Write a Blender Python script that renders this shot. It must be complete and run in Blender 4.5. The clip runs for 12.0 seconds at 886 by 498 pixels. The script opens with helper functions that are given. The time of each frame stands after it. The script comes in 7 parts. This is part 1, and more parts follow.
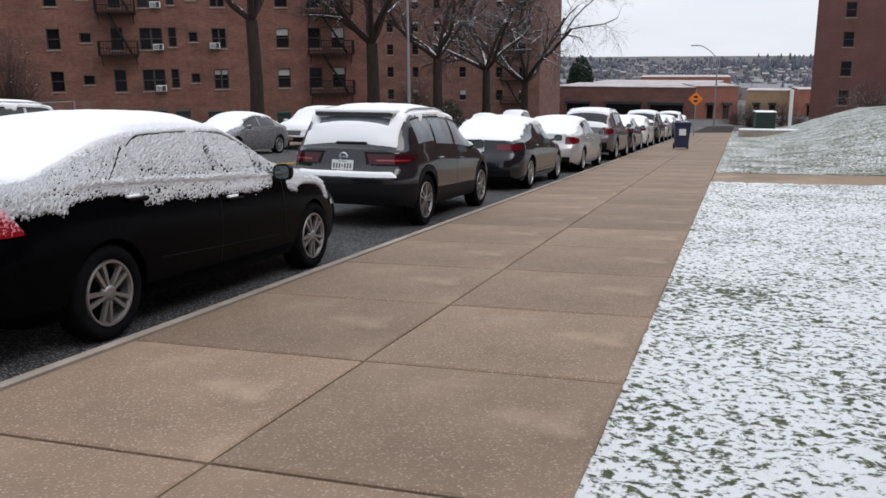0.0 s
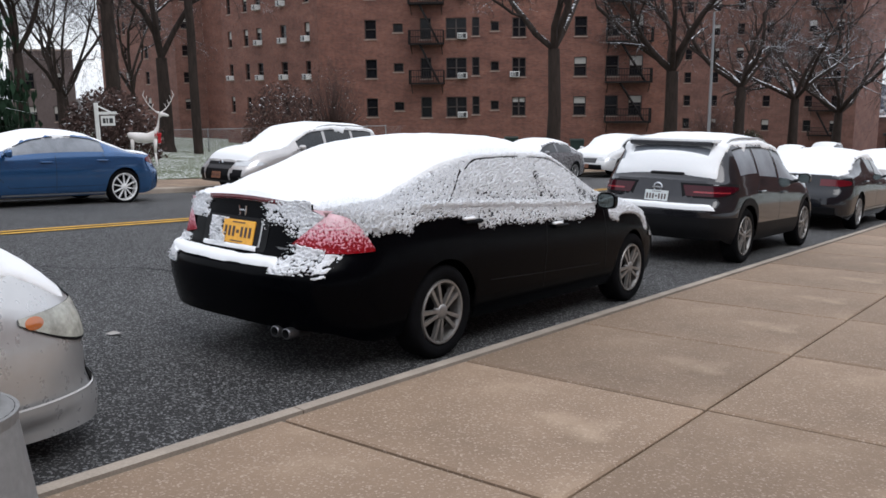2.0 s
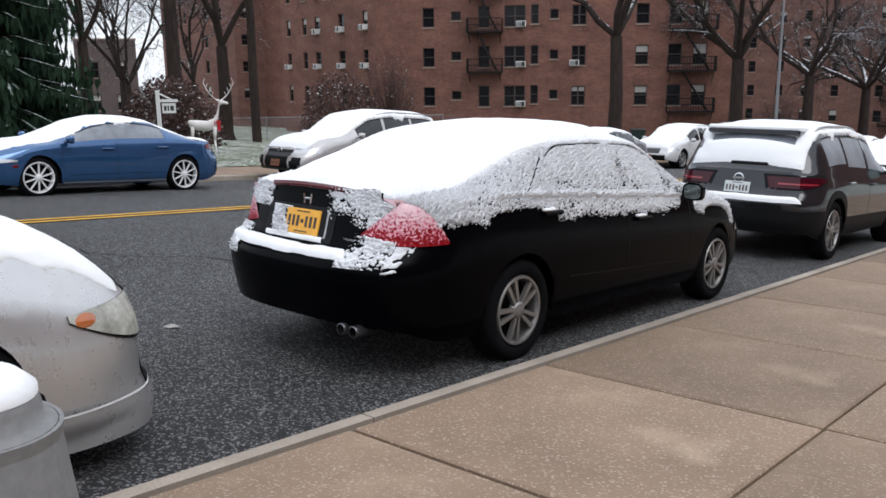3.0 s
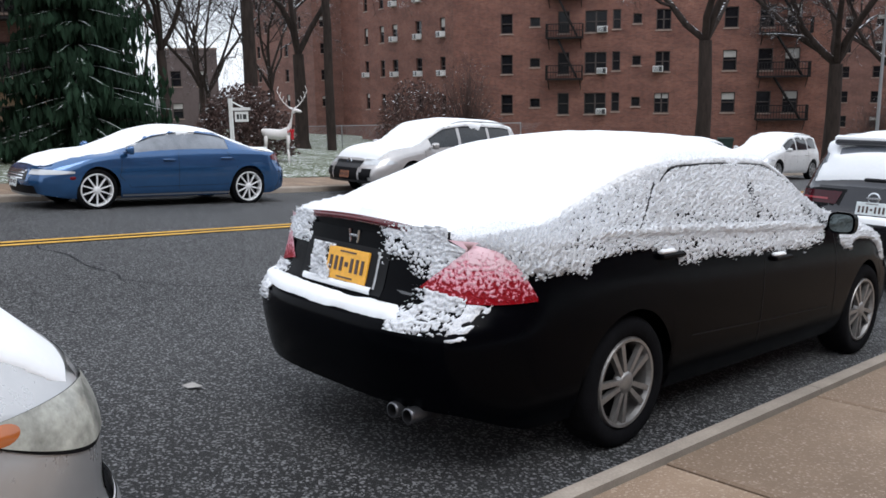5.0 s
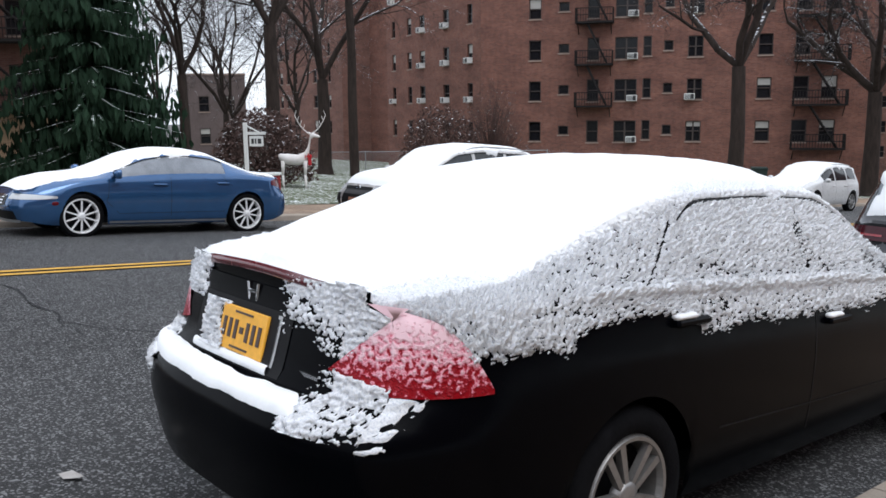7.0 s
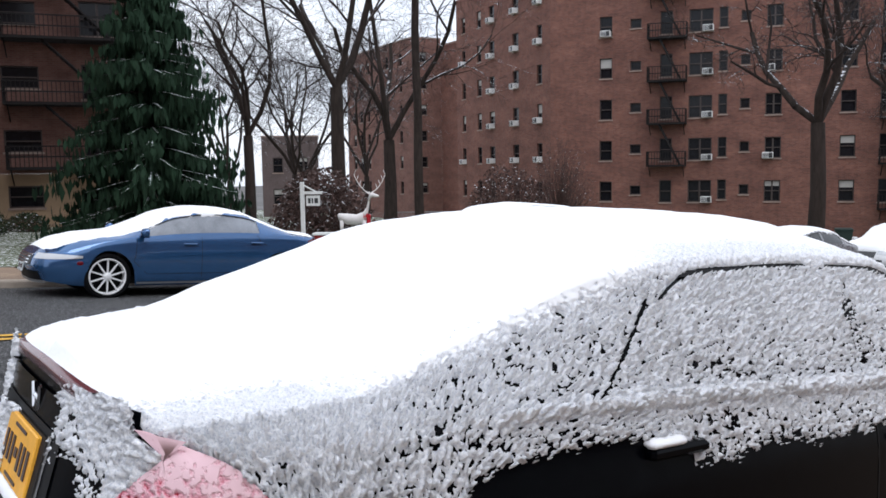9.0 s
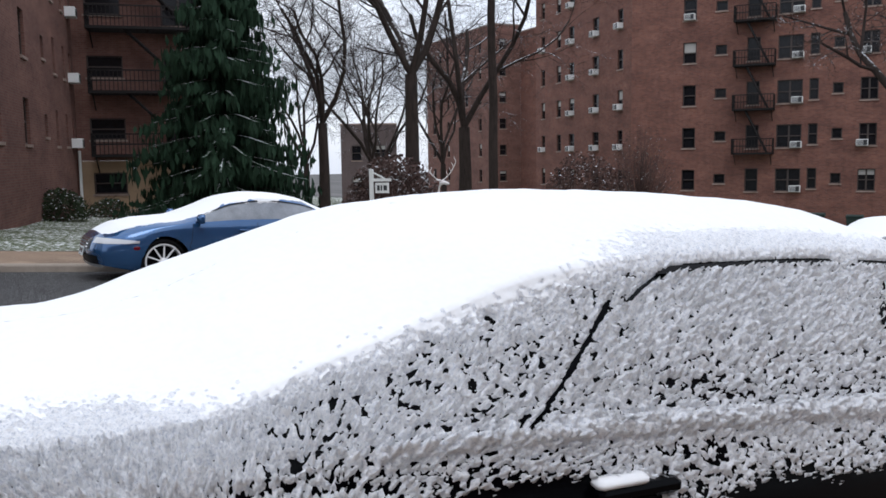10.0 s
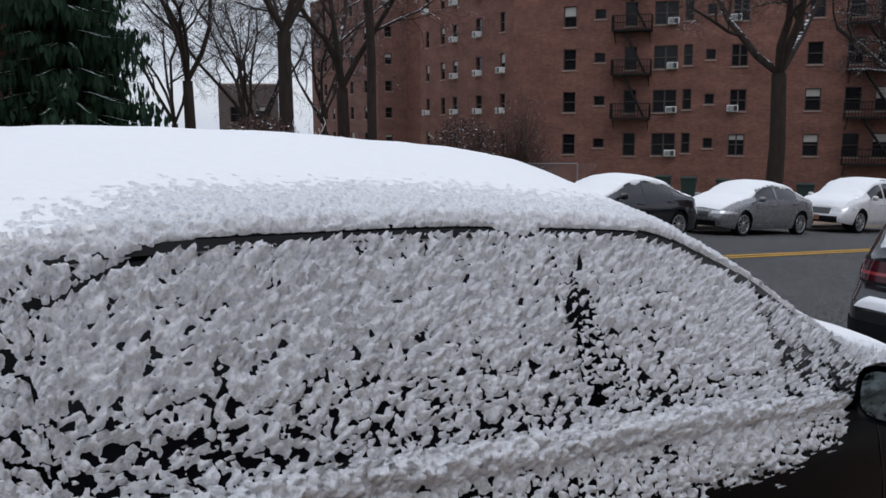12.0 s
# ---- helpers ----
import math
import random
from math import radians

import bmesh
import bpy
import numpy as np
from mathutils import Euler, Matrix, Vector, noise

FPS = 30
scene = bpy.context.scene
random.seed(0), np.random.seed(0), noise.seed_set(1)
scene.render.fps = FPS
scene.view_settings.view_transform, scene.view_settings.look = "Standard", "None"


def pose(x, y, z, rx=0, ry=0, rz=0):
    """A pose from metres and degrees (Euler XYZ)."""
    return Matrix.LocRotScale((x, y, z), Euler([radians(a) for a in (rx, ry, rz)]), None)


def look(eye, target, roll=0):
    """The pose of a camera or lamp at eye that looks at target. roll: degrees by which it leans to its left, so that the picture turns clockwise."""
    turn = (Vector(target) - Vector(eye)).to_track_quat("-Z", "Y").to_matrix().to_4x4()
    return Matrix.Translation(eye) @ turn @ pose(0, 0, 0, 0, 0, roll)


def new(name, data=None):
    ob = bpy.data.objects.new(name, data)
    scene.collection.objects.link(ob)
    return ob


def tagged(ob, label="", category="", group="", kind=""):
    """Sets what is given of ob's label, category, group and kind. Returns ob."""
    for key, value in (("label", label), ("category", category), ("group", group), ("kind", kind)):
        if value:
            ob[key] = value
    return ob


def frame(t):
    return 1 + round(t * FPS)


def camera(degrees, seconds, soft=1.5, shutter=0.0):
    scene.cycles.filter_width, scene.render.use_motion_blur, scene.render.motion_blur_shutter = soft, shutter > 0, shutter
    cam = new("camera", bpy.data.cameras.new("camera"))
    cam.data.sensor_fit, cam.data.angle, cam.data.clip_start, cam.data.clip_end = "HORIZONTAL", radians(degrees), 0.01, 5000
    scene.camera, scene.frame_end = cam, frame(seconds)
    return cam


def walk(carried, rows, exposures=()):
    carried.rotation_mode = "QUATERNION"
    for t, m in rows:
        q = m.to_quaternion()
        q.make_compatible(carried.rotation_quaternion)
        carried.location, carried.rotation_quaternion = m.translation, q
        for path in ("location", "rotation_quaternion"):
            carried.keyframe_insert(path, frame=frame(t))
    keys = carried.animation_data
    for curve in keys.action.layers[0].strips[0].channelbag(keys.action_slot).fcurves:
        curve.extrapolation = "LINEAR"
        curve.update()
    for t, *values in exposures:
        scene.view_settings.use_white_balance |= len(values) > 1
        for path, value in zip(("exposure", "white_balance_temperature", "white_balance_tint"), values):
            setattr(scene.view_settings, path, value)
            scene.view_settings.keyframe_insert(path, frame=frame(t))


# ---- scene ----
EXPOSURE = 0.35
cam = camera(54.71, 12.0, soft=1.6)
# seconds, place in metres, yaw, pitch, roll in degrees; z = 0 is the pavement beside the first eye
PATH = [
    (0.0, 0.000, 0.000, 1.420, 18.92, -13.26, 0.48),
    (0.5, -0.026, -0.018, 1.423, 26.41, -11.68, 0.70),
    (1.0, -0.046, -0.023, 1.423, 32.23, -10.92, 0.79),
    (1.5, -0.168, -0.020, 1.412, 35.85, -11.23, 0.77),
    (2.0, -0.407, 0.022, 1.405, 37.84, -11.26, 0.66),
    (2.5, -0.584, 0.110, 1.373, 39.92, -11.61, 0.65),
    (4.5, -1.446, 0.899, 1.306, 44.95, -11.66, 0.85),
    (5.0, -1.621, 1.133, 1.305, 46.56, -11.31, 0.96),
    (5.5, -1.791, 1.386, 1.288, 47.24, -10.67, 0.93),
    (6.0, -1.927, 1.629, 1.248, 47.69, -10.39, 0.87),
    (6.5, -2.064, 1.878, 1.234, 48.21, -9.75, 0.76),
    (8.5, -2.466, 2.861, 1.115, 51.63, -7.96, 0.76),
    (9.0, -2.541, 3.119, 1.125, 53.71, -5.39, 0.84),
    (9.5, -2.578, 3.369, 1.092, 55.19, -5.48, 0.82),
    (10.0, -2.655, 3.637, 1.083, 59.15, -6.09, 0.80),
    (10.5, -2.770, 3.880, 1.052, 57.26, -6.27, 0.74),
    (11.0, -2.869, 4.112, 1.048, 56.01, -5.51, 0.70),
    (11.5, -2.900, 4.405, 1.026, 56.51, -6.13, 0.62),
    (12.0, -2.931, 4.671, 0.989, 52.02, -8.54, 0.30),
]
walk(cam, [(t, pose(x, y, z, 90 + pitch, roll, yaw)) for t, x, y, z, yaw, pitch, roll in PATH],
     exposures=[(0.0, EXPOSURE - 0.30, 6350, 11), (2.5, EXPOSURE - 0.08, 6250, 10), (6.5, EXPOSURE, 6150, 9), (8.5, EXPOSURE, 6150, 11), (10.0, EXPOSURE - 0.28, 6100, 11), (12.0, EXPOSURE - 0.70, 6050, 11)])

# ---- light: a bright overcast winter sky ----
world = bpy.data.worlds.new("overcast_sky")
scene.world = world
world.use_nodes = True
wn, wl = world.node_tree.nodes, world.node_tree.links
wn.clear()
w_out = wn.new("ShaderNodeOutputWorld")
w_bg = wn.new("ShaderNodeBackground")
w_sky = wn.new("ShaderNodeTexSky")
w_sky.sky_type, w_sky.sun_disc = "NISHITA", False
w_sky.sun_elevation, w_sky.sun_rotation = radians(57), radians(102)
w_co = wn.new("ShaderNodeTexCoord")
w_map = wn.new("ShaderNodeMapping")
w_map.inputs["Scale"].default_value = (1.0, 1.0, 4.0)
w_noise = wn.new("ShaderNodeTexNoise")
w_noise.inputs["Scale"].default_value, w_noise.inputs["Detail"].default_value = 2.2, 6.0
w_ramp = wn.new("ShaderNodeValToRGB")
w_ramp.color_ramp.elements[0].position, w_ramp.color_ramp.elements[0].color = 0.3, (6.6, 6.9, 7.6, 1)
w_ramp.color_ramp.elements[1].position, w_ramp.color_ramp.elements[1].color = 0.7, (8.6, 8.7, 8.9, 1)
w_mix = wn.new("ShaderNodeMixRGB")
w_mix.inputs["Fac"].default_value = 0.88
wl.new(w_co.outputs["Generated"], w_map.inputs["Vector"])
wl.new(w_map.outputs["Vector"], w_noise.inputs["Vector"])
wl.new(w_noise.outputs["Fac"], w_ramp.inputs["Fac"])
wl.new(w_sky.outputs["Color"], w_mix.inputs["Color1"])
wl.new(w_ramp.outputs["Color"], w_mix.inputs["Color2"])
w_sep = wn.new("ShaderNodeSeparateXYZ")
w_up = wn.new("ShaderNodeMapRange")
w_up.inputs["From Min"].default_value, w_up.inputs["From Max"].default_value = 0.05, 0.9
w_up.inputs["To Min"].default_value, w_up.inputs["To Max"].default_value = 1.32, 1.85
wl.new(w_co.outputs["Generated"], w_sep.inputs["Vector"])
wl.new(w_sep.outputs["Z"], w_up.inputs["Value"])
w_lift = wn.new("ShaderNodeVectorMath")
w_lift.operation = "SCALE"
wl.new(w_mix.outputs["Color"], w_lift.inputs[0])
wl.new(w_up.outputs["Result"], w_lift.inputs["Scale"])
wl.new(w_lift.outputs["Vector"], w_bg.inputs["Color"])
w_bg.inputs["Strength"].default_value = 0.09
wl.new(w_bg.outputs["Background"], w_out.inputs["Surface"])
sun = new("sun", bpy.data.lights.new("sun", "SUN"))
sun.data.energy, sun.data.angle, sun.data.color = 0.85, radians(30), (1.0, 0.97, 0.93)
sun.matrix_world = look((0, 0, 60), (-38, 8, 0))

GRADE = 0.0741                      # the street falls this much per metre along +y
TIP = -math.degrees(math.atan(GRADE))
ROAD = -0.15                        # road surface below the pavement, in the street's own plane
CX, CY = -3.65, -17.2               # kerb faces: near side and far side


def street(x, y, z=0.0, turn=0.0):
    """A pose on the sloping street: x across, y along, z above its plane."""
    return pose(x, y, z - GRADE * y) @ pose(0, 0, 0, TIP) @ pose(0, 0, 0, 0, 0, turn)


def upright(x, y, z=0.0, turn=0.0):
    return pose(x, y, z - GRADE * y, 0, 0, turn)


# ---- materials ----
def material(name, rough=0.7, metal=0.0):
    m = bpy.data.materials.new(name)
    m.use_nodes = True
    b = m.node_tree.nodes["Principled BSDF"]
    b.inputs["Roughness"].default_value, b.inputs["Metallic"].default_value = rough, metal
    if rough >= 0.6 and not metal:
        b.inputs["Specular IOR Level"].default_value = 0.2
    return m, m.node_tree.nodes, m.node_tree.links, b


def noise_ramp(n, l, scale, stops, detail=5.0, coord="Object", stretch=(1, 1, 1), rough=0.6):
    co, mp, tx, rp = n.new("ShaderNodeTexCoord"), n.new("ShaderNodeMapping"), n.new("ShaderNodeTexNoise"), n.new("ShaderNodeValToRGB")
    mp.inputs["Scale"].default_value = stretch
    tx.inputs["Scale"].default_value, tx.inputs["Detail"].default_value, tx.inputs["Roughness"].default_value = scale, detail, rough
    l.new(co.outputs[coord], mp.inputs["Vector"])
    l.new(mp.outputs["Vector"], tx.inputs["Vector"])
    l.new(tx.outputs["Fac"], rp.inputs["Fac"])
    while len(rp.color_ramp.elements) < len(stops):
        rp.color_ramp.elements.new(0.5)
    for e, (p, c) in zip(rp.color_ramp.elements, stops):
        e.position, e.color = p, (*c, 1) if len(c) == 3 else c
    return rp.outputs["Color"], tx.outputs["Fac"]


def blend(n, l, mode, fac, a, b):
    m = n.new("ShaderNodeMixRGB")
    m.blend_type = mode
    for sock, v in ((m.inputs["Fac"], fac), (m.inputs["Color1"], a), (m.inputs["Color2"], b)):
        if isinstance(v, (int, float)):
            sock.default_value = v
        elif isinstance(v, tuple):
            sock.default_value = (*v, 1)
        else:
            l.new(v, sock)
    return m.outputs["Color"]


def bump(n, l, b, height, strength, distance):
    bm_ = n.new("ShaderNodeBump")
    bm_.inputs["Strength"].default_value, bm_.inputs["Distance"].default_value = strength, distance
    l.new(height, bm_.inputs["Height"])
    l.new(bm_.outputs["Normal"], b.inputs["Normal"])


def vary(c, k):
    return tuple(min(1.0, v * k) for v in c)


def rough_stuff(name, col, scale=8, fine=120, spread=0.25, rough=0.8, bmp=0.3, dist=0.01, metal=0.0, coord="Object", random_piece=0.0):
    """A surface with stains at a large scale and grain at a fine one."""
    m, n, l, b = material(name, rough, metal)
    big, _ = noise_ramp(n, l, scale, [(0.3, vary(col, 1 - spread)), (0.7, vary(col, 1 + spread))], coord=coord)
    grain, h = noise_ramp(n, l, fine, [(0.3, (0.72, 0.72, 0.72)), (0.7, (1.0, 1.0, 1.0))], coord=coord, detail=3)
    c = blend(n, l, "MULTIPLY", 0.8, big, grain)
    if random_piece:
        oi, rp = n.new("ShaderNodeObjectInfo"), n.new("ShaderNodeValToRGB")
        rp.color_ramp.elements[0].color = (1 - random_piece,) * 3 + (1,)
        l.new(oi.outputs["Random"], rp.inputs["Fac"])
        c = blend(n, l, "MULTIPLY", 1.0, c, rp.outputs["Color"])
    l.new(c, b.inputs["Base Color"])
    bump(n, l, b, h, bmp, dist)
    return m


def plain(name, col, rough=0.5, metal=0.0, coat=0.0):
    m, n, l, b = material(name, rough, metal)
    c, h = noise_ramp(n, l, 30, [(0.3, vary(col, 0.88)), (0.7, vary(col, 1.08))], detail=4)
    l.new(c, b.inputs["Base Color"])
    b.inputs["Coat Weight"].default_value = coat
    b.inputs["Coat Roughness"].default_value = 0.08
    return m


def brick_material(name, c1, c2, mortar):
    m, n, l, b = material(name, 0.9)
    co, mp, bt = n.new("ShaderNodeTexCoord"), n.new("ShaderNodeMapping"), n.new("ShaderNodeTexBrick")
    mp.inputs["Rotation"].default_value = (radians(90), 0, 0)
    l.new(co.outputs["UV"], bt.inputs["Vector"])
    bt.inputs["Scale"].default_value = 1.0
    bt.inputs["Brick Width"].default_value, bt.inputs["Row Height"].default_value = 0.24, 0.08
    bt.inputs["Mortar Size"].default_value = 0.008
    bt.inputs["Color1"].default_value, bt.inputs["Color2"].default_value, bt.inputs["Mortar"].default_value = (*c1, 1), (*c2, 1), (*mortar, 1)
    big, _ = noise_ramp(n, l, 0.35, [(0.3, (0.60, 0.60, 0.64)), (0.7, (1.0, 1.0, 1.0))], coord="UV", stretch=(1, 2.5, 1))
    streak, _ = noise_ramp(n, l, 2.2, [(0.35, (0.8, 0.78, 0.78)), (0.65, (1.0, 1.0, 1.0))], coord="UV", stretch=(2.0, 0.5, 1))
    c = blend(n, l, "MULTIPLY", 1.0, bt.outputs["Color"], big)
    c = blend(n, l, "MULTIPLY", 0.7, c, streak)
    l.new(c, b.inputs["Base Color"])
    bump(n, l, b, bt.outputs["Fac"], -0.4, 0.008)
    return m


def paint(name, col, metallic=0.0, rough=0.28, coat=0.5, spec=0.5):
    m, n, l, b = material(name, rough, metallic)
    c, h = noise_ramp(n, l, 3.0, [(0.3, vary(col, 0.9)), (0.7, vary(col, 1.06))])
    l.new(c, b.inputs["Base Color"])
    r, _ = noise_ramp(n, l, 14.0, [(0.3, (rough - 0.05,) * 3), (0.7, (rough + 0.05,) * 3)])
    l.new(r, b.inputs["Roughness"])
    b.inputs["Coat Weight"].default_value, b.inputs["Coat Roughness"].default_value, b.inputs["Specular IOR Level"].default_value = coat, 0.04, spec
    return m


def glass_dark(name, col=(0.01, 0.012, 0.014), rough=0.06, spec=0.5):
    m, n, l, b = material(name, rough)
    c, _ = noise_ramp(n, l, 5.0, [(0.3, vary(col, 0.7)), (0.7, vary(col, 1.5))])
    l.new(c, b.inputs["Base Color"])
    b.inputs["IOR"].default_value = 1.5
    b.inputs["Specular IOR Level"].default_value = spec
    return m


def snow_material(name, tone=0.86):
    m, n, l, b = material(name, 0.65)
    c, h = noise_ramp(n, l, 40, [(0.25, (tone * 0.96, tone * 0.98, tone)), (0.75, (tone, tone, tone))], detail=8)
    l.new(c, b.inputs["Base Color"])
    bump(n, l, b, h, 0.35, 0.006)
    return m


def snowy(name, col, amount=0.55, rough=0.9):
    """Bark or leaves with snow lying on what faces up."""
    m, n, l, b = material(name, rough)
    big, h = noise_ramp(n, l, 6.0, [(0.3, vary(col, 0.6)), (0.7, vary(col, 1.35))], stretch=(1, 1, 0.25))
    ge, sp, ad, rp = n.new("ShaderNodeNewGeometry"), n.new("ShaderNodeSeparateXYZ"), n.new("ShaderNodeMath"), n.new("ShaderNodeValToRGB")
    _, h2 = noise_ramp(n, l, 7.0, [(0, (0, 0, 0)), (1, (1, 1, 1))])
    l.new(ge.outputs["Normal"], sp.inputs["Vector"])
    ad.operation = "MULTIPLY"
    l.new(sp.outputs["Z"], ad.inputs[0])
    l.new(h2, ad.inputs[1])
    rp.color_ramp.elements[0].position, rp.color_ramp.elements[1].position = amount - 0.06, amount + 0.04
    l.new(ad.outputs["Value"], rp.inputs["Fac"])
    l.new(blend(n, l, "MIX", rp.outputs["Color"], big, (0.78, 0.8, 0.83)), b.inputs["Base Color"])
    bump(n, l, b, h, 0.4, 0.02)
    return m


SNOW = snow_material("snow")


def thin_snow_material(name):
    """Wet clinging snow: white flakes, with grey-blue painted between them for shade."""
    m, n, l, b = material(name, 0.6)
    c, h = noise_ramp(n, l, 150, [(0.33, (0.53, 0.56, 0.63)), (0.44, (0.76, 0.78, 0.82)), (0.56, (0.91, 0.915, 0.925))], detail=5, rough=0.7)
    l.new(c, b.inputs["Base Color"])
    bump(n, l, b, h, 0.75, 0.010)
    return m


# greyer than SNOW: shade of flanks and gaps is put into its colour
THIN_SNOW = thin_snow_material("thin_shaded_snow")


def aggregate(name, col, stone, scale, share, spread, big=0.6, rough=0.8, bmp=0.6, dist=0.006, random_piece=0.0, sand=None):
    """Asphalt or concrete: stained binder with pale stones showing in it."""
    m, n, l, b = material(name, rough)
    stain, f = noise_ramp(n, l, big, [(0.28, vary(col, 1 - spread)), (0.5, col), (0.75, vary(col, 1 + spread))], detail=7)
    grain, h = noise_ramp(n, l, scale * 2.3, [(0.3, (0.6, 0.6, 0.6)), (0.7, (1.0, 1.0, 1.0))], detail=3)
    co, vo, rp = n.new("ShaderNodeTexCoord"), n.new("ShaderNodeTexVoronoi"), n.new("ShaderNodeValToRGB")
    vo.inputs["Scale"].default_value = scale
    l.new(co.outputs["Object"], vo.inputs["Vector"])
    sp = n.new("ShaderNodeSeparateColor")
    l.new(vo.outputs["Color"], sp.inputs["Color"])
    rp.color_ramp.elements[0].position, rp.color_ramp.elements[1].position = 1 - share, min(1.0, 1 - share + 0.25)
    l.new(sp.outputs["Red"], rp.inputs["Fac"])
    c = blend(n, l, "MULTIPLY", 0.85, stain, grain)
    c = blend(n, l, "MIX", rp.outputs["Color"], c, stone)
    if sand:
        _, patch = noise_ramp(n, l, 0.9, [(0, (0, 0, 0)), (1, (1, 1, 1))], detail=8, rough=0.55)
        r3 = n.new("ShaderNodeValToRGB")
        r3.color_ramp.elements[0].position, r3.color_ramp.elements[1].position = 0.53, 0.66
        r3.color_ramp.elements[1].color = (0.7, 0.7, 0.7, 1)
        l.new(patch, r3.inputs["Fac"])
        c = blend(n, l, "MIX", r3.outputs["Color"], c, sand)
    if random_piece:
        oi, r2 = n.new("ShaderNodeObjectInfo"), n.new("ShaderNodeValToRGB")
        r2.color_ramp.elements[0].color = (1 - random_piece,) * 3 + (1,)
        l.new(oi.outputs["Random"], r2.inputs["Fac"])
        c = blend(n, l, "MULTIPLY", 1.0, c, r2.outputs["Color"])
    l.new(c, b.inputs["Base Color"])
    bump(n, l, b, h, bmp, dist)
    return m


ASPHALT = aggregate("asphalt", (0.042, 0.0415, 0.042), (0.29, 0.29, 0.29), 96, 0.30, 0.4, big=0.45, rough=0.6, bmp=1.0, dist=0.012)
CONCRETE = aggregate("pavement_concrete", (0.315, 0.222, 0.153), (0.40, 0.31, 0.24), 105, 0.2, 0.34, big=0.55, rough=0.7, bmp=0.3, dist=0.003, random_piece=0.22, sand=(0.44, 0.33, 0.235))
KERB = rough_stuff("kerb_concrete", (0.37, 0.315, 0.26), 1.6, 90, 0.22, 0.8, 0.4, 0.004)
YELLOW = rough_stuff("road_paint_yellow", (0.62, 0.36, 0.07), 5, 60, 0.25, 0.8)
BRICK = brick_material("red_brick", (0.278, 0.120, 0.083), (0.182, 0.077, 0.061), (0.25, 0.175, 0.14))
BRICK_FAR = brick_material("brown_brick", (0.25, 0.125, 0.095), (0.19, 0.09, 0.07), (0.22, 0.155, 0.13))
STUCCO = rough_stuff("tan_stucco", (0.36, 0.25, 0.16), 0.8, 60, 0.15, 0.9)
IRON = rough_stuff("black_iron", (0.014, 0.012, 0.012), 3, 40, 0.3, 0.6)
FRAME = plain("dark_window_frame", (0.05, 0.035, 0.03), 0.5)
PANE = glass_dark("window_glass", (0.010, 0.010, 0.012), 0.12, 0.22)
BLIND = plain("window_blind", (0.42, 0.40, 0.37), 0.8)
STONE = rough_stuff("stone_sill", (0.32, 0.24, 0.2), 2, 40, 0.2)
WHITE = plain("white_enamel", (0.72, 0.72, 0.70), 0.45)
GRILLE = plain("dark_grille", (0.03, 0.03, 0.032), 0.5)
BLACK = plain("black_plastic", (0.009, 0.009, 0.010), 0.5)
BLACK.node_tree.nodes["Principled BSDF"].inputs["Specular IOR Level"].default_value = 0.12
RUBBER = rough_stuff("tyre_rubber", (0.006, 0.006, 0.007), 10, 60, 0.3, 0.95)
RUBBER.node_tree.nodes["Principled BSDF"].inputs["Specular IOR Level"].default_value = 0.08
ALLOY = plain("alloy_rim", (0.42, 0.42, 0.42), 0.3, 0.7)
MIRROR_GLASS = plain("tinted_mirror_glass", (0.16, 0.19, 0.19), 0.06, 1.0)
CHROME = plain("chrome", (0.75, 0.76, 0.78), 0.15, 1.0)
GLASS = glass_dark("car_glass", (0.014, 0.016, 0.018))
FROSTED = rough_stuff("frosted_car_glass", (0.24, 0.26, 0.29), 4, 60, 0.25, 0.3, 0.2, 0.002)
RED_LAMP = paint("red_lamp", (0.11, 0.003, 0.009), 0.0, 0.16, 0.3, 0.4)


def frosted_lamp(name):
    """Red lens with a thin film of wet snow on its upper half."""
    m, n, l, b = material(name, 0.3)
    tc = n.new("ShaderNodeTexCoord")
    sep = n.new("ShaderNodeSeparateXYZ")
    l.new(tc.outputs["Object"], sep.inputs[0])
    nz = n.new("ShaderNodeTexNoise")
    nz.inputs["Scale"].default_value, nz.inputs["Detail"].default_value = 62.0, 3.0
    l.new(tc.outputs["Object"], nz.inputs["Vector"])
    k = n.new("ShaderNodeMath")
    k.operation = "MULTIPLY_ADD"
    k.inputs[1].default_value = 0.46
    l.new(nz.outputs["Fac"], k.inputs[0])
    l.new(sep.outputs["Z"], k.inputs[2])
    rp = n.new("ShaderNodeValToRGB")
    mr = n.new("ShaderNodeMapRange")
    mr.inputs["From Min"].default_value, mr.inputs["From Max"].default_value = 1.01, 1.21
    l.new(k.outputs[0], mr.inputs["Value"])
    l.new(mr.outputs["Result"], rp.inputs["Fac"])
    rp.color_ramp.elements[0].color = (0.24, 0.0015, 0.006, 1)
    rp.color_ramp.elements[1].color = (0.80, 0.55, 0.59, 1)
    for pos, colour in ((0.36, (0.26, 0.004, 0.012, 1)), (0.44, (0.60, 0.14, 0.19, 1)), (0.62, (0.72, 0.34, 0.40, 1))):
        rp.color_ramp.elements.new(pos).color = colour
    l.new(rp.outputs["Color"], b.inputs["Base Color"])
    b.inputs["Specular IOR Level"].default_value = 0.16
    bump(n, l, b, mr.outputs["Result"], 0.8, 0.012)
    return m


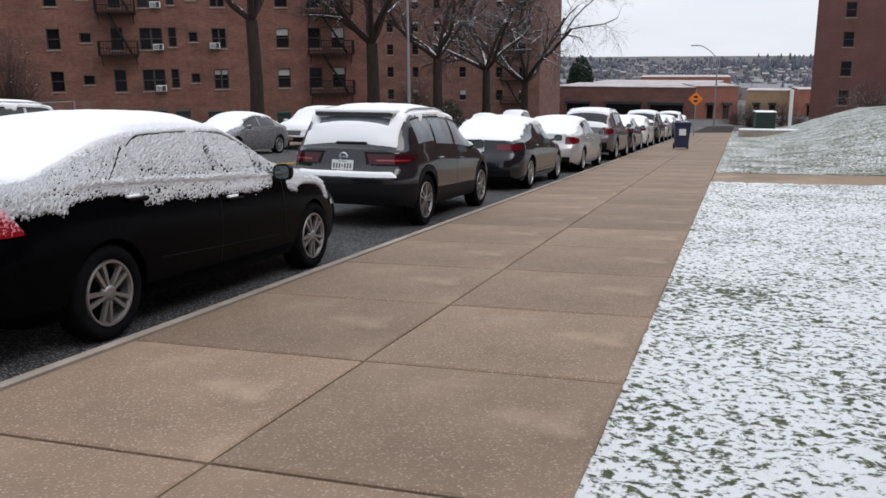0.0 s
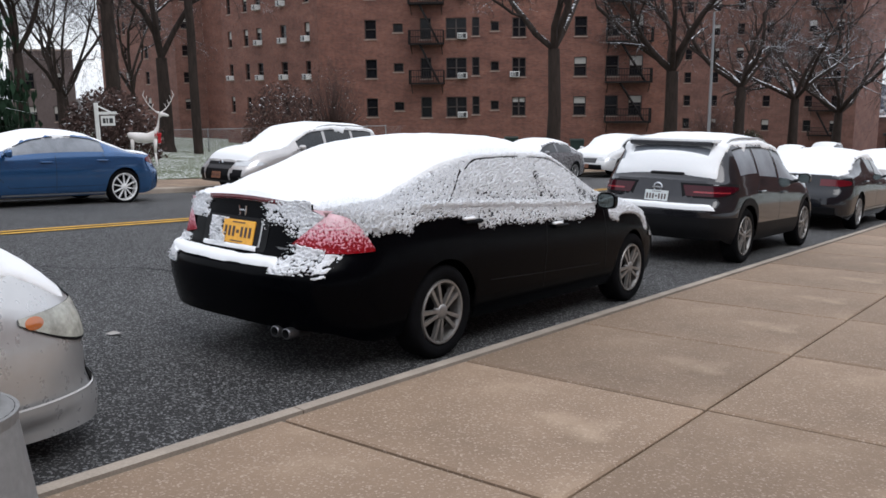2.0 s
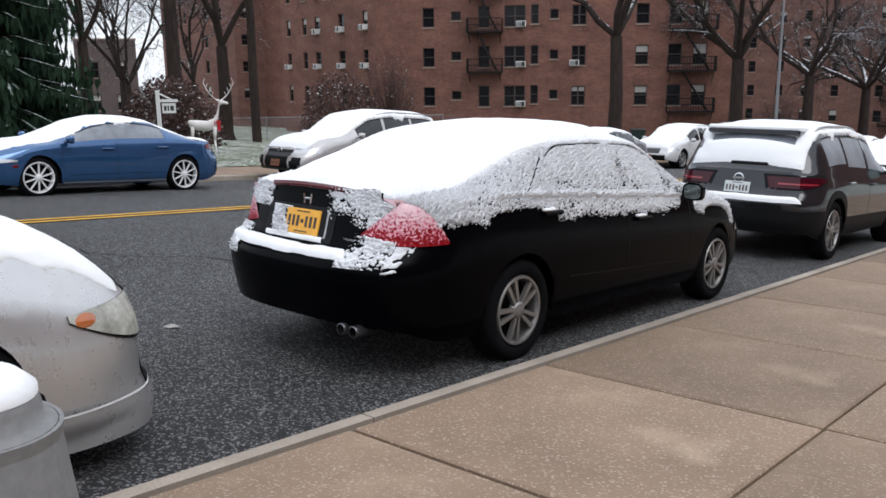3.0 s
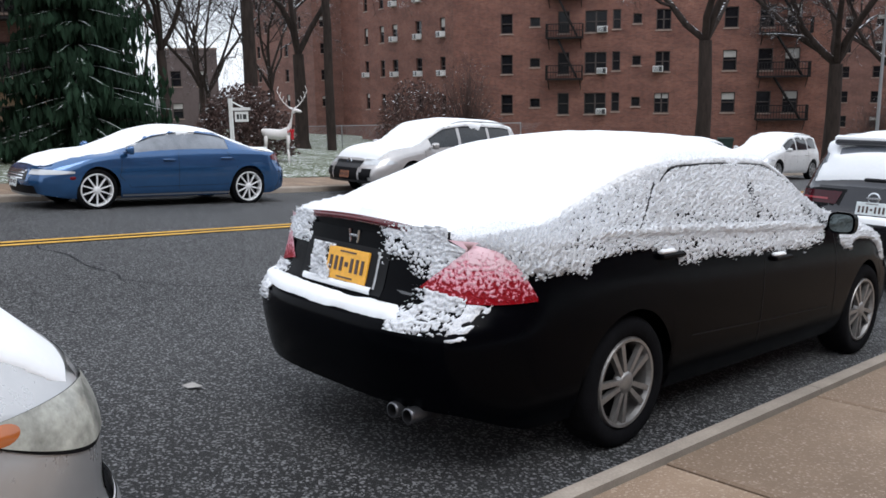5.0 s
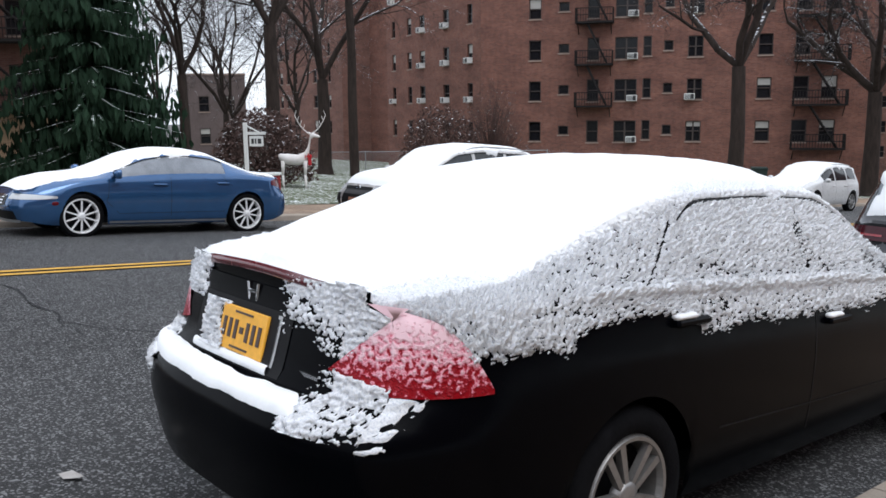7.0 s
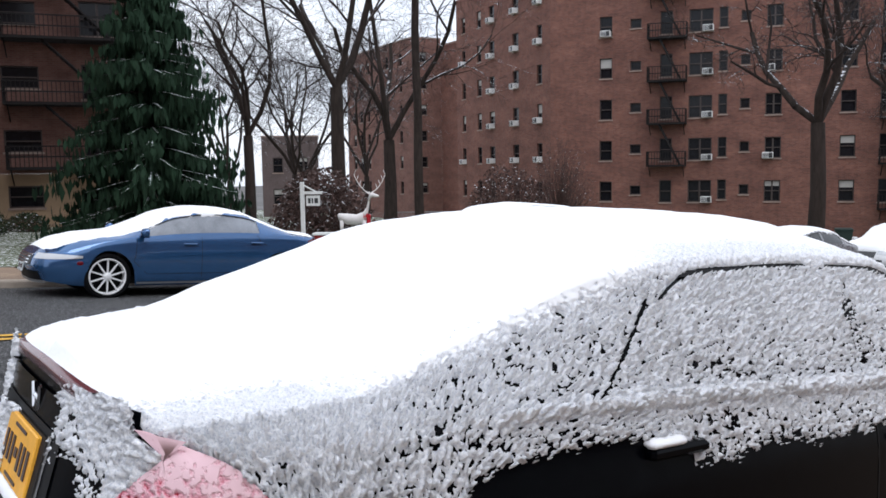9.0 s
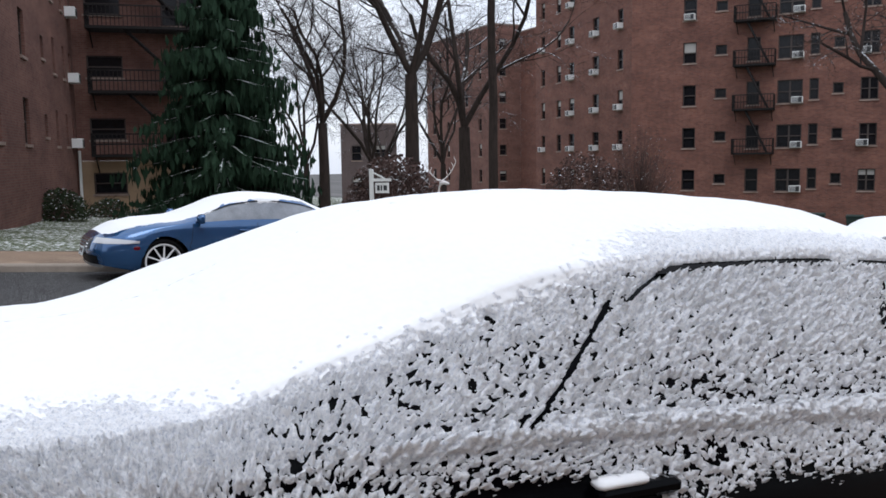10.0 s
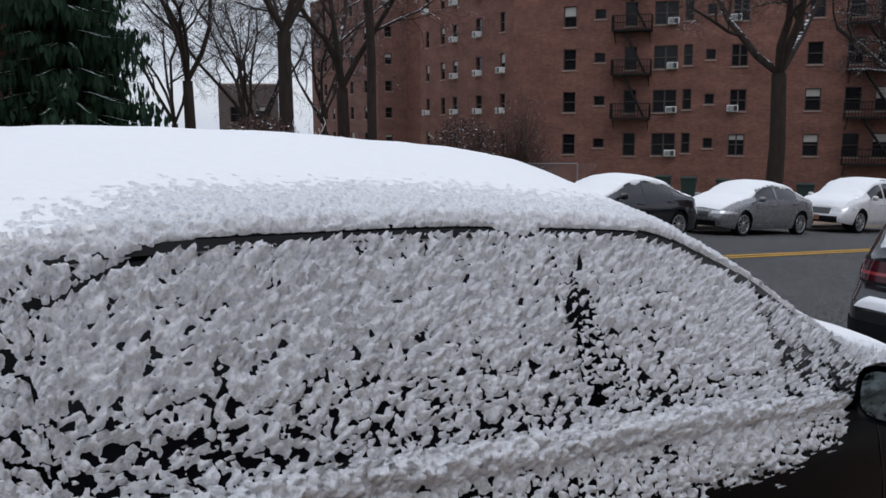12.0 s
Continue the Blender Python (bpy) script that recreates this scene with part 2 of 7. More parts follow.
FROST_LAMP = frosted_lamp("frosted_red_lamp")
BRIGHT_ALLOY = plain("bright_alloy_rim", (0.85, 0.85, 0.85), 0.4, 0.15)
CLEAR_LAMP = paint("clear_lamp", (0.55, 0.56, 0.57), 0.3, 0.1)
AMBER = paint("amber_lamp", (0.42, 0.12, 0.03), 0.0, 0.15)
PLATE_Y = plain("plate_yellow", (0.85, 0.42, 0.04), 0.45)
DIM_PLATE = plain("weathered_orange_plate", (0.24, 0.10, 0.055), 0.5)
PLATE_W = plain("plate_white", (0.62, 0.66, 0.66), 0.45)
INK = plain("plate_ink", (0.06, 0.035, 0.03), 0.5)
BARK = snowy("bark", (0.034, 0.025, 0.021), 0.41)
TWIG = snowy("twig", (0.034, 0.025, 0.022), 0.42)
SHRUB = snowy("shrub_twig", (0.085, 0.054, 0.047), 0.47)
SPRUCE = snowy("spruce_needles", (0.018, 0.040, 0.022), 0.64)
HEDGE = snowy("hedge_leaf", (0.035, 0.05, 0.025), 0.45)

# ---- mesh helpers ----


def mesh(name, verts, faces, mat, smooth=False, uv=None):
    me = bpy.data.meshes.new(name)
    me.from_pydata([tuple(map(float, v)) for v in verts], [], [tuple(map(int, f)) for f in faces])
    me.materials.append(mat)
    if smooth:
        me.polygons.foreach_set("use_smooth", [True] * len(me.polygons))
    if uv is not None:
        lay = me.uv_layers.new(name="UVMap")
        idx = np.zeros(len(me.loops), np.int32)
        me.loops.foreach_get("vertex_index", idx)
        lay.data.foreach_set("uv", np.asarray(uv, np.float32)[idx].ravel())
    me.update()
    return me


def part(name, me, parent=None, label="", m=None):
    ob = new(name, me)
    if parent is not None:
        ob.parent = parent
    if m is not None:
        ob.matrix_basis = m
    return tagged(ob, label) if label else ob


def thing(name, label, category, m=None, group="", kind="", data=None):
    ob = new(name, data)
    if m is not None:
        ob.matrix_basis = m
    return tagged(ob, label, category, group, kind)


class Soup:
    """Collects boxes, tubes and quads into one mesh."""

    def __init__(self):
        self.v, self.f = [], []

    def add(self, verts, faces):
        k = len(self.v)
        self.v += [tuple(p) for p in verts]
        self.f += [tuple(i + k for i in f) for f in faces]
        return self

    def box(self, x0, x1, y0, y1, z0, z1, m=None, chamfer=0.0):
        if chamfer:
            c = chamfer
            vs = []
            for z, i in ((z0, c), (z0 + c, 0), (z1 - c, 0), (z1, c)):
                a, b_, d, e = x0 + i, x1 - i, y0 + i, y1 - i
                k = c
                vs += [(a + k, d, z), (b_ - k, d, z), (b_, d + k, z), (b_, e - k, z), (b_ - k, e, z), (a + k, e, z), (a, e - k, z), (a, d + k, z)]
            fs = [tuple(range(7, -1, -1)), tuple(range(24, 32))]
            for r in range(3):
                fs += [(r * 8 + i, r * 8 + (i + 1) % 8, r * 8 + 8 + (i + 1) % 8, r * 8 + 8 + i) for i in range(8)]
        else:
            vs = [(x, y, z) for z in (z0, z1) for x, y in ((x0, y0), (x1, y0), (x1, y1), (x0, y1))]
            fs = [(3, 2, 1, 0), (4, 5, 6, 7), (0, 1, 5, 4), (1, 2, 6, 5), (2, 3, 7, 6), (3, 0, 4, 7)]
        if m is not None:
            vs = [tuple(m @ Vector(p)) for p in vs]
        return self.add(vs, fs)

    def tube(self, a, b, r0, r1=None, n=8, cap=True):
        a, b = Vector(a), Vector(b)
        r1 = r0 if r1 is None else r1
        d = (b - a).normalized()
        s = d.orthogonal().normalized()
        t = d.cross(s)
        vs = [a + (s * math.cos(q) + t * math.sin(q)) * r0 for q in (2 * math.pi * i / n for i in range(n))]
        vs += [b + (s * math.cos(q) + t * math.sin(q)) * r1 for q in (2 * math.pi * i / n for i in range(n))]
        fs = [(i, (i + 1) % n, n + (i + 1) % n, n + i) for i in range(n)]
        if cap:
            fs += [tuple(range(n - 1, -1, -1)), tuple(range(n, 2 * n))]
        return self.add(vs, fs)

    def sweep(self, points, r, n=6):
        """One bent rod along points."""
        k, P = len(self.v), [Vector(p) for p in points]
        for i, p in enumerate(P):
            d = (P[min(i + 1, len(P) - 1)] - P[max(i - 1, 0)]).normalized()
            s = d.cross(Vector((0.31, 0.17, 1.0))).normalized()
            t = d.cross(s)
            self.v += [tuple(p + (s * math.cos(2 * math.pi * j / n) + t * math.sin(2 * math.pi * j / n)) * r) for j in range(n)]
        self.f += [(k + i * n + j, k + i * n + (j + 1) % n, k + (i + 1) * n + (j + 1) % n, k + (i + 1) * n + j) for i in range(len(P) - 1) for j in range(n)]
        return self

    def lathe(self, prof, m=None, n=28, close=False):
        """prof: (radius, z) pairs turned round z."""
        vs = [(r * math.cos(2 * math.pi * i / n), r * math.sin(2 * math.pi * i / n), z) for r, z in prof for i in range(n)]
        fs = [(k * n + i, k * n + (i + 1) % n, k * n + n + (i + 1) % n, k * n + n + i) for k in range(len(prof) - 1) for i in range(n)]
        if m is not None:
            vs = [tuple(m @ Vector(p)) for p in vs]
        return self.add(vs, fs)

    def mesh(self, name, mat, smooth=False):
        return mesh(name, self.v, self.f, mat, smooth)


def lattice(P, closed=False):
    """Faces of a grid of points with shape (rows, columns, 3)."""
    r, c = P.shape[:2]
    i = np.arange(r * c).reshape(r, c)
    return np.stack([i[:-1, :-1], i[:-1, 1:], i[1:, 1:], i[1:, :-1]], -1).reshape(-1, 4)


def _hash(ix, iy, seed):
    h = (ix.astype(np.int64) * 374761393 + iy.astype(np.int64) * 668265263 + seed * 2147483647) & 0x7FFFFFFF
    h = ((h ^ (h >> 13)) * 1274126177) & 0x7FFFFFFF
    return ((h ^ (h >> 16)) & 0xFFFF) / 65535.0


def value_noise(x, y, seed=0, octaves=4):
    out, amp, tot = 0, 1.0, 0.0
    for o in range(octaves):
        ix, iy = np.floor(x), np.floor(y)
        fx, fy = x - ix, y - iy
        fx, fy = fx * fx * (3 - 2 * fx), fy * fy * (3 - 2 * fy)
        s = seed + o * 17
        a, b = _hash(ix, iy, s), _hash(ix + 1, iy, s)
        c, d = _hash(ix, iy + 1, s), _hash(ix + 1, iy + 1, s)
        out = out + amp * ((a * (1 - fx) + b * fx) * (1 - fy) + (c * (1 - fx) + d * fx) * fy)
        tot += amp
        amp, x, y = amp * 0.5, x * 2.03 + 5.1, y * 2.03 + 9.7
    return out / tot


def clumps(x, y, seed=0):
    """Rounded lumps: one minus the distance to the nearest of scattered centres."""
    ix, iy = np.floor(x), np.floor(y)
    best = np.full(np.shape(x), 9.0)
    for dx in (-1, 0, 1):
        for dy in (-1, 0, 1):
            jx, jy = ix + dx, iy + dy
            px, py = jx + _hash(jx, jy, seed), jy + _hash(jx, jy, seed + 91)
            best = np.minimum(best, (x - px) ** 2 + (y - py) ** 2)
    return 1 - np.sqrt(best)


def smooth_curve(pts, sigma=0.05):
    """A function through the given (y, value) corners, rounded over about sigma metres."""
    ys, vs = np.array([p[0] for p in pts], float), np.array([p[1] for p in pts], float)
    g = np.linspace(ys[0] - 4 * sigma, ys[-1] + 4 * sigma, 1200)
    step = g[1] - g[0]
    k = np.exp(-0.5 * (np.arange(-int(4 * sigma / step), int(4 * sigma / step) + 1) * step / sigma) ** 2)
    v = np.interp(g, ys, vs)
    sm = np.convolve(np.pad(v, len(k) // 2, mode="edge"), k / k.sum(), "valid")
    return lambda y: np.interp(y, g, sm)

# ---- ground, road, pavements ----
FAR_DROP = 0.075                    # the far kerb lies this much below the near one


def camber(x):
    """Height of the asphalt across the road."""
    x = np.asarray(x, float)
    return ROAD + 0.05 * (1 - ((x + 10.4) / 6.8) ** 2) - FAR_DROP * np.clip((-6.0 - x) / 10.0, 0, 1)



def fall(y):
    """Height of the street's plane, easing out into the valley."""
    y = np.asarray(y, float)
    near = -GRADE * np.minimum(y, 110)
    return near - 0.050 * np.clip(y - 110, 0, 900) - 0.004 * np.clip(y - 1010, 0, 3000)


def snow_lawn_material(name, green=0.45, scale=1.0):
    m, n, l, b = material(name, 0.85)
    grass, _ = noise_ramp(n, l, 16 * scale, [(0.3, (0.045, 0.06, 0.03)), (0.55, (0.10, 0.12, 0.06)), (0.75, (0.14, 0.12, 0.075))], detail=6)
    _, f1 = noise_ramp(n, l, 19.0 * scale, [(0, (0, 0, 0)), (1, (1, 1, 1))], detail=7, rough=0.66)
    _, f2 = noise_ramp(n, l, 0.8, [(0, (0, 0, 0)), (1, (1, 1, 1))], detail=3)
    add = n.new("ShaderNodeMath")
    add.operation = "MULTIPLY_ADD"
    l.new(f2, add.inputs[0])
    add.inputs[1].default_value = 0.22
    l.new(f1, add.inputs[2])
    rp = n.new("ShaderNodeValToRGB")
    rp.color_ramp.elements[0].position, rp.color_ramp.elements[1].position = green + 0.13, green + 0.21
    l.new(add.outputs["Value"], rp.inputs["Fac"])
    l.new(blend(n, l, "MIX", rp.outputs["Color"], grass, (0.84, 0.86, 0.87)), b.inputs["Base Color"])
    bump(n, l, b, f1, 0.9, 0.05)
    return m


LAWN = snow_lawn_material("snowy_lawn", 0.40)
LAWN_FAR = snow_lawn_material("thin_snow_lawn", 0.465, 0.7)
LAWN_ACROSS = snow_lawn_material("patchy_snow_lawn", 0.50, 0.5)
EARTH = rough_stuff("valley_ground", (0.13, 0.125, 0.12), 0.02, 0.6, 0.35, 0.95)


def sheet(name, xs, ys, height, mat, label, category, kind="structure", noise_amp=0.0, freq=6.0):
    X, Y = np.meshgrid(np.asarray(xs, float), np.asarray(ys, float))
    Z = fall(Y) + height(X, Y)
    if noise_amp:
        Z = Z + noise_amp * (value_noise(X * freq, Y * freq, 3, 4) - 0.5)
    P = np.stack([X, Y, Z], -1)
    ob = new(name, mesh(name, P.reshape(-1, 3), lattice(P), mat, True))
    return tagged(ob, label, category, kind=kind)


far_x = np.concatenate([-np.geomspace(20, 3000, 24)[::-1], np.linspace(-18, 18, 13), np.geomspace(20, 3000, 24)])
far_y = np.concatenate([-np.geomspace(4, 400, 12)[::-1], np.linspace(0, 110, 23), np.geomspace(115, 4200, 34)])
sheet("ground", far_x, far_y,
      lambda X, Y: -0.45 + 16 * np.clip((Y - 1600) / 1400, 0, 1) ** 1.3 * (0.75 + 0.5 * value_noise(X / 420, Y / 900, 5, 4)),
      EARTH, "grey brown winter ground reaching to the far hills", "ground")

road_y = np.concatenate([np.linspace(-30, 40, 141), np.linspace(41, 108, 34)])
sheet("road", np.linspace(CY, CX, 40), road_y, lambda X, Y: camber(X), ASPHALT,
      "worn dark grey asphalt two-way road on a slope", "road", noise_amp=0.012, freq=1.5)


def ribbon(name, x0, x1, y0, y1, z, mat, label, category, kind="structure", crown=True):
    ys = np.arange(y0, y1 + 0.01, 0.5)
    X, Y = np.meshgrid(np.array([x0, x1]), ys)
    Z = fall(Y) + z + (camber(X) if crown else 0)
    X = X + 0.006 * (value_noise(Y * 3, X * 3, 4, 3) - 0.5)
    P = np.stack([X, Y, Z], -1)
    return tagged(new(name, mesh(name, P.reshape(-1, 3), lattice(P), mat)), label, category, kind=kind)


ribbon("road_marking", -11.78, -11.66, -30, 100, 0.012, YELLOW, "worn yellow centre line painted on asphalt", "road marking")
ribbon("road_marking", -12.02, -11.90, -30, 100, 0.012, YELLOW, "worn yellow centre line painted on asphalt", "road marking")

# sealed and open cracks that wander across the asphalt
CRACK = rough_stuff("crack_shadow_tar", (0.028, 0.028, 0.03), 4, 60, 0.3, 0.8)
for k, (xa, ya, xb, yb) in enumerate([(-9.5, 3.6, -6.6, 6.2), (-12.6, 4.4, -8.2, 4.0), (-8.0, 8.8, -10.6, 5.2), (-13.6, 12, -9, 15), (-9.2, 1.4, -7.6, 3.9)]):
    pts = []
    for i in range(26):
        q = i / 25
        pts.append((xa + (xb - xa) * q + 0.30 * (float(value_noise(np.array(q * 9.0), np.array(k * 3.1), 7, 3)) - 0.5), ya + (yb - ya) * q + 0.5 * (float(value_noise(np.array(q * 7.0), np.array(k * 5.3), 9, 3)) - 0.5)))
    vs, fs = [], []
    for i, (px, py) in enumerate(pts):
        wd = 0.012 * (0.4 + random.random()) * math.sin(math.pi * (i + 0.5) / 26)
        z = float(fall(py)) + float(camber(px)) + 0.009
        vs += [(px, py - wd, z), (px, py + wd, z)]
        if i:
            fs.append((2 * i - 2, 2 * i, 2 * i + 1, 2 * i - 1))
    tagged(new("road_crack", mesh("road_crack", vs, fs, CRACK)), "thin dark crack wandering across the asphalt", "crack", kind="structure")

# kerbs: granite-like concrete lengths with a rounded top edge


def kerb(x_face, x_back, y0, y1, rise, side):
    lo = ROAD - 0.1
    prof = [(x_face, lo), (x_face + side * 0.012, rise - 0.03), (x_face + side * 0.03, rise - 0.004), (x_face + side * 0.055, rise), (x_back, rise), (x_back, lo)]
    vs, fs = [], []
    n = len(prof)
    for j, y in enumerate((y0 + 0.005, y1 - 0.005)):
        vs += [(x, y, float(fall(y)) + z) for x, z in prof]
    fs = [(i, i + 1, n + i + 1, n + i) for i in range(n - 1)] + [tuple(range(n)), tuple(range(2 * n - 1, n - 1, -1))]
    return vs, fs


kerb_near = thing("kerb", "tan concrete kerb with rounded edge beside the road", "kerb", kind="structure")
kerb_far = thing("kerb", "grey concrete kerb along the far pavement", "kerb", kind="structure")
for y in np.arange(-6.0, 60, 3.05):
    part("kerb_stone", mesh("kerb_stone", *kerb(CX, -3.535, y - 0.3, y + 2.75, -0.045, 1), KERB), kerb_near)
for y in np.arange(-10.0, 90, 6.1):
    part("kerb_stone", mesh("kerb_stone", *kerb(CY, CY - 0.15, y, y + 6.1, -0.03 - FAR_DROP, -1), KERB), kerb_far)


def slab_mesh(w, d, seed):
    """A pavement slab with eased edges and a slightly uneven top, in its own frame."""
    rnd = random.Random(seed)
    e = 0.012
    xs, ys = [0, e, w / 2, w - e, w], [0, e, d / 2, d - e, d]
    vs, fs = [], []
    for j, y in enumerate(ys):
        for i, x in enumerate(xs):
            edge = i in (0, 4) or j in (0, 4)
            vs.append((x, y, -0.009 if edge else rnd.uniform(-0.0015, 0.0015)))
    fs = [(j * 5 + i, j * 5 + i + 1, j * 5 + i + 6, j * 5 + i + 5) for j in range(4) for i in range(4)]
    k = len(vs)
    vs += [(0, 0, -0.08), (w, 0, -0.08), (w, d, -0.08), (0, d, -0.08)]
    fs += [(0, k, k + 1, 4, 3, 2, 1), (4, k + 1, k + 2, 24, 19, 14, 9), (24, k + 2, k + 3, 20, 21, 22, 23), (20, k + 3, k, 0, 5, 10, 15)]
    return mesh("slab", vs, fs, CONCRETE)


GROUT = rough_stuff("joint_dirt", (0.035, 0.028, 0.022), 6, 60, 0.3, 0.95)
pave = sheet("pavement", [-3.505, -1.94, -0.48], np.arange(-8, 110, 2.0), lambda X, Y: 0.028 * (X + 1.94) - 0.03, GROUT,
             "tan concrete pavement of large slabs, damp and stained", "pavement")
PITCH = 1.525
slabs = [slab_mesh(1.557, PITCH - 0.024, s) for s in range(4)]
slabs_in = [slab_mesh(1.45, PITCH - 0.024, 10 + s) for s in range(4)]
lean = math.degrees(math.atan(0.028))
for r in range(-5, 42):
    y = 4.215 + PITCH * r
    for (x0, pool) in ((-3.50, slabs), (-1.930, slabs_in)):
        ob = part("slab", pool[(r * 7 + (x0 > -3)) % 4], pave)
        ob.matrix_basis = pose(x0, y + 0.006, 0.028 * (x0 + 1.94) - GRADE * (y + 0.006)) @ pose(0, 0, 0, TIP + random.uniform(-0.05, 0.05), -lean, 0)
pave_far = sheet("pavement", [-19.6, CY - 0.15], np.arange(-12, 110, 2.0), lambda X, Y: -0.06 - FAR_DROP + 0 * X, GROUT, "pale concrete pavement on the far side of the road", "pavement")
far_slab = slab_mesh(2.2, 2.98, 31)
for r in range(-3, 24):
    y = 3.0 * r
    part("slab", far_slab, pave_far, m=pose(-19.58, y, -0.03 - FAR_DROP - GRADE * y) @ pose(0, 0, 0, TIP))

# lawns under thin snow
def mound(X, Y):
    rise = 1.9 * np.clip((X - 1.2) / 7.5, 0, 1) ** 1.2 * np.clip((Y - 25) / 12, 0, 1)
    return 0.012 + 0.02 * np.clip(X, 0, 40) + rise


lawn_y = np.concatenate([np.linspace(-6, 18.7, 330)])
near_lawn = sheet("lawn", np.concatenate([np.linspace(-0.475, 7, 120), np.geomspace(7.2, 60, 30)]), lawn_y, mound, LAWN,
                  "lawn of short grass under a thin uneven cover of snow", "lawn", kind="stuff", noise_amp=0.05, freq=9.0)
for v in near_lawn.data.vertices:
    if v.co.x < -0.42:
        v.co.x += 0.09 * (float(value_noise(np.array(v.co.y * 5.0), np.array(2.0), 41, 4)) - 0.78)
        v.co.z += 0.012
sheet("lawn", np.concatenate([np.linspace(-0.475, 12, 70), np.geomspace(12.3, 60, 20)]), np.linspace(21.7, 75, 160), mound, LAWN_FAR,
      "rising lawn dusted with snow beyond the footpath", "lawn", kind="stuff", noise_amp=0.07, freq=5.0)
sheet("footpath", np.linspace(-0.475, 40, 30), [18.7, 20.2, 21.7], lambda X, Y: 0.005 + 0.02 * np.clip(X, 0, 40), CONCRETE,
      "tan concrete footpath crossing the lawn", "footpath")
sheet("lawn", np.concatenate([-np.geomspace(26, 110, 40)[::-1], np.linspace(-25.5, -19.6, 30)]), np.linspace(-20, 108, 200),
      lambda X, Y: -0.03 - FAR_DROP - 0.02 * np.clip(-19.6 - X, 0, 12), LAWN_ACROSS, "far lawn with thin snow and green grass", "lawn", kind="stuff", noise_amp=0.08, freq=2.0)

# ---- brick buildings ----


def wall_mesh(name, width, z0, z1, holes, mat, depth=0.22):
    """A wall in its own frame: x along, y = 0 the outer face, openings cut through to depth."""
    xs = sorted({0.0, width, *[h[0] for h in holes], *[h[1] for h in holes]})
    zs = sorted({z0, z1, *[h[2] for h in holes], *[h[3] for h in holes]})
    vs, fs, uv = [], [], []

    def quad(pts):
        k = len(vs)
        for p in pts:
            vs.append(p)
            uv.append((p[0] + p[1], p[2]))
        fs.append((k, k + 1, k + 2, k + 3))

    def is_open(x, z):
        return any(h[0] < x < h[1] and h[2] < z < h[3] for h in holes)

    for j in range(len(zs) - 1):
        run = None
        for i in range(len(xs) - 1):
            o = is_open((xs[i] + xs[i + 1]) / 2, (zs[j] + zs[j + 1]) / 2)
            if not o and run is None:
                run = xs[i]
            if run is not None and (o or i == len(xs) - 2):
                e = xs[i] if o else xs[i + 1]
                quad([(run, 0, zs[j]), (e, 0, zs[j]), (e, 0, zs[j + 1]), (run, 0, zs[j + 1])])
                run = None
    for a, b_, c, d in holes:
        quad([(a, 0, c), (a, 0, d), (a, depth, d), (a, depth, c)])
        quad([(b_, 0, d), (b_, 0, c), (b_, depth, c), (b_, depth, d)])
        quad([(a, 0, d), (b_, 0, d), (b_, depth, d), (a, depth, d)])
        quad([(b_, 0, c), (a, 0, c), (a, depth, c), (b_, depth, c)])
    return mesh(name, vs, fs, mat, uv=uv)


def plate(xs, zs, solid, y0, y1):
    """One connected slab in the x-z plane from y0 to y1, with the cells that solid(i, j) leaves out cut through it."""
    nx, nz = len(xs), len(zs)
    vs = [(x, y, z) for y in (y0, y1) for z in zs for x in xs]
    at = lambda i, j, k: k * nx * nz + j * nx + i
    on = lambda i, j: 0 <= i < nx - 1 and 0 <= j < nz - 1 and solid(i, j)
    fs = []
    for j in range(nz - 1):
        for i in range(nx - 1):
            if not on(i, j):
                continue
            fs.append((at(i, j, 0), at(i + 1, j, 0), at(i + 1, j + 1, 0), at(i, j + 1, 0)))
            fs.append((at(i, j + 1, 1), at(i + 1, j + 1, 1), at(i + 1, j, 1), at(i, j, 1)))
            for di, dj, (p, q) in ((-1, 0, ((0, 1), (0, 0))), (1, 0, ((1, 0), (1, 1))), (0, -1, ((0, 0), (1, 0))), (0, 1, ((1, 1), (0, 1)))):
                if not on(i + di, j + dj):
                    a, b = (i + p[0], j + p[1]), (i + q[0], j + q[1])
                    fs.append((at(*a, 0), at(*a, 1), at(*b, 1), at(*b, 0)))
    used = sorted({k for f in fs for k in f})
    back = {k: i for i, k in enumerate(used)}
    return Soup().add([vs[k] for k in used], [tuple(back[k] for k in f) for f in fs])


_win = {}


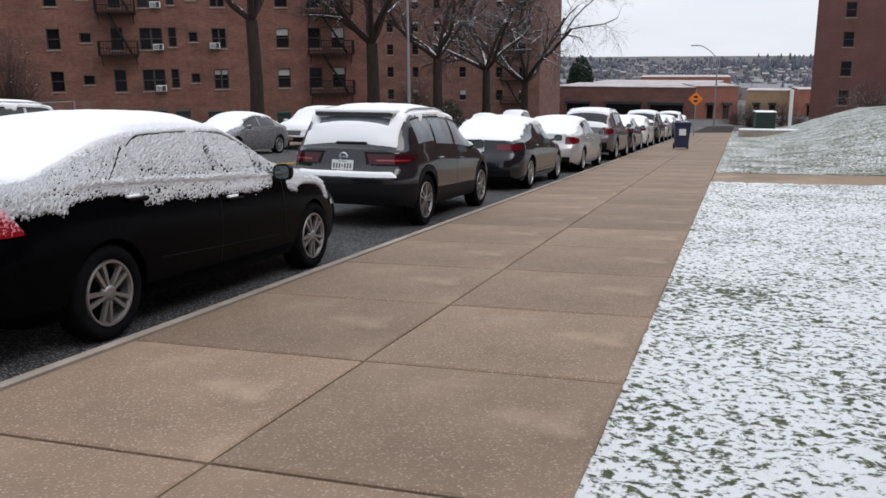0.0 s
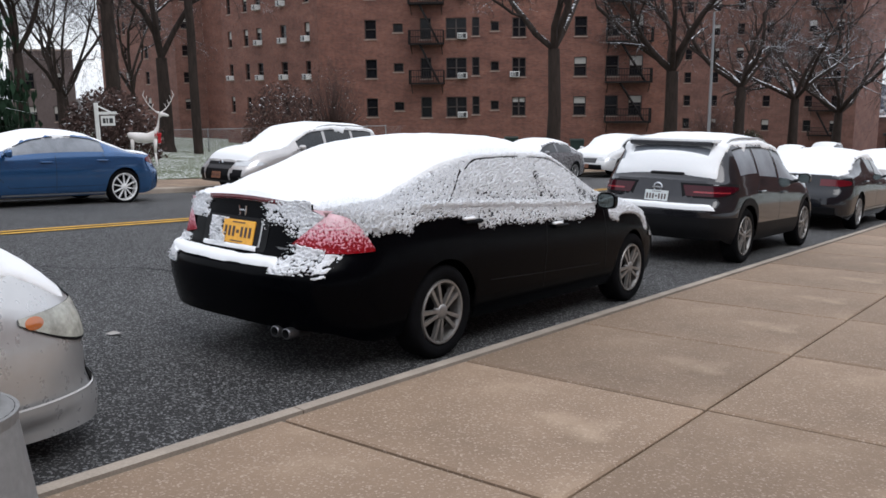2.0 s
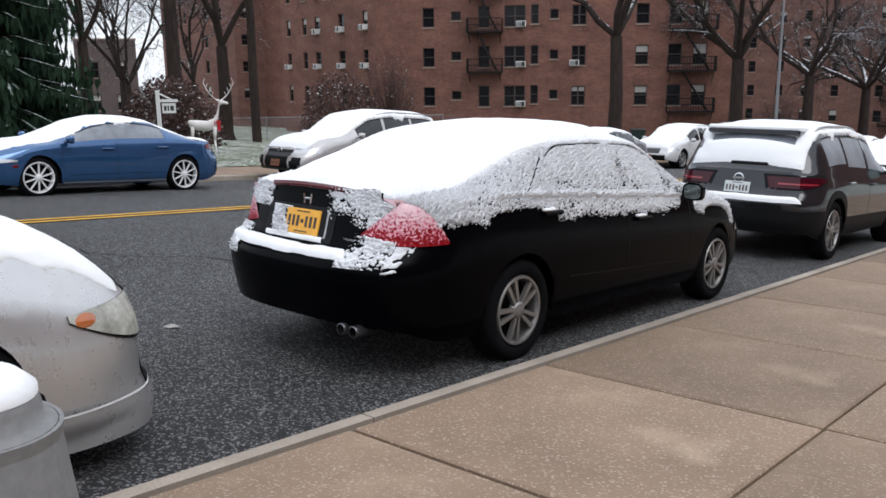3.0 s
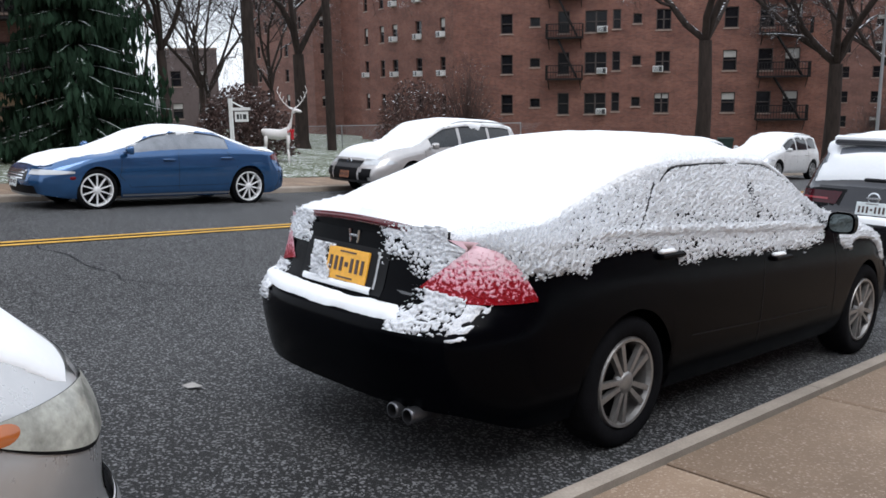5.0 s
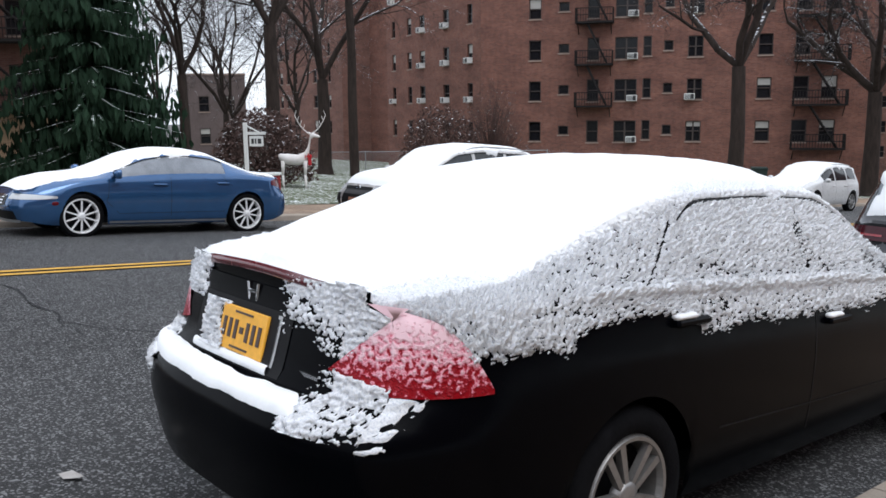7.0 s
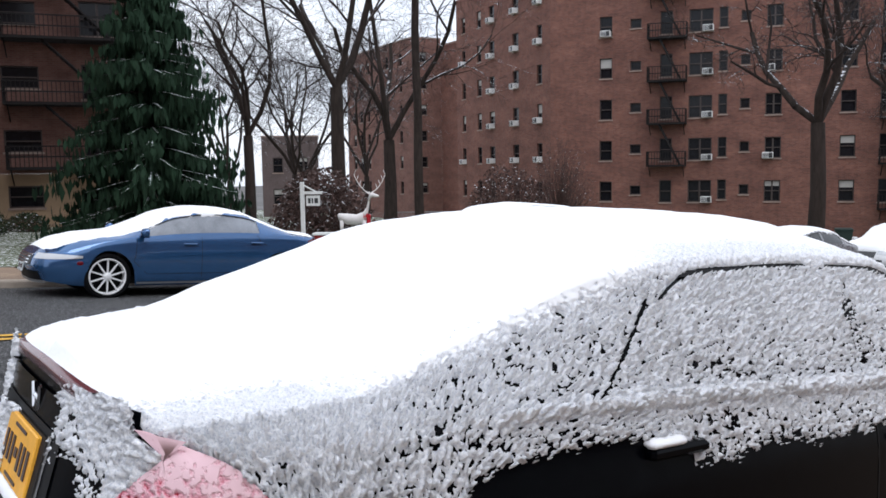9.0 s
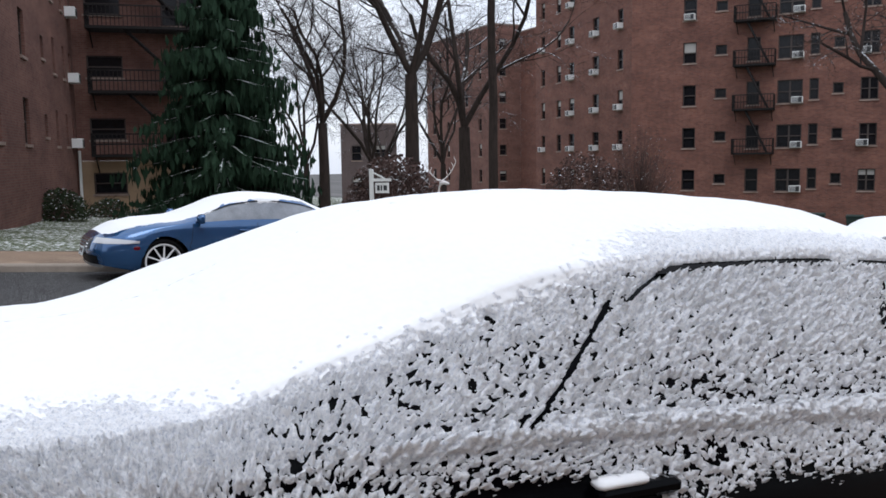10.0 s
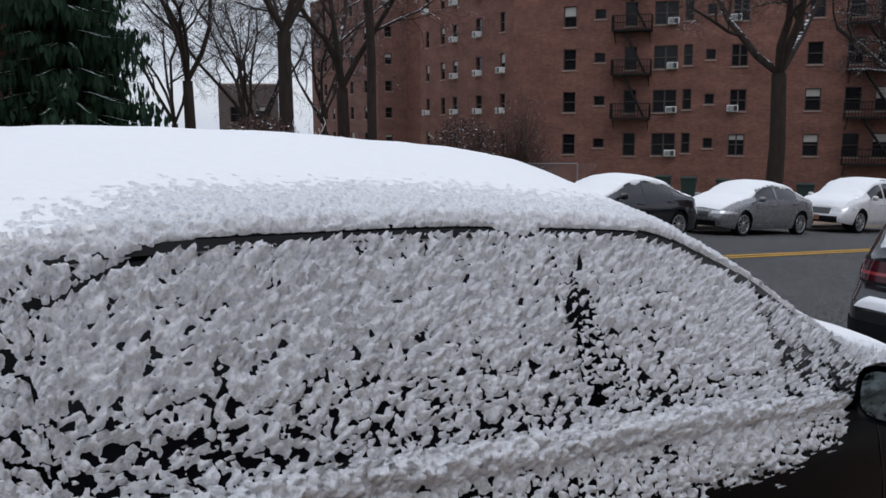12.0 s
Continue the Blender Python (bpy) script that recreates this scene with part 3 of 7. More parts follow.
def window(wall, x, z, w, h, blind=0.0, double=False, sill=True):
    """A sash window set back in its opening: frame, panes, sill and perhaps a blind."""
    key = (w, h, blind, double)
    if key not in _win:
        t, y0, y1 = 0.06, 0.10, 0.17
        xs = [-w / 2, -w / 2 + t, w / 2 - t, w / 2] if not double else [-w / 2, -w / 2 + t, -0.05, 0.05, w / 2 - t, w / 2]
        zs = [-h / 2, -h / 2 + t, h / 2 - t, h / 2] if h <= 0.9 else [-h / 2, -h / 2 + t, -0.03, 0.03, h / 2 - t, h / 2]
        f = plate(xs, zs, lambda i, j: not (i % 2 and j % 2), y0, y1)
        s = Soup().box(-w / 2 - 0.06, w / 2 + 0.06, -0.06, 0.12, -h / 2 - 0.09, -h / 2)
        bl = None
        if blind:
            q = h / 2 - t - blind * (h - 2 * t)
            bl = Soup().box(-w / 2 + t, w / 2 - t, 0.135, 0.145, q, h / 2 - t).mesh("blind", BLIND)
        _win[key] = (f.mesh("window_frame", FRAME), Soup().box(-w / 2, w / 2, 0.175, 0.19, -h / 2, h / 2).mesh("pane", PANE), s.mesh("window_sill", STONE), bl)
    fr, pn, si, bl = _win[key]
    win = part("window", fr, wall.parent, m=wall.matrix_basis @ pose(x, 0, z))
    part("pane", pn, win)
    if sill:
        part("window_sill", si, win)
    if bl:
        part("blind", bl, win)
    return win


_ac = {}


def air_conditioner(wall, x, z, w=0.68):
    if not _ac:
        b_ = Soup().box(-w / 2, w / 2, -0.42, 0.1, -0.2, 0.2, chamfer=0.02).mesh("case", WHITE)
        zs = sorted([-0.16, 0.165] + [-0.15 + i * 0.045 for i in range(7)] + [-0.128 + i * 0.045 for i in range(7)])
        g = plate([-w / 2 + 0.05, -w / 2 + 0.06, 0.08, 0.12, w / 2 - 0.05], zs, lambda i, j: i in (0, 2, 3) or j % 2 == 1, -0.428, -0.4195)
        _ac["b"], _ac["g"] = b_, g.mesh("grille", GRILLE)
    a = part("air_conditioner", _ac["b"], wall.parent, "white window air conditioner", m=wall.matrix_basis @ pose(x, 0, z))
    part("grille", _ac["g"], a)


_esc = {}


def fire_escape(wall, x, z, w=2.5, d=1.0, ladder=True, rise=2.78):
    """A black iron landing with railings, brackets and a steep stair to the landing above."""
    key = (w, d, ladder, rise)
    if key not in _esc:
        ys = sorted([-d - 0.04, 0.0] + [-d * i / 9 + o for i in range(1, 9) for o in (-0.025, 0.025)] + [-d + 0.03, -0.05])
        s = plate([-w / 2, -w / 2 + 0.06, -0.03, 0.03, w / 2 - 0.06, w / 2], ys, lambda i, j: i in (0, 2, 4) or j % 2 == 0, -0.0, 0.09)
        s.v = [(px, pz, -py) for px, py, pz in s.v]
        k = int(w / 0.17)
        xs = sorted([-w / 2 + (w - 0.032) * i / k + o for i in range(k + 1) for o in (0.0, 0.032)])
        zs = [0.0, 0.03, 0.42, 0.48, 0.86, 0.92]
        r = plate(xs, zs, lambda i, j: i % 2 == 0 or j % 2 == 0, -d - 0.02, -d + 0.012)
        k2 = int(d / 0.2)
        xs2 = sorted([-d + 0.02 + (d - 0.052) * i / k2 + o for i in range(k2 + 1) for o in (0.0, 0.028)])
        e = plate(xs2, zs, lambda i, j: i % 2 == 0 or j % 2 == 0, -0.013, 0.013)
        e.v = [(py, px, pz) for px, py, pz in e.v]
        b_ = Soup().tube((0, 0, -0.75), (0, -d * 0.9, -0.05), 0.03, n=5)
        st = Soup()
        if ladder:
            x0, x1 = w * 0.36, -w * 0.2
            for yy in (-d * 0.85, -d * 0.4):
                st.tube((x0, yy, 0), (x1, yy, rise), 0.06, n=5)
            for i in range(1, 12):
                q = i / 12
                st.box(x0 + (x1 - x0) * q - 0.09, x0 + (x1 - x0) * q + 0.09, -d * 0.85, -d * 0.4, rise * q - 0.025, rise * q + 0.025)
        _esc[key] = (s.mesh("landing", IRON), r.mesh("railing", IRON), e.mesh("railing", IRON), b_.mesh("bracket", IRON), st.mesh("stair", IRON) if ladder else None)
    s, r, en, b_, st = _esc[key]
    e = part("fire_escape", s, wall.parent, "black iron fire escape landing", m=wall.matrix_basis @ pose(x, 0, z))
    part("railing", r, e)
    for sx in (-w / 2 + 0.02, w / 2 - 0.02):
        part("railing", en, e, m=pose(sx, 0, 0))
    for sx in (-w / 2 + 0.15, w / 2 - 0.15):
        part("bracket", b_, e, m=pose(sx, 0, 0))
    if st:
        part("stair", st, e)


def wall_with_windows(house, m, width, z0, z1, wins, mat, depth=0.22):
    """wins: x, z, w, h, blind, double. The windows become parts of the wall."""
    holes = [(x - w / 2, x + w / 2, z - h / 2, z + h / 2) for x, z, w, h, *_ in wins]
    wall = part("wall", wall_mesh("wall", width, z0, z1, holes, mat, depth), house, m=m)
    for x, z, w, h, bl, db in wins:
        window(wall, x, z, w, h, bl, db)
    return wall


def house_shell(house, m, width, deep, z0, z1, mat, sides=("right", "back")):
    """Plain closing walls, flat roof and parapet of a block whose front is along x at y = 0."""
    s, uv = Soup(), []
    for side in sides:
        a, b_ = {"right": ((width, 0.0), (width, deep)), "back": ((width, deep), (0, deep)), "left": ((0, deep), (0, 0.0))}[side]
        k = len(s.v)
        for (px, py), zz in ((a, z0), (b_, z0), (b_, z1), (a, z1)):
            s.v.append((px, py, zz))
        s.f.append((k, k + 1, k + 2, k + 3))
        L = math.hypot(b_[0] - a[0], b_[1] - a[1])
        uv += [(0, z0), (L, z0), (L, z1), (0, z1)]
    if s.v:
        part("wall", mesh("wall", s.v, s.f, mat, uv=uv), house, m=m)
    part("roof", Soup().box(0.05, width - 0.05, 0.05, deep - 0.05, z1 - 0.4, z1 - 0.2).mesh("roof", GRILLE), house, m=m)
    cp = Soup().box(-0.06, width + 0.06, -0.06, 0.3, z1, z1 + 0.14).box(-0.06, 0.3, 0.3, deep, z1, z1 + 0.14).box(width - 0.3, width + 0.06, 0.3, deep, z1, z1 + 0.14)
    part("coping", cp.mesh("coping", STONE), house, m=m)


PHI = 32.87
UX, UY = math.cos(radians(PHI)), math.sin(radians(PHI))
AX, AY = -43.59, 47.131             # first window column of the large block
STOREY, ROW = 2.78, -0.63
rng = random.Random(4)


def blind():
    return rng.choice([0, 0, 0, 0.35, 0.5, 0.25, 0])


# the large six-storey block across the road
S0 = -3.85
front = pose(AX + UX * S0, AY + UY * S0, 0, 0, 0, PHI)
block = thing("apartment_building", "six-storey red brick apartment building with black fire escapes", "building")
Z0, Z1 = -4.6, ROW + 5 * STOREY + 2.4
wins = []
for r in range(6):
    z = ROW + r * STOREY
    col = lambda s: s - S0
    wins += [(col(0.0), z, 0.85, 1.35, blind(), False), (col(2.0), z + 0.08, 0.72, 0.62, 0, False)]
    wins += [(col(4.0), z - 0.0, 0.8, 1.5, blind(), False), (col(6.2), z, 1.5, 1.45, 0, True), (col(7.6), z + 0.1, 0.55, 1.3, blind(), False)]
    wins += [(col(8.97), z + 0.1, 0.6, 0.65, 0, False), (col(10.7), z, 0.98, 1.35, blind(), True), (col(15.05), z, 0.9, 1.35, blind(), False)]
    wins += [(col(17.3), z, 0.95, 1.45, 0, False), (col(18.97), z, 0.95, 1.45, blind(), False)]
wf = wall_with_windows(block, front, 25.2, Z0, Z1, wins, BRICK)
for r in range(6):
    z = ROW + r * STOREY
    air_conditioner(wf, 6.65 - S0, z - 0.55)
    if r:
        fire_escape(wf, 4.1 - S0, z - 1.05, ladder=r < 5)
    fire_escape(wf, 18.4 - S0, z - 1.1, w=3.2, ladder=r < 5)
for r, s in ((3, 10.4), (4, 0.0), (1, 10.4)):
    air_conditioner(wf, s - S0, ROW + r * STOREY - 0.5)
house_shell(block, front, 25.2, 22.0, Z0, Z1, BRICK, ("right", "back"))


def far_block(name, label, x, y, turn, width, deep, z0, z1, row0, storey, cols, mat, escapes=(), depth=0.2, ww=0.9):
    m = pose(x, y, 0, 0, 0, turn)
    h = thing(name, label, "building")
    rows = int((z1 - row0 - 1.0) / storey) + 1
    wins = [(c, row0 + r * storey, ww, 1.35, blind(), False) for r in range(rows) for c in cols]
    w_ = wall_with_windows(h, m, width, z0, z1, wins, mat, depth)
    for c in escapes:
        for r in range(rows):
            fire_escape(w_, c, row0 + r * storey - 1.05, w=2.8, ladder=r < rows - 1)
    house_shell(h, m, width, deep, z0, z1, mat, ("right", "back", "left"))
    return h

# ---- cars ----


class Shape:
    """The skin of a car. Local frame: x across, y from the tail (0) to the nose, z above the road."""

    def __init__(self, L, W, top, belt, low, wheels, R, roof_w=0.64, deck_w=0.8, tail=None, nose=None, corner=0.22, bulge=1.0):
        self.L, self.W, self.R, self.wheels = L, W / 2, R, wheels
        self.T, self.B = smooth_curve(top, 0.07), smooth_curve(belt, 0.15)
        self.low, self.roof_w, self.deck_w = low, roof_w, deck_w
        self.tail = smooth_curve(tail or [(0.2, 0.06), (0.45, 0.0), (0.65, 0.02), (0.75, 0.12), (1.1, 0.2)], 0.03)
        self.nose = smooth_curve(nose or [(0.2, 0.1), (0.45, 0.0), (0.6, 0.04), (0.8, 0.22)], 0.04)
        self.corner = corner

    def plan(self, y):
        q = np.clip(np.minimum(y, self.L - y) / (0.30 * self.L), 0, 1)
        e = np.clip(np.minimum(y, self.L - y) / 0.42, 0, 1)
        return self.W * (0.93 + 0.07 * (1 - (1 - q) ** 2.4)) * (0.82 + 0.18 * np.sqrt(1 - (1 - e) ** 2))

    def section(self, y, v):
        """x and z at station y for v from 0 (sill) over 0.5 (belt) and 0.8 (roof edge) to 1 (middle)."""
        w, B, T = self.plan(y), self.B(y), self.T(y)
        B = np.minimum(B, T - 0.03)
        g = np.clip((T - B) / 0.34, 0, 1)
        g = g * g * (3 - 2 * g)
        wr = w * (self.deck_w * (1 - g) + self.roof_w * g)
        E = T - (0.035 * (1 - g) + 0.085 * g)
        E = np.maximum(E, B + 0.004)
        zl = self.sill(y)
        a = np.clip(v / 0.5, 0, 1)
        zs = zl + (B - zl) * a
        h = np.clip((zs - self.low) / np.maximum(B - self.low, 0.1), 0, 1)
        xs = w * np.interp(h, [0, 0.12, 0.3, 0.55, 0.75, 0.92, 1], [0.93, 0.975, 0.992, 1.0, 0.992, 0.968, 0.945])
        b = np.clip((v - 0.5) / 0.3, 0, 1)
        xb = 0.945 * w + (wr - 0.945 * w) * (b ** 1.25)
        zb = B + (E - B) * (b ** 0.92)
        c = np.clip((v - 0.8) / 0.2, 0, 1)
        xc = wr * (1 - c)
        zc = T - (T - E) * (1 - c) ** 2.2
        x = np.where(v <= 0.5, xs, np.where(v <= 0.8, xb, xc))
        z = np.where(v <= 0.5, zs, np.where(v <= 0.8, zb, zc))
        return x, z

    def sill(self, y):
        z = np.full(np.shape(y), self.low) + 0.10 * np.clip(1 - y / 0.5, 0, 1) ** 2 + 0.06 * np.clip(1 - (self.L - y) / 0.6, 0, 1) ** 2
        for yw in self.wheels:
            r = self.R * 1.13
            d = r * r - (y - yw) ** 2
            z = np.where(d > 0, np.maximum(z, self.R + np.sqrt(np.maximum(d, 0))), z)
        return z

    def ends(self, x, y, z):
        """Moves a point along the car so that tail and nose get their rake and rounded corners."""
        k = (np.abs(x) / self.W) ** 3.5 * self.corner
        q = np.clip(y / self.L, 0, 1)
        at_tail, at_nose = np.clip(1 - y / 0.9, 0, 1) ** 1.6, np.clip(1 - (self.L - y) / 1.1, 0, 1) ** 1.6
        return y + (self.tail(z) + k) * at_tail - (self.nose(z) + k * 1.25) * at_nose

    def point(self, y, v, side=1):
        x, z = self.section(y, v)
        x = x * side
        return np.stack([x, self.ends(x, y, z), z], -1)

    def normal(self, y, v, side=1):
        e = 1e-3
        a = self.point(np.minimum(y + e, self.L), v, side) - self.point(np.maximum(y - e, 0), v, side)
        b = self.point(y, np.minimum(v + e, 1), side) - self.point(y, np.maximum(v - e, 0), side)
        n = np.cross(a, b) * side
        n /= np.maximum(np.linalg.norm(n, axis=-1, keepdims=True), 1e-9)
        return n

    def patch(self, ys, vs, side=1, lift=0.0):
        Y, V = np.meshgrid(np.asarray(ys, float), np.asarray(vs, float))
        P = self.point(Y, V, side)
        if np.ndim(lift) or lift:
            P = P + self.normal(Y, V, side) * (np.asarray(lift)[..., None] if np.ndim(lift) else lift)
        F = lattice(P)
        if side > 0:
            F = F[:, ::-1]
        return P.reshape(-1, 3), F[:, ::-1] if side > 0 else F[:, ::-1]

    def end_point(self, x, z, nose=False, lift=0.0):
        """A point of the tail's or nose's face."""
        y = np.full(np.shape(x), self.L if nose else 0.0)
        yy = self.ends(x, y, z) + (lift if nose else -lift)
        return np.stack([x, yy, z], -1)

    def end_half_width(self, z, nose=False):
        y = self.L if nose else 0.0
        vs = np.linspace(0, 0.8, 60)
        x, zz = self.section(np.full(60, y), vs)
        return np.interp(z, zz, x)

    def end_patch(self, x0, x1, z0, z1, nose=False, lift=0.0, nx=12, nz=8, clamp=True, slant=0.0):
        Z = np.linspace(z0, z1, nz)[:, None] + 0 * np.linspace(0, 1, nx)[None]
        q = (Z - z0) / max(z1 - z0, 1e-6)
        X = np.linspace(x0, x1, nx)[None] + slant * q
        if clamp:
            lim = self.end_half_width(Z, nose)
            X = np.clip(X, -lim, lim)
        P = self.end_point(X, Z, nose, lift)
        F = lattice(P)
        return P.reshape(-1, 3), F if not nose else F[:, ::-1]


def join(*pieces):
    vs, fs, k = [], [], 0
    for v, f in pieces:
        vs.append(np.asarray(v))
        fs += [tuple(int(i) + k for i in q) for q in f]
        k += len(v)
    return np.concatenate(vs), fs


_wheels = {}


def wheel(R, spokes=10, paired=False, rim_frac=0.72, width=0.21, mat=None):
    """Meshes of a tyre and of its alloy rim, axle along x, outer face towards +x."""
    key = (R, spokes, paired, rim_frac, mat)
    if key in _wheels:
        return _wheels[key]
    turn = pose(0, 0, 0, 0, 90, 0)
    rr, w = R * rim_frac, width / 2
    ty = Soup().lathe([(rr, -w), (R - 0.02, -w), (R, -w + 0.03), (R, w - 0.03), (R - 0.02, w - 0.004), (R - 0.045, w), (rr + 0.015, w - 0.002), (rr, w - 0.02), (rr, -w)], turn, 40)
    rim = Soup().lathe([(rr, w - 0.02), (rr - 0.008, w - 0.004), (rr - 0.022, w - 0.006), (rr - 0.03, w - 0.03), (rr - 0.035, -w + 0.02)], turn, 40)
    for i in range(spokes):
        a = 2 * math.pi * i / spokes
        for off in ((-0.11, 0.11) if paired else (0.0,)):
            a0, a1 = a + off * 3.0, a + off * 1.75
            wd0, wd1 = (0.011, 0.015) if paired else ((0.012, 0.010) if spokes >= 10 else (0.02, 0.014))
            r0, r1 = R * 0.13, rr - 0.015
            pts = []
            for r, ang, wd, x in ((r0, a0 if paired else a, wd0, w - 0.012), (r1, a1 if paired else a, wd1, w - 0.012)):
                c, s = math.cos(ang), math.sin(ang)
                for t, dx in ((-1, -0.012), (1, -0.012), (1, -0.04), (-1, -0.04)):
                    pts.append((x + dx + 0.012, c * r - s * wd * t, s * r + c * wd * t))
            rim.add(pts, [(0, 1, 5, 4), (1, 2, 6, 5), (2, 3, 7, 6), (3, 0, 4, 7)])
    hub = Soup().lathe([(0.001, w - 0.004), (R * 0.09, w - 0.004), (R * 0.17, w - 0.012), (R * 0.19, w - 0.05)], turn, 18)
    # disc behind the spokes, blackened to stand in for shade in the gaps
    disc = Soup().lathe([(0.001, w - 0.09), (rr - 0.04, w - 0.09), (rr - 0.04, w - 0.1)], turn, 28)
    _wheels[key] = (ty.mesh("tyre", RUBBER, True), rim.mesh("rim", mat or ALLOY), hub.mesh("hub_cap", mat or ALLOY, True), disc.mesh("shaded_brake_disc", RUBBER))
    return _wheels[key]


def add_wheels(car, sh, spokes, paired=False, rim_frac=0.72, inset=0.02, mat=None):
    ty, rim, hub, disc = wheel(sh.R, spokes, paired, rim_frac, mat=mat)
    for yw in sh.wheels:
        for side in (1, -1):
            w_ = part("wheel", ty, car, "black tyre on alloy rim", m=pose(side * (sh.W - 0.105 - inset), yw, sh.R, random.uniform(0, 60), 0, 0 if side > 0 else 180))
            part("rim", rim, w_)
            part("hub_cap", hub, w_)
            part("shaded_brake_disc", disc, w_)


def body_skin(sh, mat, skip, n_y=150):
    """The painted shell without the openings named in skip: (y0, y1, v0, v1)."""
    bow = 0.42 * np.linspace(0, 1, 20) ** 2.2
    ys = np.unique(np.concatenate([np.linspace(0, sh.L, n_y), bow, sh.L - bow, *[np.array(s[:2]) for s in skip]]))
    vs = np.unique(np.concatenate([np.linspace(0, 0.5, 13), np.linspace(0.5, 0.8, 9), np.linspace(0.8, 1, 8), *[np.array(s[2:4]) for s in skip]]))
    pieces = []
    for side in (1, -1):
        Y, V = np.meshgrid(ys, vs)
        P = sh.point(Y, V, side)
        F = lattice(P)
        yc, vc = ((Y[:-1, :-1] + Y[1:, 1:]) / 2).ravel(), ((V[:-1, :-1] + V[1:, 1:]) / 2).ravel()
        keep = np.ones(len(F), bool)
        for y0, y1, v0, v1 in skip:
            keep &= ~((yc > y0) & (yc < y1) & (vc > v0) & (vc < v1))
        F = F[keep]
        pieces.append((P.reshape(-1, 3), F if side > 0 else F[:, ::-1]))
    for nose in (False, True):
        y = sh.L if nose else 0.0
        zt, zb = float(sh.T(y)) - 0.0, float(sh.sill(np.array(y)))
        zz = np.linspace(zb, zt, 30)
        Z = zz[:, None] + np.zeros((30, 25))
        lim = np.array([float(sh.end_half_width(z, nose)) for z in zz])[:, None]
        X = np.linspace(-1, 1, 25)[None] * lim
        P = sh.end_point(X, np.minimum(Z, zt - (zt - 0) * 0), nose)
        F = lattice(P)
        pieces.append((P.reshape(-1, 3), F if not nose else F[:, ::-1]))
    v, f = join(*pieces)
    return mesh("body", v, f, mat, True)


def underbody(sh):
    """Dark floor pan and wheel housings that close the shell from below."""
    s = Soup()
    s.box(-sh.W * 0.84, sh.W * 0.84, 1.0, sh.L - 0.9, sh.low + 0.02, sh.low + 0.14)
    s.box(-sh.W * 0.60, sh.W * 0.60, 0.36, sh.L - 0.4, sh.low + 0.03, sh.low + 0.13)
    s.box(-sh.W * 0.62, sh.W * 0.62, 0.3, sh.L - 0.5, sh.low + 0.14, 0.52)
    s.box(-sh.W * 0.62, sh.W * 0.62, 0.9, sh.L * 0.68, 0.52, float(sh.B(sh.L / 2)) - 0.1)
    return s.mesh("underbody", BLACK)


def side_strip(sh, pts, width, lift, mat, name, side):
    """A thin strip along points (y, v) of the skin."""
    P = np.array(pts, float)
    n = max(8, 6 * len(pts))
    q = np.linspace(0, len(pts) - 1, n)
    ys, vs = np.interp(q, np.arange(len(pts)), P[:, 0]), np.interp(q, np.arange(len(pts)), P[:, 1])
    C = sh.point(ys, vs, side) + sh.normal(ys, vs, side) * lift
    N = sh.normal(ys, vs, side)
    t = np.gradient(C, axis=0)
    b = np.cross(t, N)
    b /= np.maximum(np.linalg.norm(b, axis=1, keepdims=True), 1e-9)
    G = np.stack([C - b * width / 2, C + b * width / 2], 0)
    return mesh(name, G.reshape(-1, 3), lattice(G), mat)


def mirror_mesh(w=0.18, h=0.145, d=0.1):
    s = Soup()
    prof = [(0.0, 0.3), (0.25, 0.85), (0.6, 1.0), (1.0, 0.96)]
    n = 16
    vs, fs = [], []
    for q, k in prof:
        for i in range(n):
            a = 2 * math.pi * i / n
            ca, sa = math.cos(a), math.sin(a)
            vs.append((w / 2 + w / 2 * k * math.copysign(abs(ca) ** 0.6, ca), d * (1 - q), h / 2 * k * math.copysign(abs(sa) ** 0.6, sa)))
    for r in range(len(prof) - 1):
        fs += [(r * n + i, r * n + (i + 1) % n, (r + 1) * n + (i + 1) % n, (r + 1) * n + i) for i in range(n)]
    fs += [tuple(range(n)), tuple(range((len(prof) - 1) * n + n - 1, (len(prof) - 1) * n - 1, -1))]
    s.add(vs, fs)
    s.tube((-0.07, d * 0.6, -h * 0.35), (0.04, d * 0.5, -h * 0.2), 0.025, n=6)
    return s


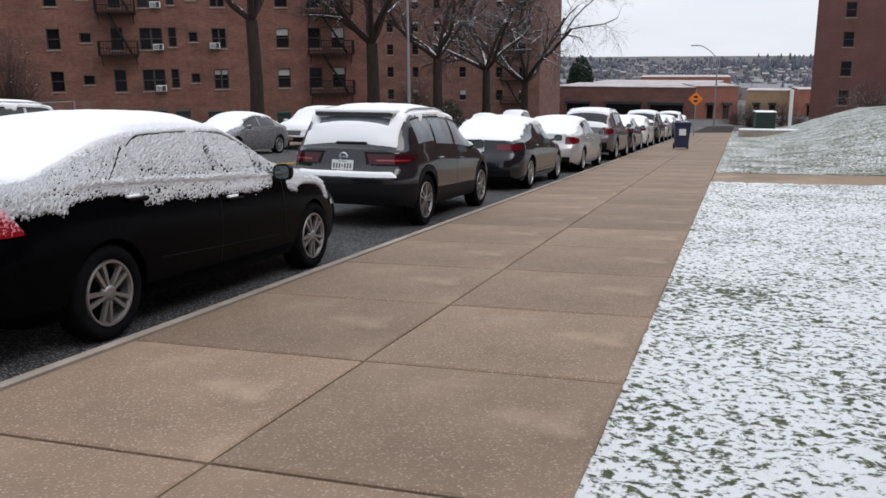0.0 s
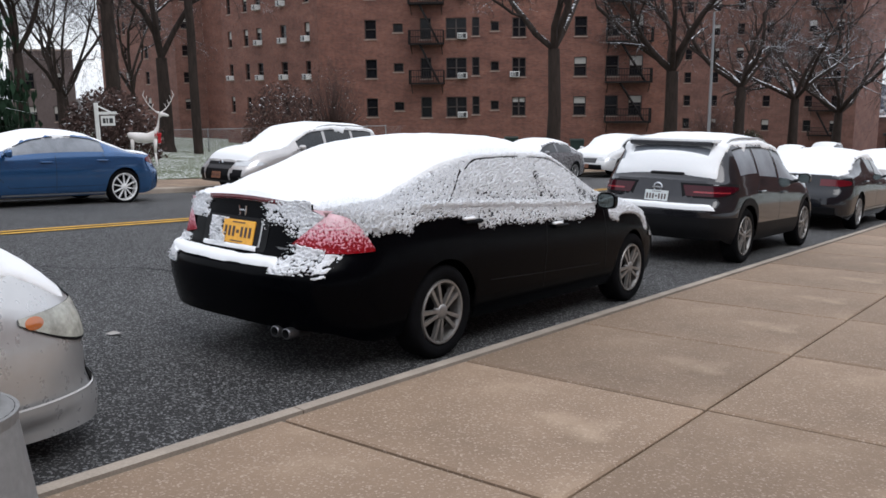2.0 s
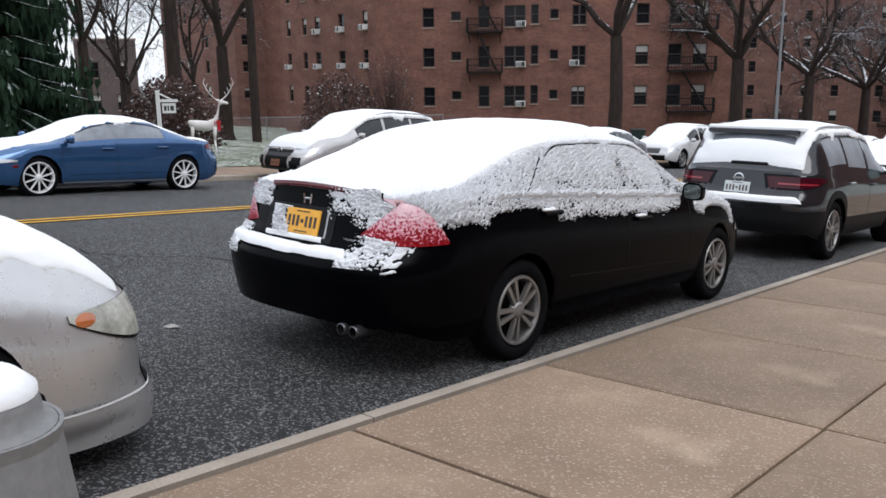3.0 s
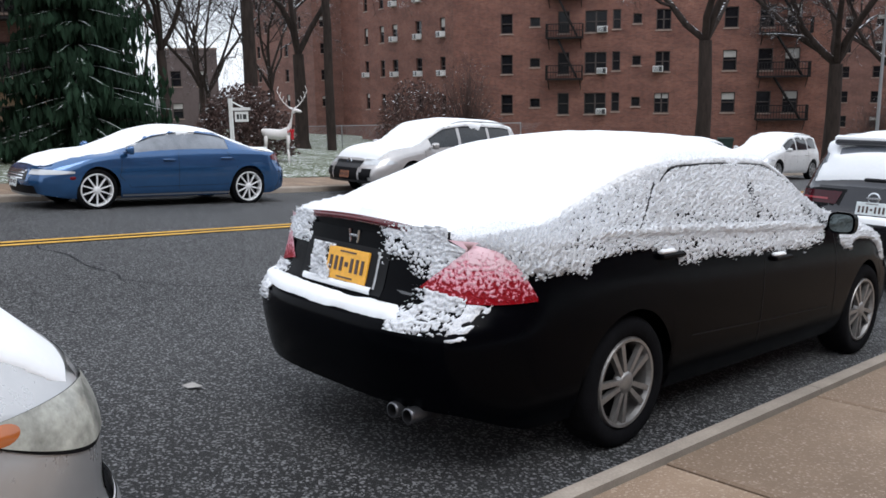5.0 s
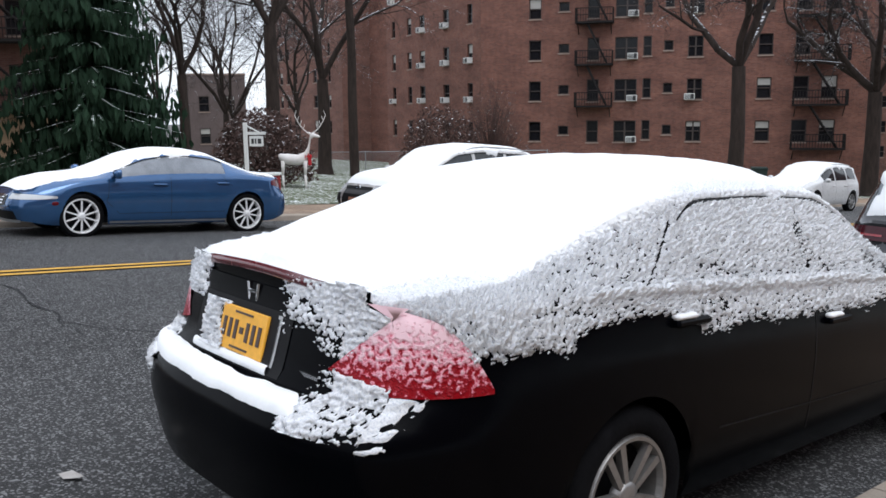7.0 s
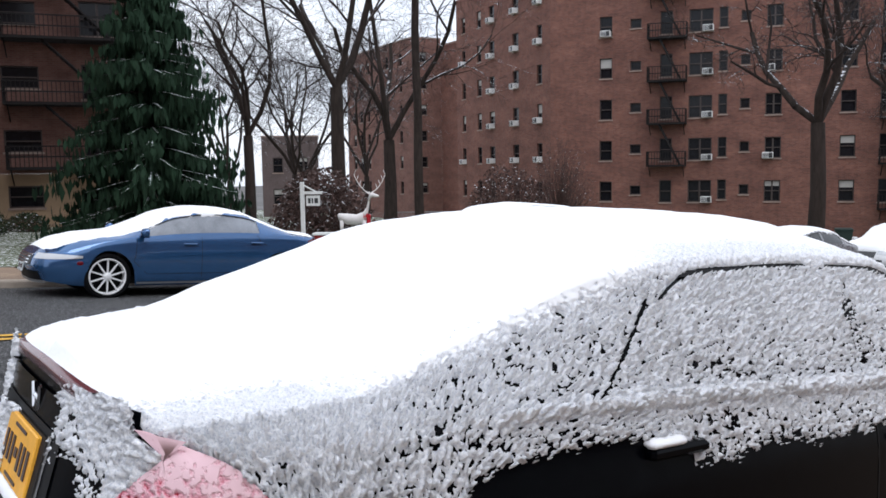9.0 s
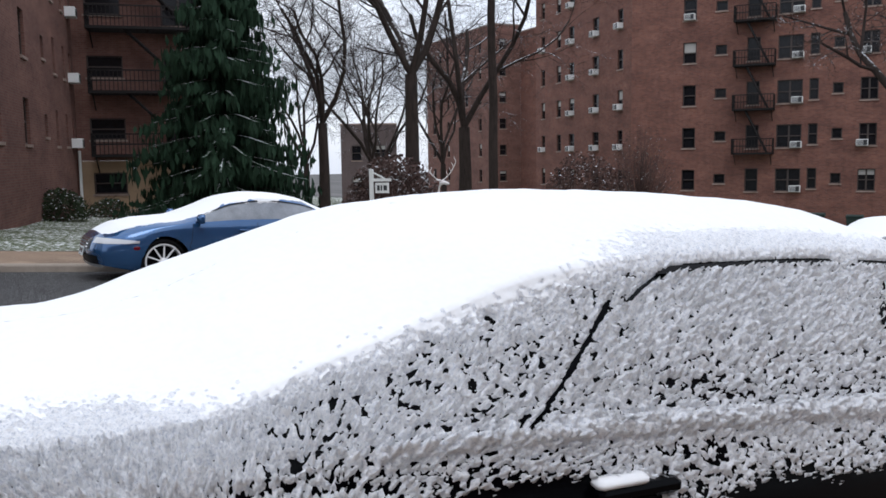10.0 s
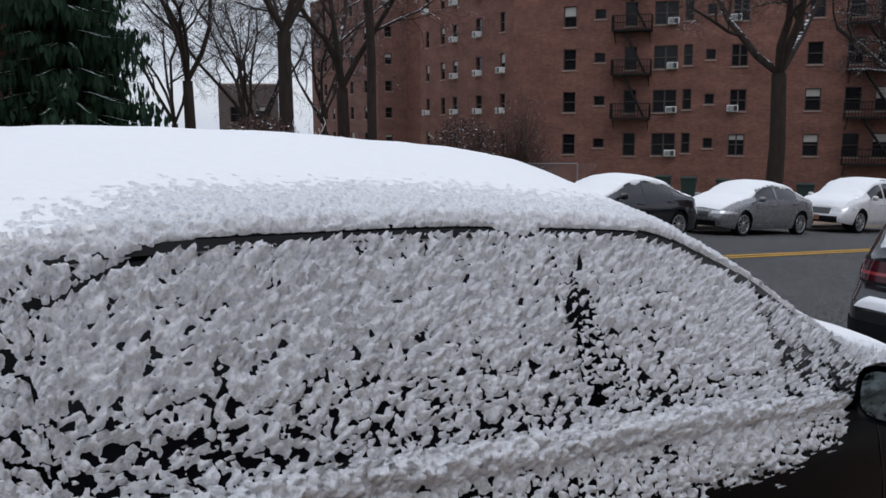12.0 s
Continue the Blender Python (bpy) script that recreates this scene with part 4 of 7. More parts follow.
def snow_on(sh, label, m, thick=0.04, y0=0.02, y1=None, v_edge=0.74, res=0.035, seed=1, skip=(), group="", rough=1.0):
    """A soft cover of snow over roof, bonnet and tail, thin and broken at its rim."""
    y1 = sh.L - 0.02 if y1 is None else y1
    ys = np.arange(y0, y1, res)
    vs = np.linspace(v_edge - 0.1, 1.0, 26)
    pieces = []
    for side in (1, -1):
        Y, V = np.meshgrid(ys, vs)
        P0 = sh.point(Y, V, side)
        n = value_noise(Y * 5 + seed * 7, P0[..., 0] * 5, seed, 4) - 0.5
        e = np.clip((V - v_edge) / 0.10 + n * 1.6, -0.6, 1)
        ends = np.clip(np.minimum(Y - y0, y1 - Y) / 0.12, -0.2, 1)
        off = np.where(e < 0, -0.03, thick * np.clip(e, 0, 1) ** 0.6) * np.clip(ends, 0, 1) ** 0.5 + 0.012 * n * rough - 0.004
        for a, b, v0, v1 in skip:
            inside = (Y > a) & (Y < b) & (V > v0) & (V < v1)
            off = np.where(inside, -0.03, off)
        N = sh.normal(Y, V, side)
        N[..., 2] = np.maximum(N[..., 2], 0) + 0.25
        P = P0 + N * off[..., None]
        if side < 0:
            P[-1, :, 0] = 0
        else:
            P[-1, :, 0] = 0
        F = lattice(P)
        pieces.append((P.reshape(-1, 3), F if side > 0 else F[:, ::-1]))
    v, f = join(*pieces)
    return thing("snow_cover", label, "snow", m, kind="stuff", data=mesh("snow_cover", v, f, SNOW, True), group=group)


def build_car(name, label, m, sh, mat, side_wins, rear_glass, wind, spokes=10, paired=False, rim_frac=0.72, seams=(), handles=(), mirror=None,
              glass=None, rails=False, rim_mat=None, category="car"):
    """Common parts of a car: shell, glass, wheels, seams, handles and mirrors. Returns the car's root."""
    car = thing(name, label, category, m)
    glass = glass or GLASS
    skip = list(side_wins) + [rear_glass, wind]
    part("body", body_skin(sh, mat, skip), car)
    part("underbody", underbody(sh), car)
    for y0, y1, v0, v1 in side_wins:
        ys, vs = np.linspace(y0, y1, 24), np.linspace(v0, v1, 8)
        for side in (1, -1):
            Y, V = np.meshgrid(ys, vs)
            P = sh.point(Y, V, side) - sh.normal(Y, V, side) * 0.006
            part("side_window", mesh("side_window", P.reshape(-1, 3), lattice(P) if side > 0 else lattice(P)[:, ::-1], glass, True), car)
    for nm, (y0, y1, v0, v1) in (("rear_window", rear_glass), ("windscreen", wind)):
        pieces = []
        for side in (1, -1):
            Y, V = np.meshgrid(np.linspace(y0, y1, 20), np.linspace(v0, v1, 10))
            P = sh.point(Y, V, side) - sh.normal(Y, V, side) * 0.005
            pieces.append((P.reshape(-1, 3), lattice(P) if side > 0 else lattice(P)[:, ::-1]))
        part(nm, mesh(nm, *join(*pieces), glass, True), car)
    if side_wins:
        ya, yb = min(w[0] for w in side_wins), max(w[1] for w in side_wins)
        v0, v1 = side_wins[0][2], side_wins[0][3]
        for side in (1, -1):
            part("window_seal", side_strip(sh, [(ya, v1), ((ya + yb) / 2, v1), (yb, v1)], 0.018, 0.003, BLACK, "window_seal", side), car)
    for pts in seams:
        for side in (1, -1):
            part("door_seam", side_strip(sh, pts, 0.007, 0.0015, BLACK, "door_seam", side), car)
    for (yh, vh) in handles:
        for side in (1, -1):
            c = sh.point(np.array(yh), np.array(vh), side)
            h = Soup().box(-0.02, 0.02, -0.11, 0.11, -0.016, 0.016, chamfer=0.01)
            part("door_handle", h.mesh("door_handle", mat), car, m=pose(float(c[0]) + side * 0.012, float(c[1]), float(c[2])))
    if mirror:
        ym, zm = mirror
        for side in (1, -1):
            x = float(sh.plan(np.array(ym))) * 0.95
            mm = pose(side * (x + 0.03), ym, zm) @ (Matrix.Diagonal((side, 1, 1, 1)))
            mo = mirror_mesh()
            vs = [tuple(mm @ Vector(p)) for p in mo.v]
            mir = part("mirror", mesh("mirror", vs, mo.f, mat, True), car)
            gl = [tuple(mm @ Vector((0.09 + 0.072 * math.copysign(abs(math.cos(a)) ** 0.6, math.cos(a)), -0.002, 0.056 * math.copysign(abs(math.sin(a)) ** 0.6, math.sin(a))))) for a in (2 * math.pi * i / 20 for i in range(20))]
            part("mirror_glass", mesh("mirror_glass", gl, [tuple(range(20))], MIRROR_GLASS), mir)
    if rails:
        for side in (1, -1):
            s = Soup()
            ys = np.linspace(rails[0], rails[1], 9)
            p = sh.point(ys, np.full(9, 0.815), side)
            s.sweep([tuple(p[i] + [0, 0, 0.045 * max(0.0, math.sin(math.pi * i / 8)) ** 0.3]) for i in range(9)], 0.016)
            part("roof_rail", s.mesh("roof_rail", ALLOY, True), car)
    add_wheels(car, sh, spokes, paired, rim_frac, mat=rim_mat)
    return car


def end_piece(car, sh, name, mat, x0, x1, z0, z1, nose=False, lift=0.006, label="", slant=0.0, nx=12, nz=8):
    P, F = sh.end_patch(x0, x1, z0, z1, nose, lift, nx, nz, True, slant)
    return part(name, mesh(name, P, F, mat, True), car, label)


def wrap_lamp(car, sh, name, mat, side, x_in, z0, z1, y_len, nose=False, lift=0.008, label="", taper=0.6, slant=0.0, tip=0.45, curve=1.0, rise=0.0):
    """A lamp that starts on the end face and runs round the corner onto the flank."""
    pieces = []
    base = z0 + rise * (1 - np.linspace(0, 1, 12)[None])
    Z = base + (z1 - base) * np.linspace(0, 1, 9)[:, None]
    lims = np.array([float(sh.end_half_width(np.array(z), nose)) for z in np.linspace(z0, z1, 9)])[:, None]
    xi = x_in + slant * np.linspace(0, 1, 9)[:, None]
    X = side * (xi + (lims - xi) * np.linspace(0, 1, 12)[None])
    P = sh.end_point(X, Z, nose, lift)
    # flank part, narrowing away from the end
    q = np.linspace(0, 1, 20)
    ys = q ** 2.0 * y_len
    rows = []
    for r in np.linspace(0, 1, 9):
        zr = z0 + (z1 - z0) * r
        zm = z0 + (z1 - z0) * tip
        z = zr + (zm - zr) * taper * q ** (2.0 * curve)
        y = np.full(20, 0.0) + ys if not nose else sh.L - ys
        B = np.minimum(sh.B(y), sh.T(y) - 0.03)
        vv = np.linspace(0, 0.8, 90)
        xs = np.array([np.interp(zz, sh.section(np.full(90, yy), vv)[1], sh.section(np.full(90, yy), vv)[0]) for zz, yy in zip(z, y)])
        x = side * xs
        rows.append(np.stack([x + side * lift, sh.ends(x, y, z), z], -1))
    Q = np.stack(rows, 0)
    Q[:, 0] = P[:, -1]
    v, f = join((P.reshape(-1, 3), lattice(P)), (Q.reshape(-1, 3), lattice(Q)))
    return part(name, mesh(name, v, f, mat, True), car, label)


def plate_part(car, sh, z, mat, nose=False, bars=True, x=0.0, w=0.305, h=0.152, lift=0.02):
    """A number plate with its characters as plain bars."""
    y = float(sh.end_point(np.array(x), np.array(z), nose)[1])
    s = 1 if nose else -1
    m_ = pose(x, y + s * lift, z, -12, 0, 180 if nose else 0)
    fr = part("number_plate", Soup().box(-w / 2, w / 2, -0.004, 0.012, -h / 2, h / 2, chamfer=0.003).mesh("number_plate", mat), car, m=m_)
    if bars:
        b_ = Soup()
        for i in range(7):
            if i == 3:
                b_.box(-0.012, 0.012, -0.007, -0.0045, -0.01, 0.012)
                continue
            xx = -0.118 + i * 0.0393
            b_.box(xx - 0.010, xx + 0.010, -0.007, -0.0045, -0.033, 0.033)
        b_.box(-0.06, 0.06, -0.007, -0.0045, -0.064, -0.057).box(-0.06, 0.06, -0.007, -0.0045, 0.056, 0.063)
        part("plate_marking", b_.mesh("plate_marking", INK), fr)
    return fr


def flank_patch(car, sh, name, mat, side, y0, y1, z0, z1, lift):
    """A rounded lens on the flank between two heights."""
    n = 20
    yc, zc = (y0 + y1) / 2, (z0 + z1) / 2
    vv = np.linspace(0, 0.8, 120)
    pts = []
    for r in (0.0, 0.6, 1.0):
        for i in range(n):
            a = 2 * math.pi * i / n
            y, z = yc + r * (y1 - y0) / 2 * math.cos(a), zc + r * (z1 - z0) / 2 * math.sin(a)
            xs, zs = sh.section(np.full(120, y), vv)
            x = side * float(np.interp(z, zs, xs))
            pts.append((x + side * (lift - 0.006 * r * r), float(sh.ends(np.array(x), np.array(y), np.array(z))) + 0.3 * lift, z))
    fs = [(k * n + i, k * n + (i + 1) % n, k * n + n + (i + 1) % n, k * n + n + i) for k in range(2) for i in range(n)]
    return part(name, mesh(name, pts, fs, mat, True), car, "amber indicator lens")


# the black saloon at the kerb, deep in fresh snow
BLACK_PAINT = paint("black_car_paint", (0.0010, 0.0012, 0.0020), 0.0, 0.22, 0.0, 0.045)
SALOON = Shape(5.02, 1.82,
               [(0, 1.07), (0.12, 1.10), (0.5, 1.125), (0.68, 1.16), (1.3, 1.40), (1.65, 1.455), (2.2, 1.475), (2.75, 1.462), (3.2, 1.30), (3.64, 1.065), (4.07, 0.98), (4.63, 0.88), (4.94, 0.76), (5.02, 0.70)],
               [(0, 1.0), (1.0, 1.045), (2.35, 0.985), (3.4, 0.945), (4.3, 0.86), (5.02, 0.68)],
               0.22, (1.17, 4.07), 0.325, roof_w=0.755, deck_w=0.82,
               tail=[(0.2, 0.12), (0.36, 0.05), (0.55, 0.0), (0.70, 0.0), (0.745, 0.13), (1.0, 0.19), (1.1, 0.20)], corner=0.30)
SX, SY = -4.76, 3.27
saloon_m = street(SX, SY, ROAD)
WET_GLASS = glass_dark("wet_black_glass", (0.003, 0.0035, 0.005), 0.2, 0.10)
DULL_ALLOY = plain("dull_alloy_rim", (0.30, 0.29, 0.28), 0.38, 0.7)
sal_wins = [(1.55, 2.42, 0.53, 0.775), (2.50, 3.32, 0.53, 0.775)]
saloon = build_car("saloon_car", "black saloon car covered in fresh snow at the kerb", saloon_m, SALOON, BLACK_PAINT, sal_wins,
                   (0.72, 1.36, 0.83, 1.0), (2.78, 3.45, 0.83, 1.0), spokes=5, paired=True, rim_frac=0.70, glass=WET_GLASS, rim_mat=DULL_ALLOY,
                   seams=[[(2.46, 0.08), (2.46, 0.5)], [(3.5, 0.12), (3.45, 0.5)], [(1.7, 0.17), (2.4, 0.16), (3.4, 0.15)]],
                   handles=[(1.46, 0.40), (2.66, 0.40)], mirror=(3.28, 1.0))
for side in (1, -1):
    lamp = wrap_lamp(saloon, SALOON, "tail_lamp", FROST_LAMP, side, 0.47, 0.79, 1.045, 0.275, label="red tail lamp with clinging snow on its upper half", lift=0.011, slant=0.22, tip=0.06, taper=0.95, curve=1.3, rise=0.045)
end_piece(saloon, SALOON, "boot_panel", BLACK_PAINT, -0.50, 0.50, 0.755, 1.03, lift=0.008)
end_piece(saloon, SALOON, "plate_recess", BLACK, -0.36, 0.27, 0.762, 0.962, lift=0.011, slant=0.0)
end_piece(saloon, SALOON, "recess_trim", ALLOY, 0.19, 0.215, 0.785, 0.95, lift=0.0135)
end_piece(saloon, SALOON, "plate_backing", BLACK, -0.20, 0.20, 0.785, 0.945, lift=0.016)
plate_part(saloon, SALOON, 0.865, PLATE_Y)
ys_ = float(SALOON.end_point(np.array(0.0), np.array(1.05))[1])
bd = Soup()
for a, b_ in (((-0.035, 0.03), (-0.025, -0.03)), ((0.035, 0.03), (0.025, -0.03)), ((-0.028, 0.0), (0.028, 0.0))):
    bd.tube((a[0], 0, a[1]), (b_[0], 0, b_[1]), 0.007, n=6)
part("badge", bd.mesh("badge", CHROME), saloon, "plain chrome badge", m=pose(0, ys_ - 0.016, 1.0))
part("model_badge", Soup().box(-0.05, 0.05, -0.004, 0.004, -0.006, 0.006).mesh("model_badge", CHROME), saloon, m=pose(0.40, float(SALOON.end_point(np.array(0.4), np.array(0.82))[1]) - 0.014, 0.80))
# red lip along the edge of the boot lid
q = np.linspace(-0.38, 0.38, 24)
lip = []
for zz, out in ((1.066, 0.0), (1.07, 0.016), (1.098, 0.014), (1.10, -0.05)):
    lip.append(np.stack([q, SALOON.end_point(q, np.full(24, min(zz, 1.09)))[:, 1] - out * (1 - (np.abs(q) / 0.45) ** 4), np.full(24, zz) - 0.02 * (q / 0.42) ** 2], -1))
lip = np.stack(lip, 0)
part("boot_lip", mesh("boot_lip", lip.reshape(-1, 3), lattice(lip), paint("dark_red_lip", (0.09, 0.004, 0.009), 0.0, 0.25), True), saloon, "dark red brake light lip")
EXHAUST = plain("sooty_steel", (0.16, 0.16, 0.17), 0.35, 0.9)
for x in (0.44, 0.54):
    ex = Soup().lathe([(0.028, 0.0), (0.034, 0.0), (0.036, 0.01), (0.034, 0.18), (0.028, 0.18), (0.027, 0.005)], pose(0, 0, 0, -90, 0, 0), 18)
    part("exhaust_pipe", ex.mesh("exhaust_pipe", EXHAUST, True), saloon, "chrome exhaust tip", m=pose(x, 0.06, 0.30))
end_piece(saloon, SALOON, "grille", GRILLE, -0.4, 0.4, 0.5, 0.62, nose=True)
for side in (1, -1):
    wrap_lamp(saloon, SALOON, "headlamp", CLEAR_LAMP, side, 0.5, 0.58, 0.68, 0.4, nose=True)


def saloon_snow():
    """Snow on the black saloon: deep and soft on top, lumpy and broken on its flanks and glass."""
    sh = SALOON
    pieces, thin = [], []
    for side, res in ((1, 0.0044), (-1, 0.03)):
        ys = np.arange(0.0, 4.75, res)
        arc = np.concatenate([np.linspace(0.36, 0.5, int(0.16 / res) + 2), np.linspace(0.5, 0.8, int(0.46 / res) + 2)[1:], np.linspace(0.8, 0.9, int(0.34 / res) + 3)[1:], np.linspace(0.9, 1.0, 20)[1:]])
        Y, V = np.meshgrid(ys, arc)
        P0 = sh.point(Y, V, side)
        N = sh.normal(Y, V, side)
        # lengths on the skin, for lumps of even size
        S = np.concatenate([np.zeros((1, P0.shape[1])), np.cumsum(np.linalg.norm(np.diff(P0[..., 0:3:2], axis=0), axis=-1), 0)], 0)
        up = np.clip(N[..., 2], 0, 1)
        big = value_noise(Y * 3.1, S * 4.3, 11, 3) - 0.5
        mid = value_noise(Y * 16, S * 20, 13, 3) - 0.5
        wx, wy = Y + 0.03 * (value_noise(Y * 34, S * 34, 31, 2) - 0.5), S + 0.03 * (value_noise(Y * 34, S * 34, 37, 2) - 0.5)
        lump = 0.30 * clumps(wx * 34 + S * 3, wy * 60, 5) + 0.45 * clumps(wx * 66 - S * 4, wy * 104, 8) + 0.25 * clumps(wx * 120, wy * 140, 15)
        fine = value_noise(Y * 120, S * 120, 17, 2) - 0.5
        # how much snow lies here: the top holds all of it, glass loses it towards its lower edge
        sag = 0.06 * np.clip((Y - 0.45) / 0.3, 0, 1) * np.clip((1.75 - Y) / 0.4, 0, 1)
        deep_k = np.clip((V - 0.785 + sag + 0.02 * big) / 0.19, 0, 1)
        deep_k = deep_k * deep_k * (3 - 2 * deep_k)
        top = np.clip((V - 0.80 + 1.3 * sag + 0.03 * big + 0.05 * (lump - 0.5)) / (0.075 + 0.9 * sag), 0, 1)
        top = top * top * (3 - 2 * top)
        win = np.zeros_like(Y)
        for y0, y1, v0, v1 in sal_wins:
            win = np.maximum(win, ((Y > y0) & (Y < y1) & (V > v0) & (V < v1)).astype(float))
        low_glass = win * np.clip((0.66 - V) / 0.12, 0, 1)
        ledge = np.exp(-((V - 0.512) / 0.016) ** 2) * ((Y > 0.9) & (Y < 3.4))
        rail = np.clip((Y - 0.55) / 0.6, 0, 1)
        edge_v = 0.436 - 0.020 * np.clip((Y - 0.55) / 0.3, 0, 1) * np.clip((1.9 - Y) / 0.5, 0, 1) + 0.07 * (0.5 - lump) + 0.010 * big + 0.03 * mid + 0.045 * np.clip((Y - 3.0) / 0.4, 0, 1) * (Y < 3.55) - 0.035 * np.clip((Y - 3.55) / 0.5, 0, 1)
        fade = np.clip((V - edge_v) / 0.03, -1, 1)
        calm = 1 - 0.78 * np.clip((V - 0.765) / 0.025, 0, 1)
        cpil = np.clip((1.75 - Y) / 0.25, 0, 1) * (V > 0.515)
        cover = -0.0010 + 0.0014 * cpil + 0.064 * (lump - 0.50) * calm + 0.020 * fine * (0.4 + 0.6 * calm) + 0.006 * mid + 0.007 * big
        cover = cover + 0.004 * (1 - calm) + 0.009 * np.clip((Y - 3.5) / 0.2, 0, 1) - 0.05 * np.clip((Y - 4.5) / 0.2, 0, 1)
        cover = cover - 0.0065 * low_glass - 0.0012 * win + 0.022 * ledge + 0.006 * np.clip((V - 0.76) / 0.05, 0, 1)
        bpil = np.exp(-((Y - 2.455 + 0.03 * mid) / 0.05) ** 2) * ((V > 0.55) & (V < 0.70))
        cover = cover - 0.012 * bpil * (0.5 + mid * 2)
        side_off = np.where(fade > 0, cover * np.minimum(1, 0.55 + fade), -0.02)
        front_clear = ((Y > 3.3) & (Y < 3.55) & (V < 0.60) & (V < 0.51 + 0.06 * (Y - 3.3)))
        side_off = np.where(front_clear, -0.02, side_off)
        thick = 0.045 + 0.014 * big + 0.004 * mid + 0.0012 * fine
        side_off = side_off + 0.007 * np.clip((0.6 - Y) / 0.1, 0, 1) * (fade > 0)
        off = side_off * (1 - top) ** 1.3 + thick * deep_k + 0.006 * top
        # dark seal along the roof edge, and the slanting seam behind the rear door glass
        sv = 0.779 - 0.05 * np.clip((1.78 - Y) / 0.22, 0, 1) ** 2
        arc_len = np.maximum(np.linalg.norm(np.gradient(P0, axis=0), axis=-1) / np.maximum(np.gradient(V, axis=0), 1e-6), 0.2)
        seal = (np.abs(V - sv) * arc_len < 0.0065 + 0.004 * mid + 0.013 * np.clip((Y - 2.55) / 0.5, 0, 1)) & (Y > 1.53) & (Y < 3.56) & ~((Y > 2.30) & (Y < 2.40))
        seam = (np.abs(Y - (1.20 + (V - 0.51) * 1.35)) < 0.009 + 0.012 * mid) & (V > 0.515) & (V < 0.735)
        off = np.where(seal | seam, -0.02, off)
        post = (Y > 3.08) & (Y < 3.6) & (V < 0.80) & (V > 0.516)
        off = np.where(post & (fine + mid < 0.12), -0.02, off)
        # the tail lamp's lens holds no more than a film
        zl = P0[..., 2]
        lens = (zl > 0.785) & (zl < 1.058) & (Y < 0.275 * np.clip(1 - (zl - 0.79) / 0.255, 0, 1) ** 0.77 + 0.02 * mid)
        off = np.where(lens, -0.02, off)
        # open end over the boot, thin rim there
        rim = np.clip(Y / 0.05, 0, 1)
        off = off * (0.35 + 0.65 * rim)
        hood_end = np.clip((4.70 - Y) / 0.25, 0, 1)
        off = np.where(V > 0.7, off * hood_end ** 0.5 - 0.02 * (1 - hood_end) ** 4, off)
        nz = N.copy()
        nz[..., 2] += 0.35 * (1 - top)
        P = P0 + nz * off[..., None]
        P[-1, :, 0] = 0
        F = lattice(P)
        # drop what lies wholly beneath the skin
        o = off.ravel()
        F = F[(o[F] > -0.012).any(1)]
        F = F if side > 0 else F[:, ::-1]
        deep = ((top + 0.9 * (lump - 0.5)).ravel()[F] > 0.42).all(1)
        pieces.append((P.reshape(-1, 3), F[deep]))
        thin.append((P.reshape(-1, 3), F[~deep]))
    # tail face: lumps on the boot's corners, the lamps and the step of the bumper
    for x0, x1, z0, z1, base, seed in ((0.16, 0.88, 0.87, 1.085, 0.002, 3), (-0.88, -0.34, 0.925, 1.08, 0.010, 4), (0.41, 0.90, 0.66, 0.84, 0.006, 5), (0.44, 0.9, 0.99, 1.095, 0.018, 12), (-0.86, -0.52, 0.62, 0.80, 0.012, 6), (-0.275, -0.11, 0.78, 0.945, 0.022, 7)):
        nx, nz_ = int((x1 - x0) / 0.005), int((z1 - z0) / 0.005)
        X, Z = np.meshgrid(np.linspace(x0, x1, nx), np.linspace(z0, z1, nz_))
        lim = sh.end_half_width(Z)
        X = np.clip(X, -lim, lim)
        big = value_noise(X * 6 + seed, Z * 9, seed, 3) - 0.5
        lump = 0.5 * clumps(X * 46, Z * 66, seed) + 0.5 * clumps(X * 96, Z * 112, seed + 2)
        ex = np.minimum(np.minimum(X - x0 + (0.5 if x0 < 0 else 0), x1 - X + (0.5 if x1 > 0 else 0)), np.minimum(Z - z0, z1 - Z + 0.5)) / 0.09
        off = np.clip(base - 0.002 + 0.030 * (lump - 0.46) + 0.02 * big, -0.02, 0.03) - 0.030 * np.clip(0.75 + 2.6 * big + 1.1 * (0.5 - lump) - 0.85 * ex, 0, 1)
        lens = (X > 0.46 + 0.22 * (Z - 0.79) / 0.255) & (Z > 0.835 - 0.045 * np.clip((X - 0.47) / 0.38, 0, 1)) & (Z < 1.055)
        off = np.where(lens, -0.02, off)
        P = sh.end_point(X, Z, False, 0.0)
        P[..., 1] -= off + 0.008
        P[..., 2] += 0.3 * np.clip(off, 0, 1)
        F = lattice(P)
        F = F[(off.ravel()[F] > -0.012).any(1)]
        thin.append((P.reshape(-1, 3), F))
    # the same lumps run round the bumper's corner onto the flank
    Y, V = np.meshgrid(np.linspace(0, 0.26, 44), np.linspace(0.16, 0.42, 40))
    P0, N = sh.point(Y, V, 1), sh.normal(Y, V, 1)
    zl = P0[..., 2]
    lump = 0.6 * clumps(Y * 38, zl * 50, 5) + 0.4 * clumps(Y * 80, zl * 90, 7)
    big = value_noise(Y * 9, zl * 9, 5, 3) - 0.5
    off = 0.000 + 0.032 * (lump - 0.45) + 0.035 * big - 0.05 * np.clip((Y - 0.015) / 0.14, 0, 1)
    off = np.where((zl > 0.655 + 0.05 * big) & (zl < 0.79), np.clip(off, -0.02, 0.02), -0.02)
    P = P0 + N * off[..., None]
